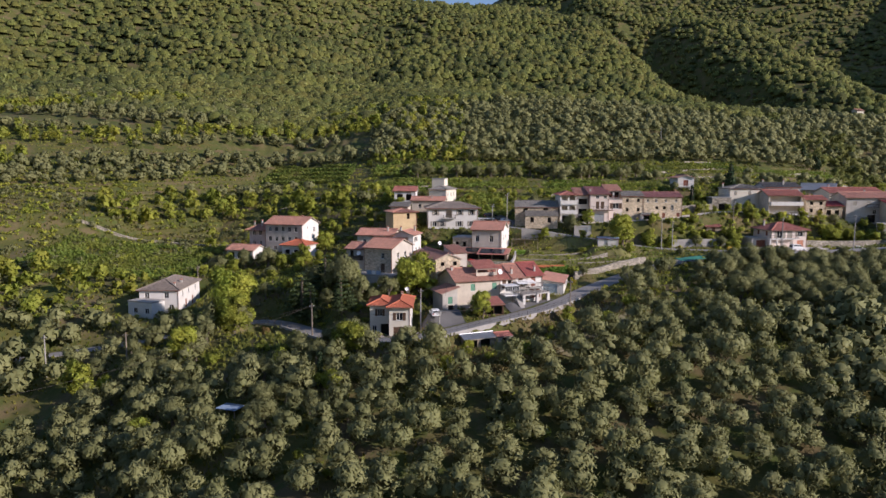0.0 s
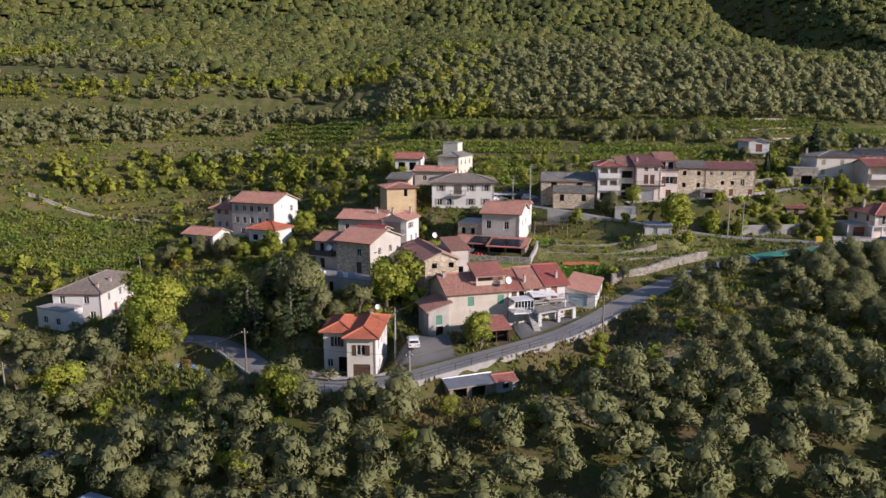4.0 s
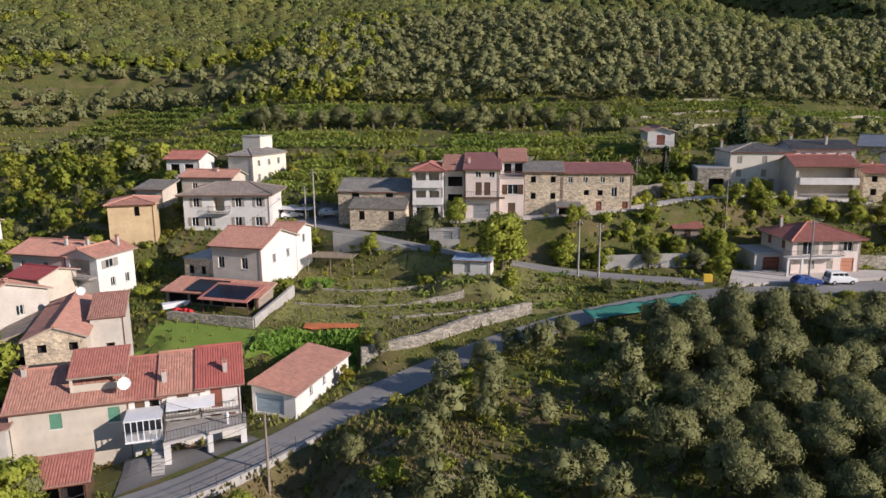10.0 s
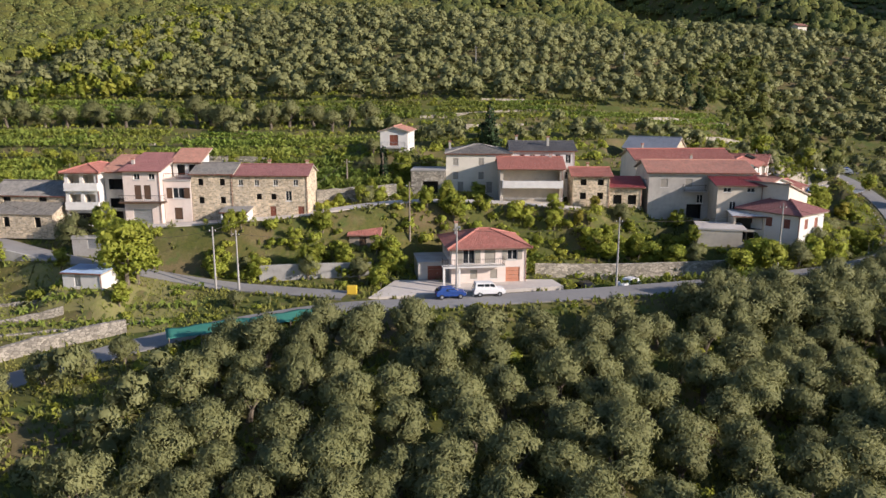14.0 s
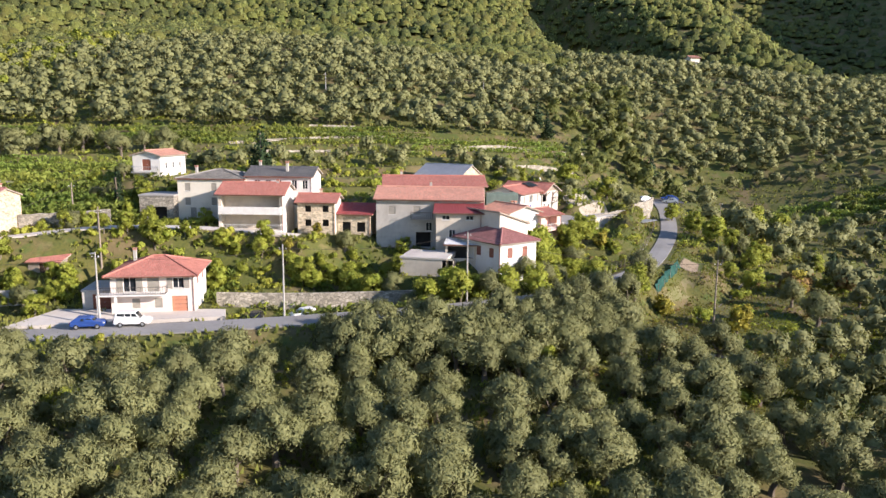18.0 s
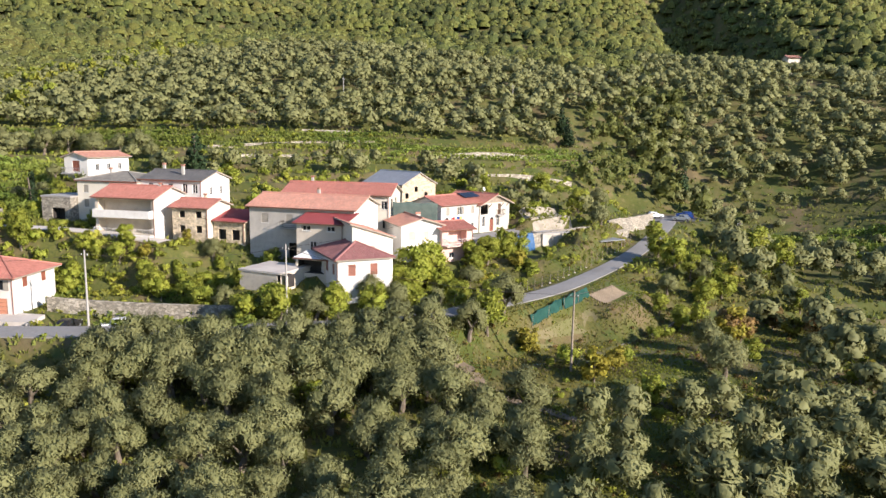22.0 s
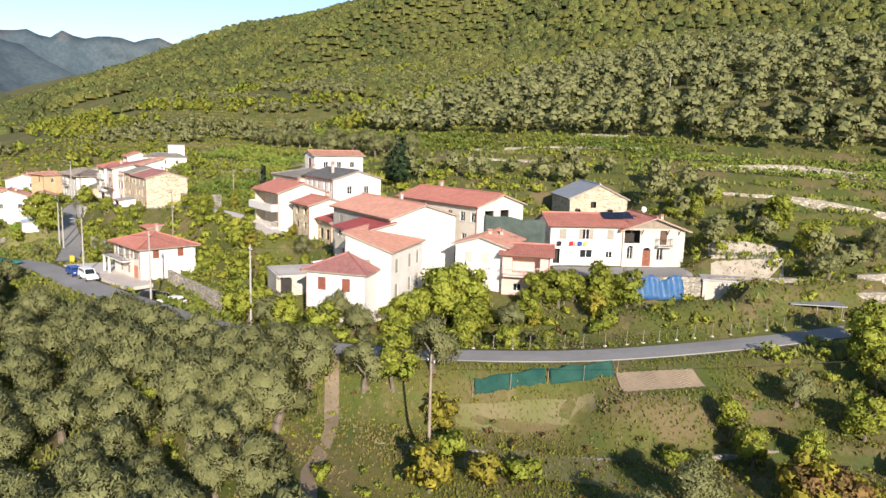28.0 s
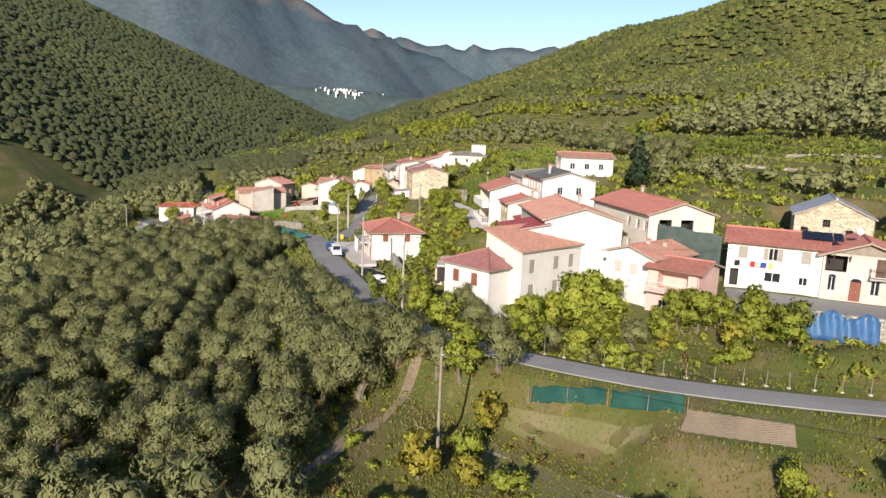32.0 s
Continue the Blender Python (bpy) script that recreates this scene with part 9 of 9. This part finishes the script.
g.hexa([(-1.5, -0.45, 0), (1.5, -0.25, 0.15), (1.5, 0.25, 0.15), (-1.5, 0.45, 0)], [(-1.6, -0.75, 0.7), (2.1, -0.1, 0.85), (2.1, 0.1, 0.85), (-1.6, 0.75, 0.7)])
bt = part("dinghy", g, PLASTIC_WHITE, bevel=0.06)
bt.location = (4.4, 179.2, ground_at(4.4, 179.2))
bt.rotation_euler = (0, 0, 0.5)
tagged(bt, "small white dinghy stored on the yard", "boat")
g = Geo()
g.box(0, 0, 0, 1.3, 0.7, 1.15)
gb = part("grit_bin", g, YELLOW_PAINT, bevel=0.06)
gb.location = on_ground(77.0, 190.9)
tagged(gb, "yellow roadside grit bin", "bin")

# bell tower far down the valley
tower = thing("bell_tower", pose(-128, 40, -22), "cream baroque bell tower with an arched belfry", "church tower")
g = Geo()
g.box(-2, -2, -4, 2, 2, 13)
part("shaft", g, CREAM, tower, bevel=0.1)
g = Geo()
g.box(-2.3, -2.3, 13, 2.3, 2.3, 13.5)
part("cornice", g, TRIM, tower)
g = Geo()
for sx in (-1, 1):
    for sy in (-1, 1):
        g.box(sx * 1.5 - 0.5, sy * 1.5 - 0.5, 13.5, sx * 1.5 + 0.5, sy * 1.5 + 0.5, 17)
g.box(-2, -2, 17, 2, 2, 17.6)
part("belfry", g, CREAM, tower)
g = Geo()
for a, b, r0, r1 in ((17.6, 19.5, 1.5, 1.3), (19.5, 20.6, 1.3, 0.7), (20.6, 22.0, 0.5, 0.35), (22.0, 23.4, 0.3, 0.02)):
    g.tube((0, 0, a), (0, 0, b), r0, r1, 12)
part("dome", g, TRIM, tower)
building("long pale church nave with a tiled roof", (-140, 44), (-129, 46), 9, -22, -15, "gable", 0.4, CREAM, TILE_OLD, name="church", category="church", pad=False)
ladder = thing("ladder", pose(20.9, 141.6, ground_at(21.6, 141.2)), "weathered wooden ladder leaning on the road wall", "ladder")
for side in (0, 0.42):
    g = Geo()
    g.tube((0.33 * side * 2, -0.4 + 0.53 * side, 0.0), (-0.9 + 0.66 * side, 0.8 + 0.53 * side, 3.2), 0.035, 0.03, 6)
    part("rail", g, WOOD_PALE, ladder)
for k in range(1, 9):
    t = k / 9
    g = Geo()
    g.tube((-0.9 * t, -0.4 + 1.2 * t, 3.2 * t), (-0.9 * t + 0.28, -0.4 + 1.2 * t + 0.22, 3.2 * t), 0.02, 0.02, 6)
    part("rung", g, WOOD_PALE, ladder)
for k in range(7):
    g = Geo()
    g.tube((0, 0, 0), (3.2 - 0.2 * (k % 3), 0.1 * (k % 2), 0.02), 0.09, 0.07, 7)
    ob = part("log", g, WOOD_PALE)
    ob.matrix_basis = pose(31 + 0.12 * k, 141.5 + 0.22 * (k % 4), ground_at(32.4, 142) + 0.1 + 0.16 * (k // 4), 0, 0, 24 + 4 * (k % 3))
    tagged(ob, "weathered log on a pile below the road", "log", "woodpile")
rng_v = np.random.default_rng(3)
for k in range(46):
    y = 175 + rng_v.normal(0, 1) * 36
    x = -2235 + rng_v.uniform(-40, 60)
    g = Geo()
    s = rng_v.uniform(1.3, 2.9)
    g.hexa([(-s, -s, -20), (s, -s, -20), (s, s, -20), (-s, s, -20)], [(-s, -s, s), (s, -s, s), (s, s, s), (-s, s, s)])
    g.hexa([(-s, -s, s), (s, -s, s), (s, s, s), (-s, s, s)], [(-s, -0.1, s * 1.5), (s, -0.1, s * 1.5), (s, 0.1, s * 1.5), (-s, 0.1, s * 1.5)])
    ob = part("far_house", g, TRIM)
    ob.location = (x, y, 150 - 0.05 * (y - 60) - 0.16 * (x + 2240))
    tagged(ob, "tiny white house of a far hill village", "house", "far village")
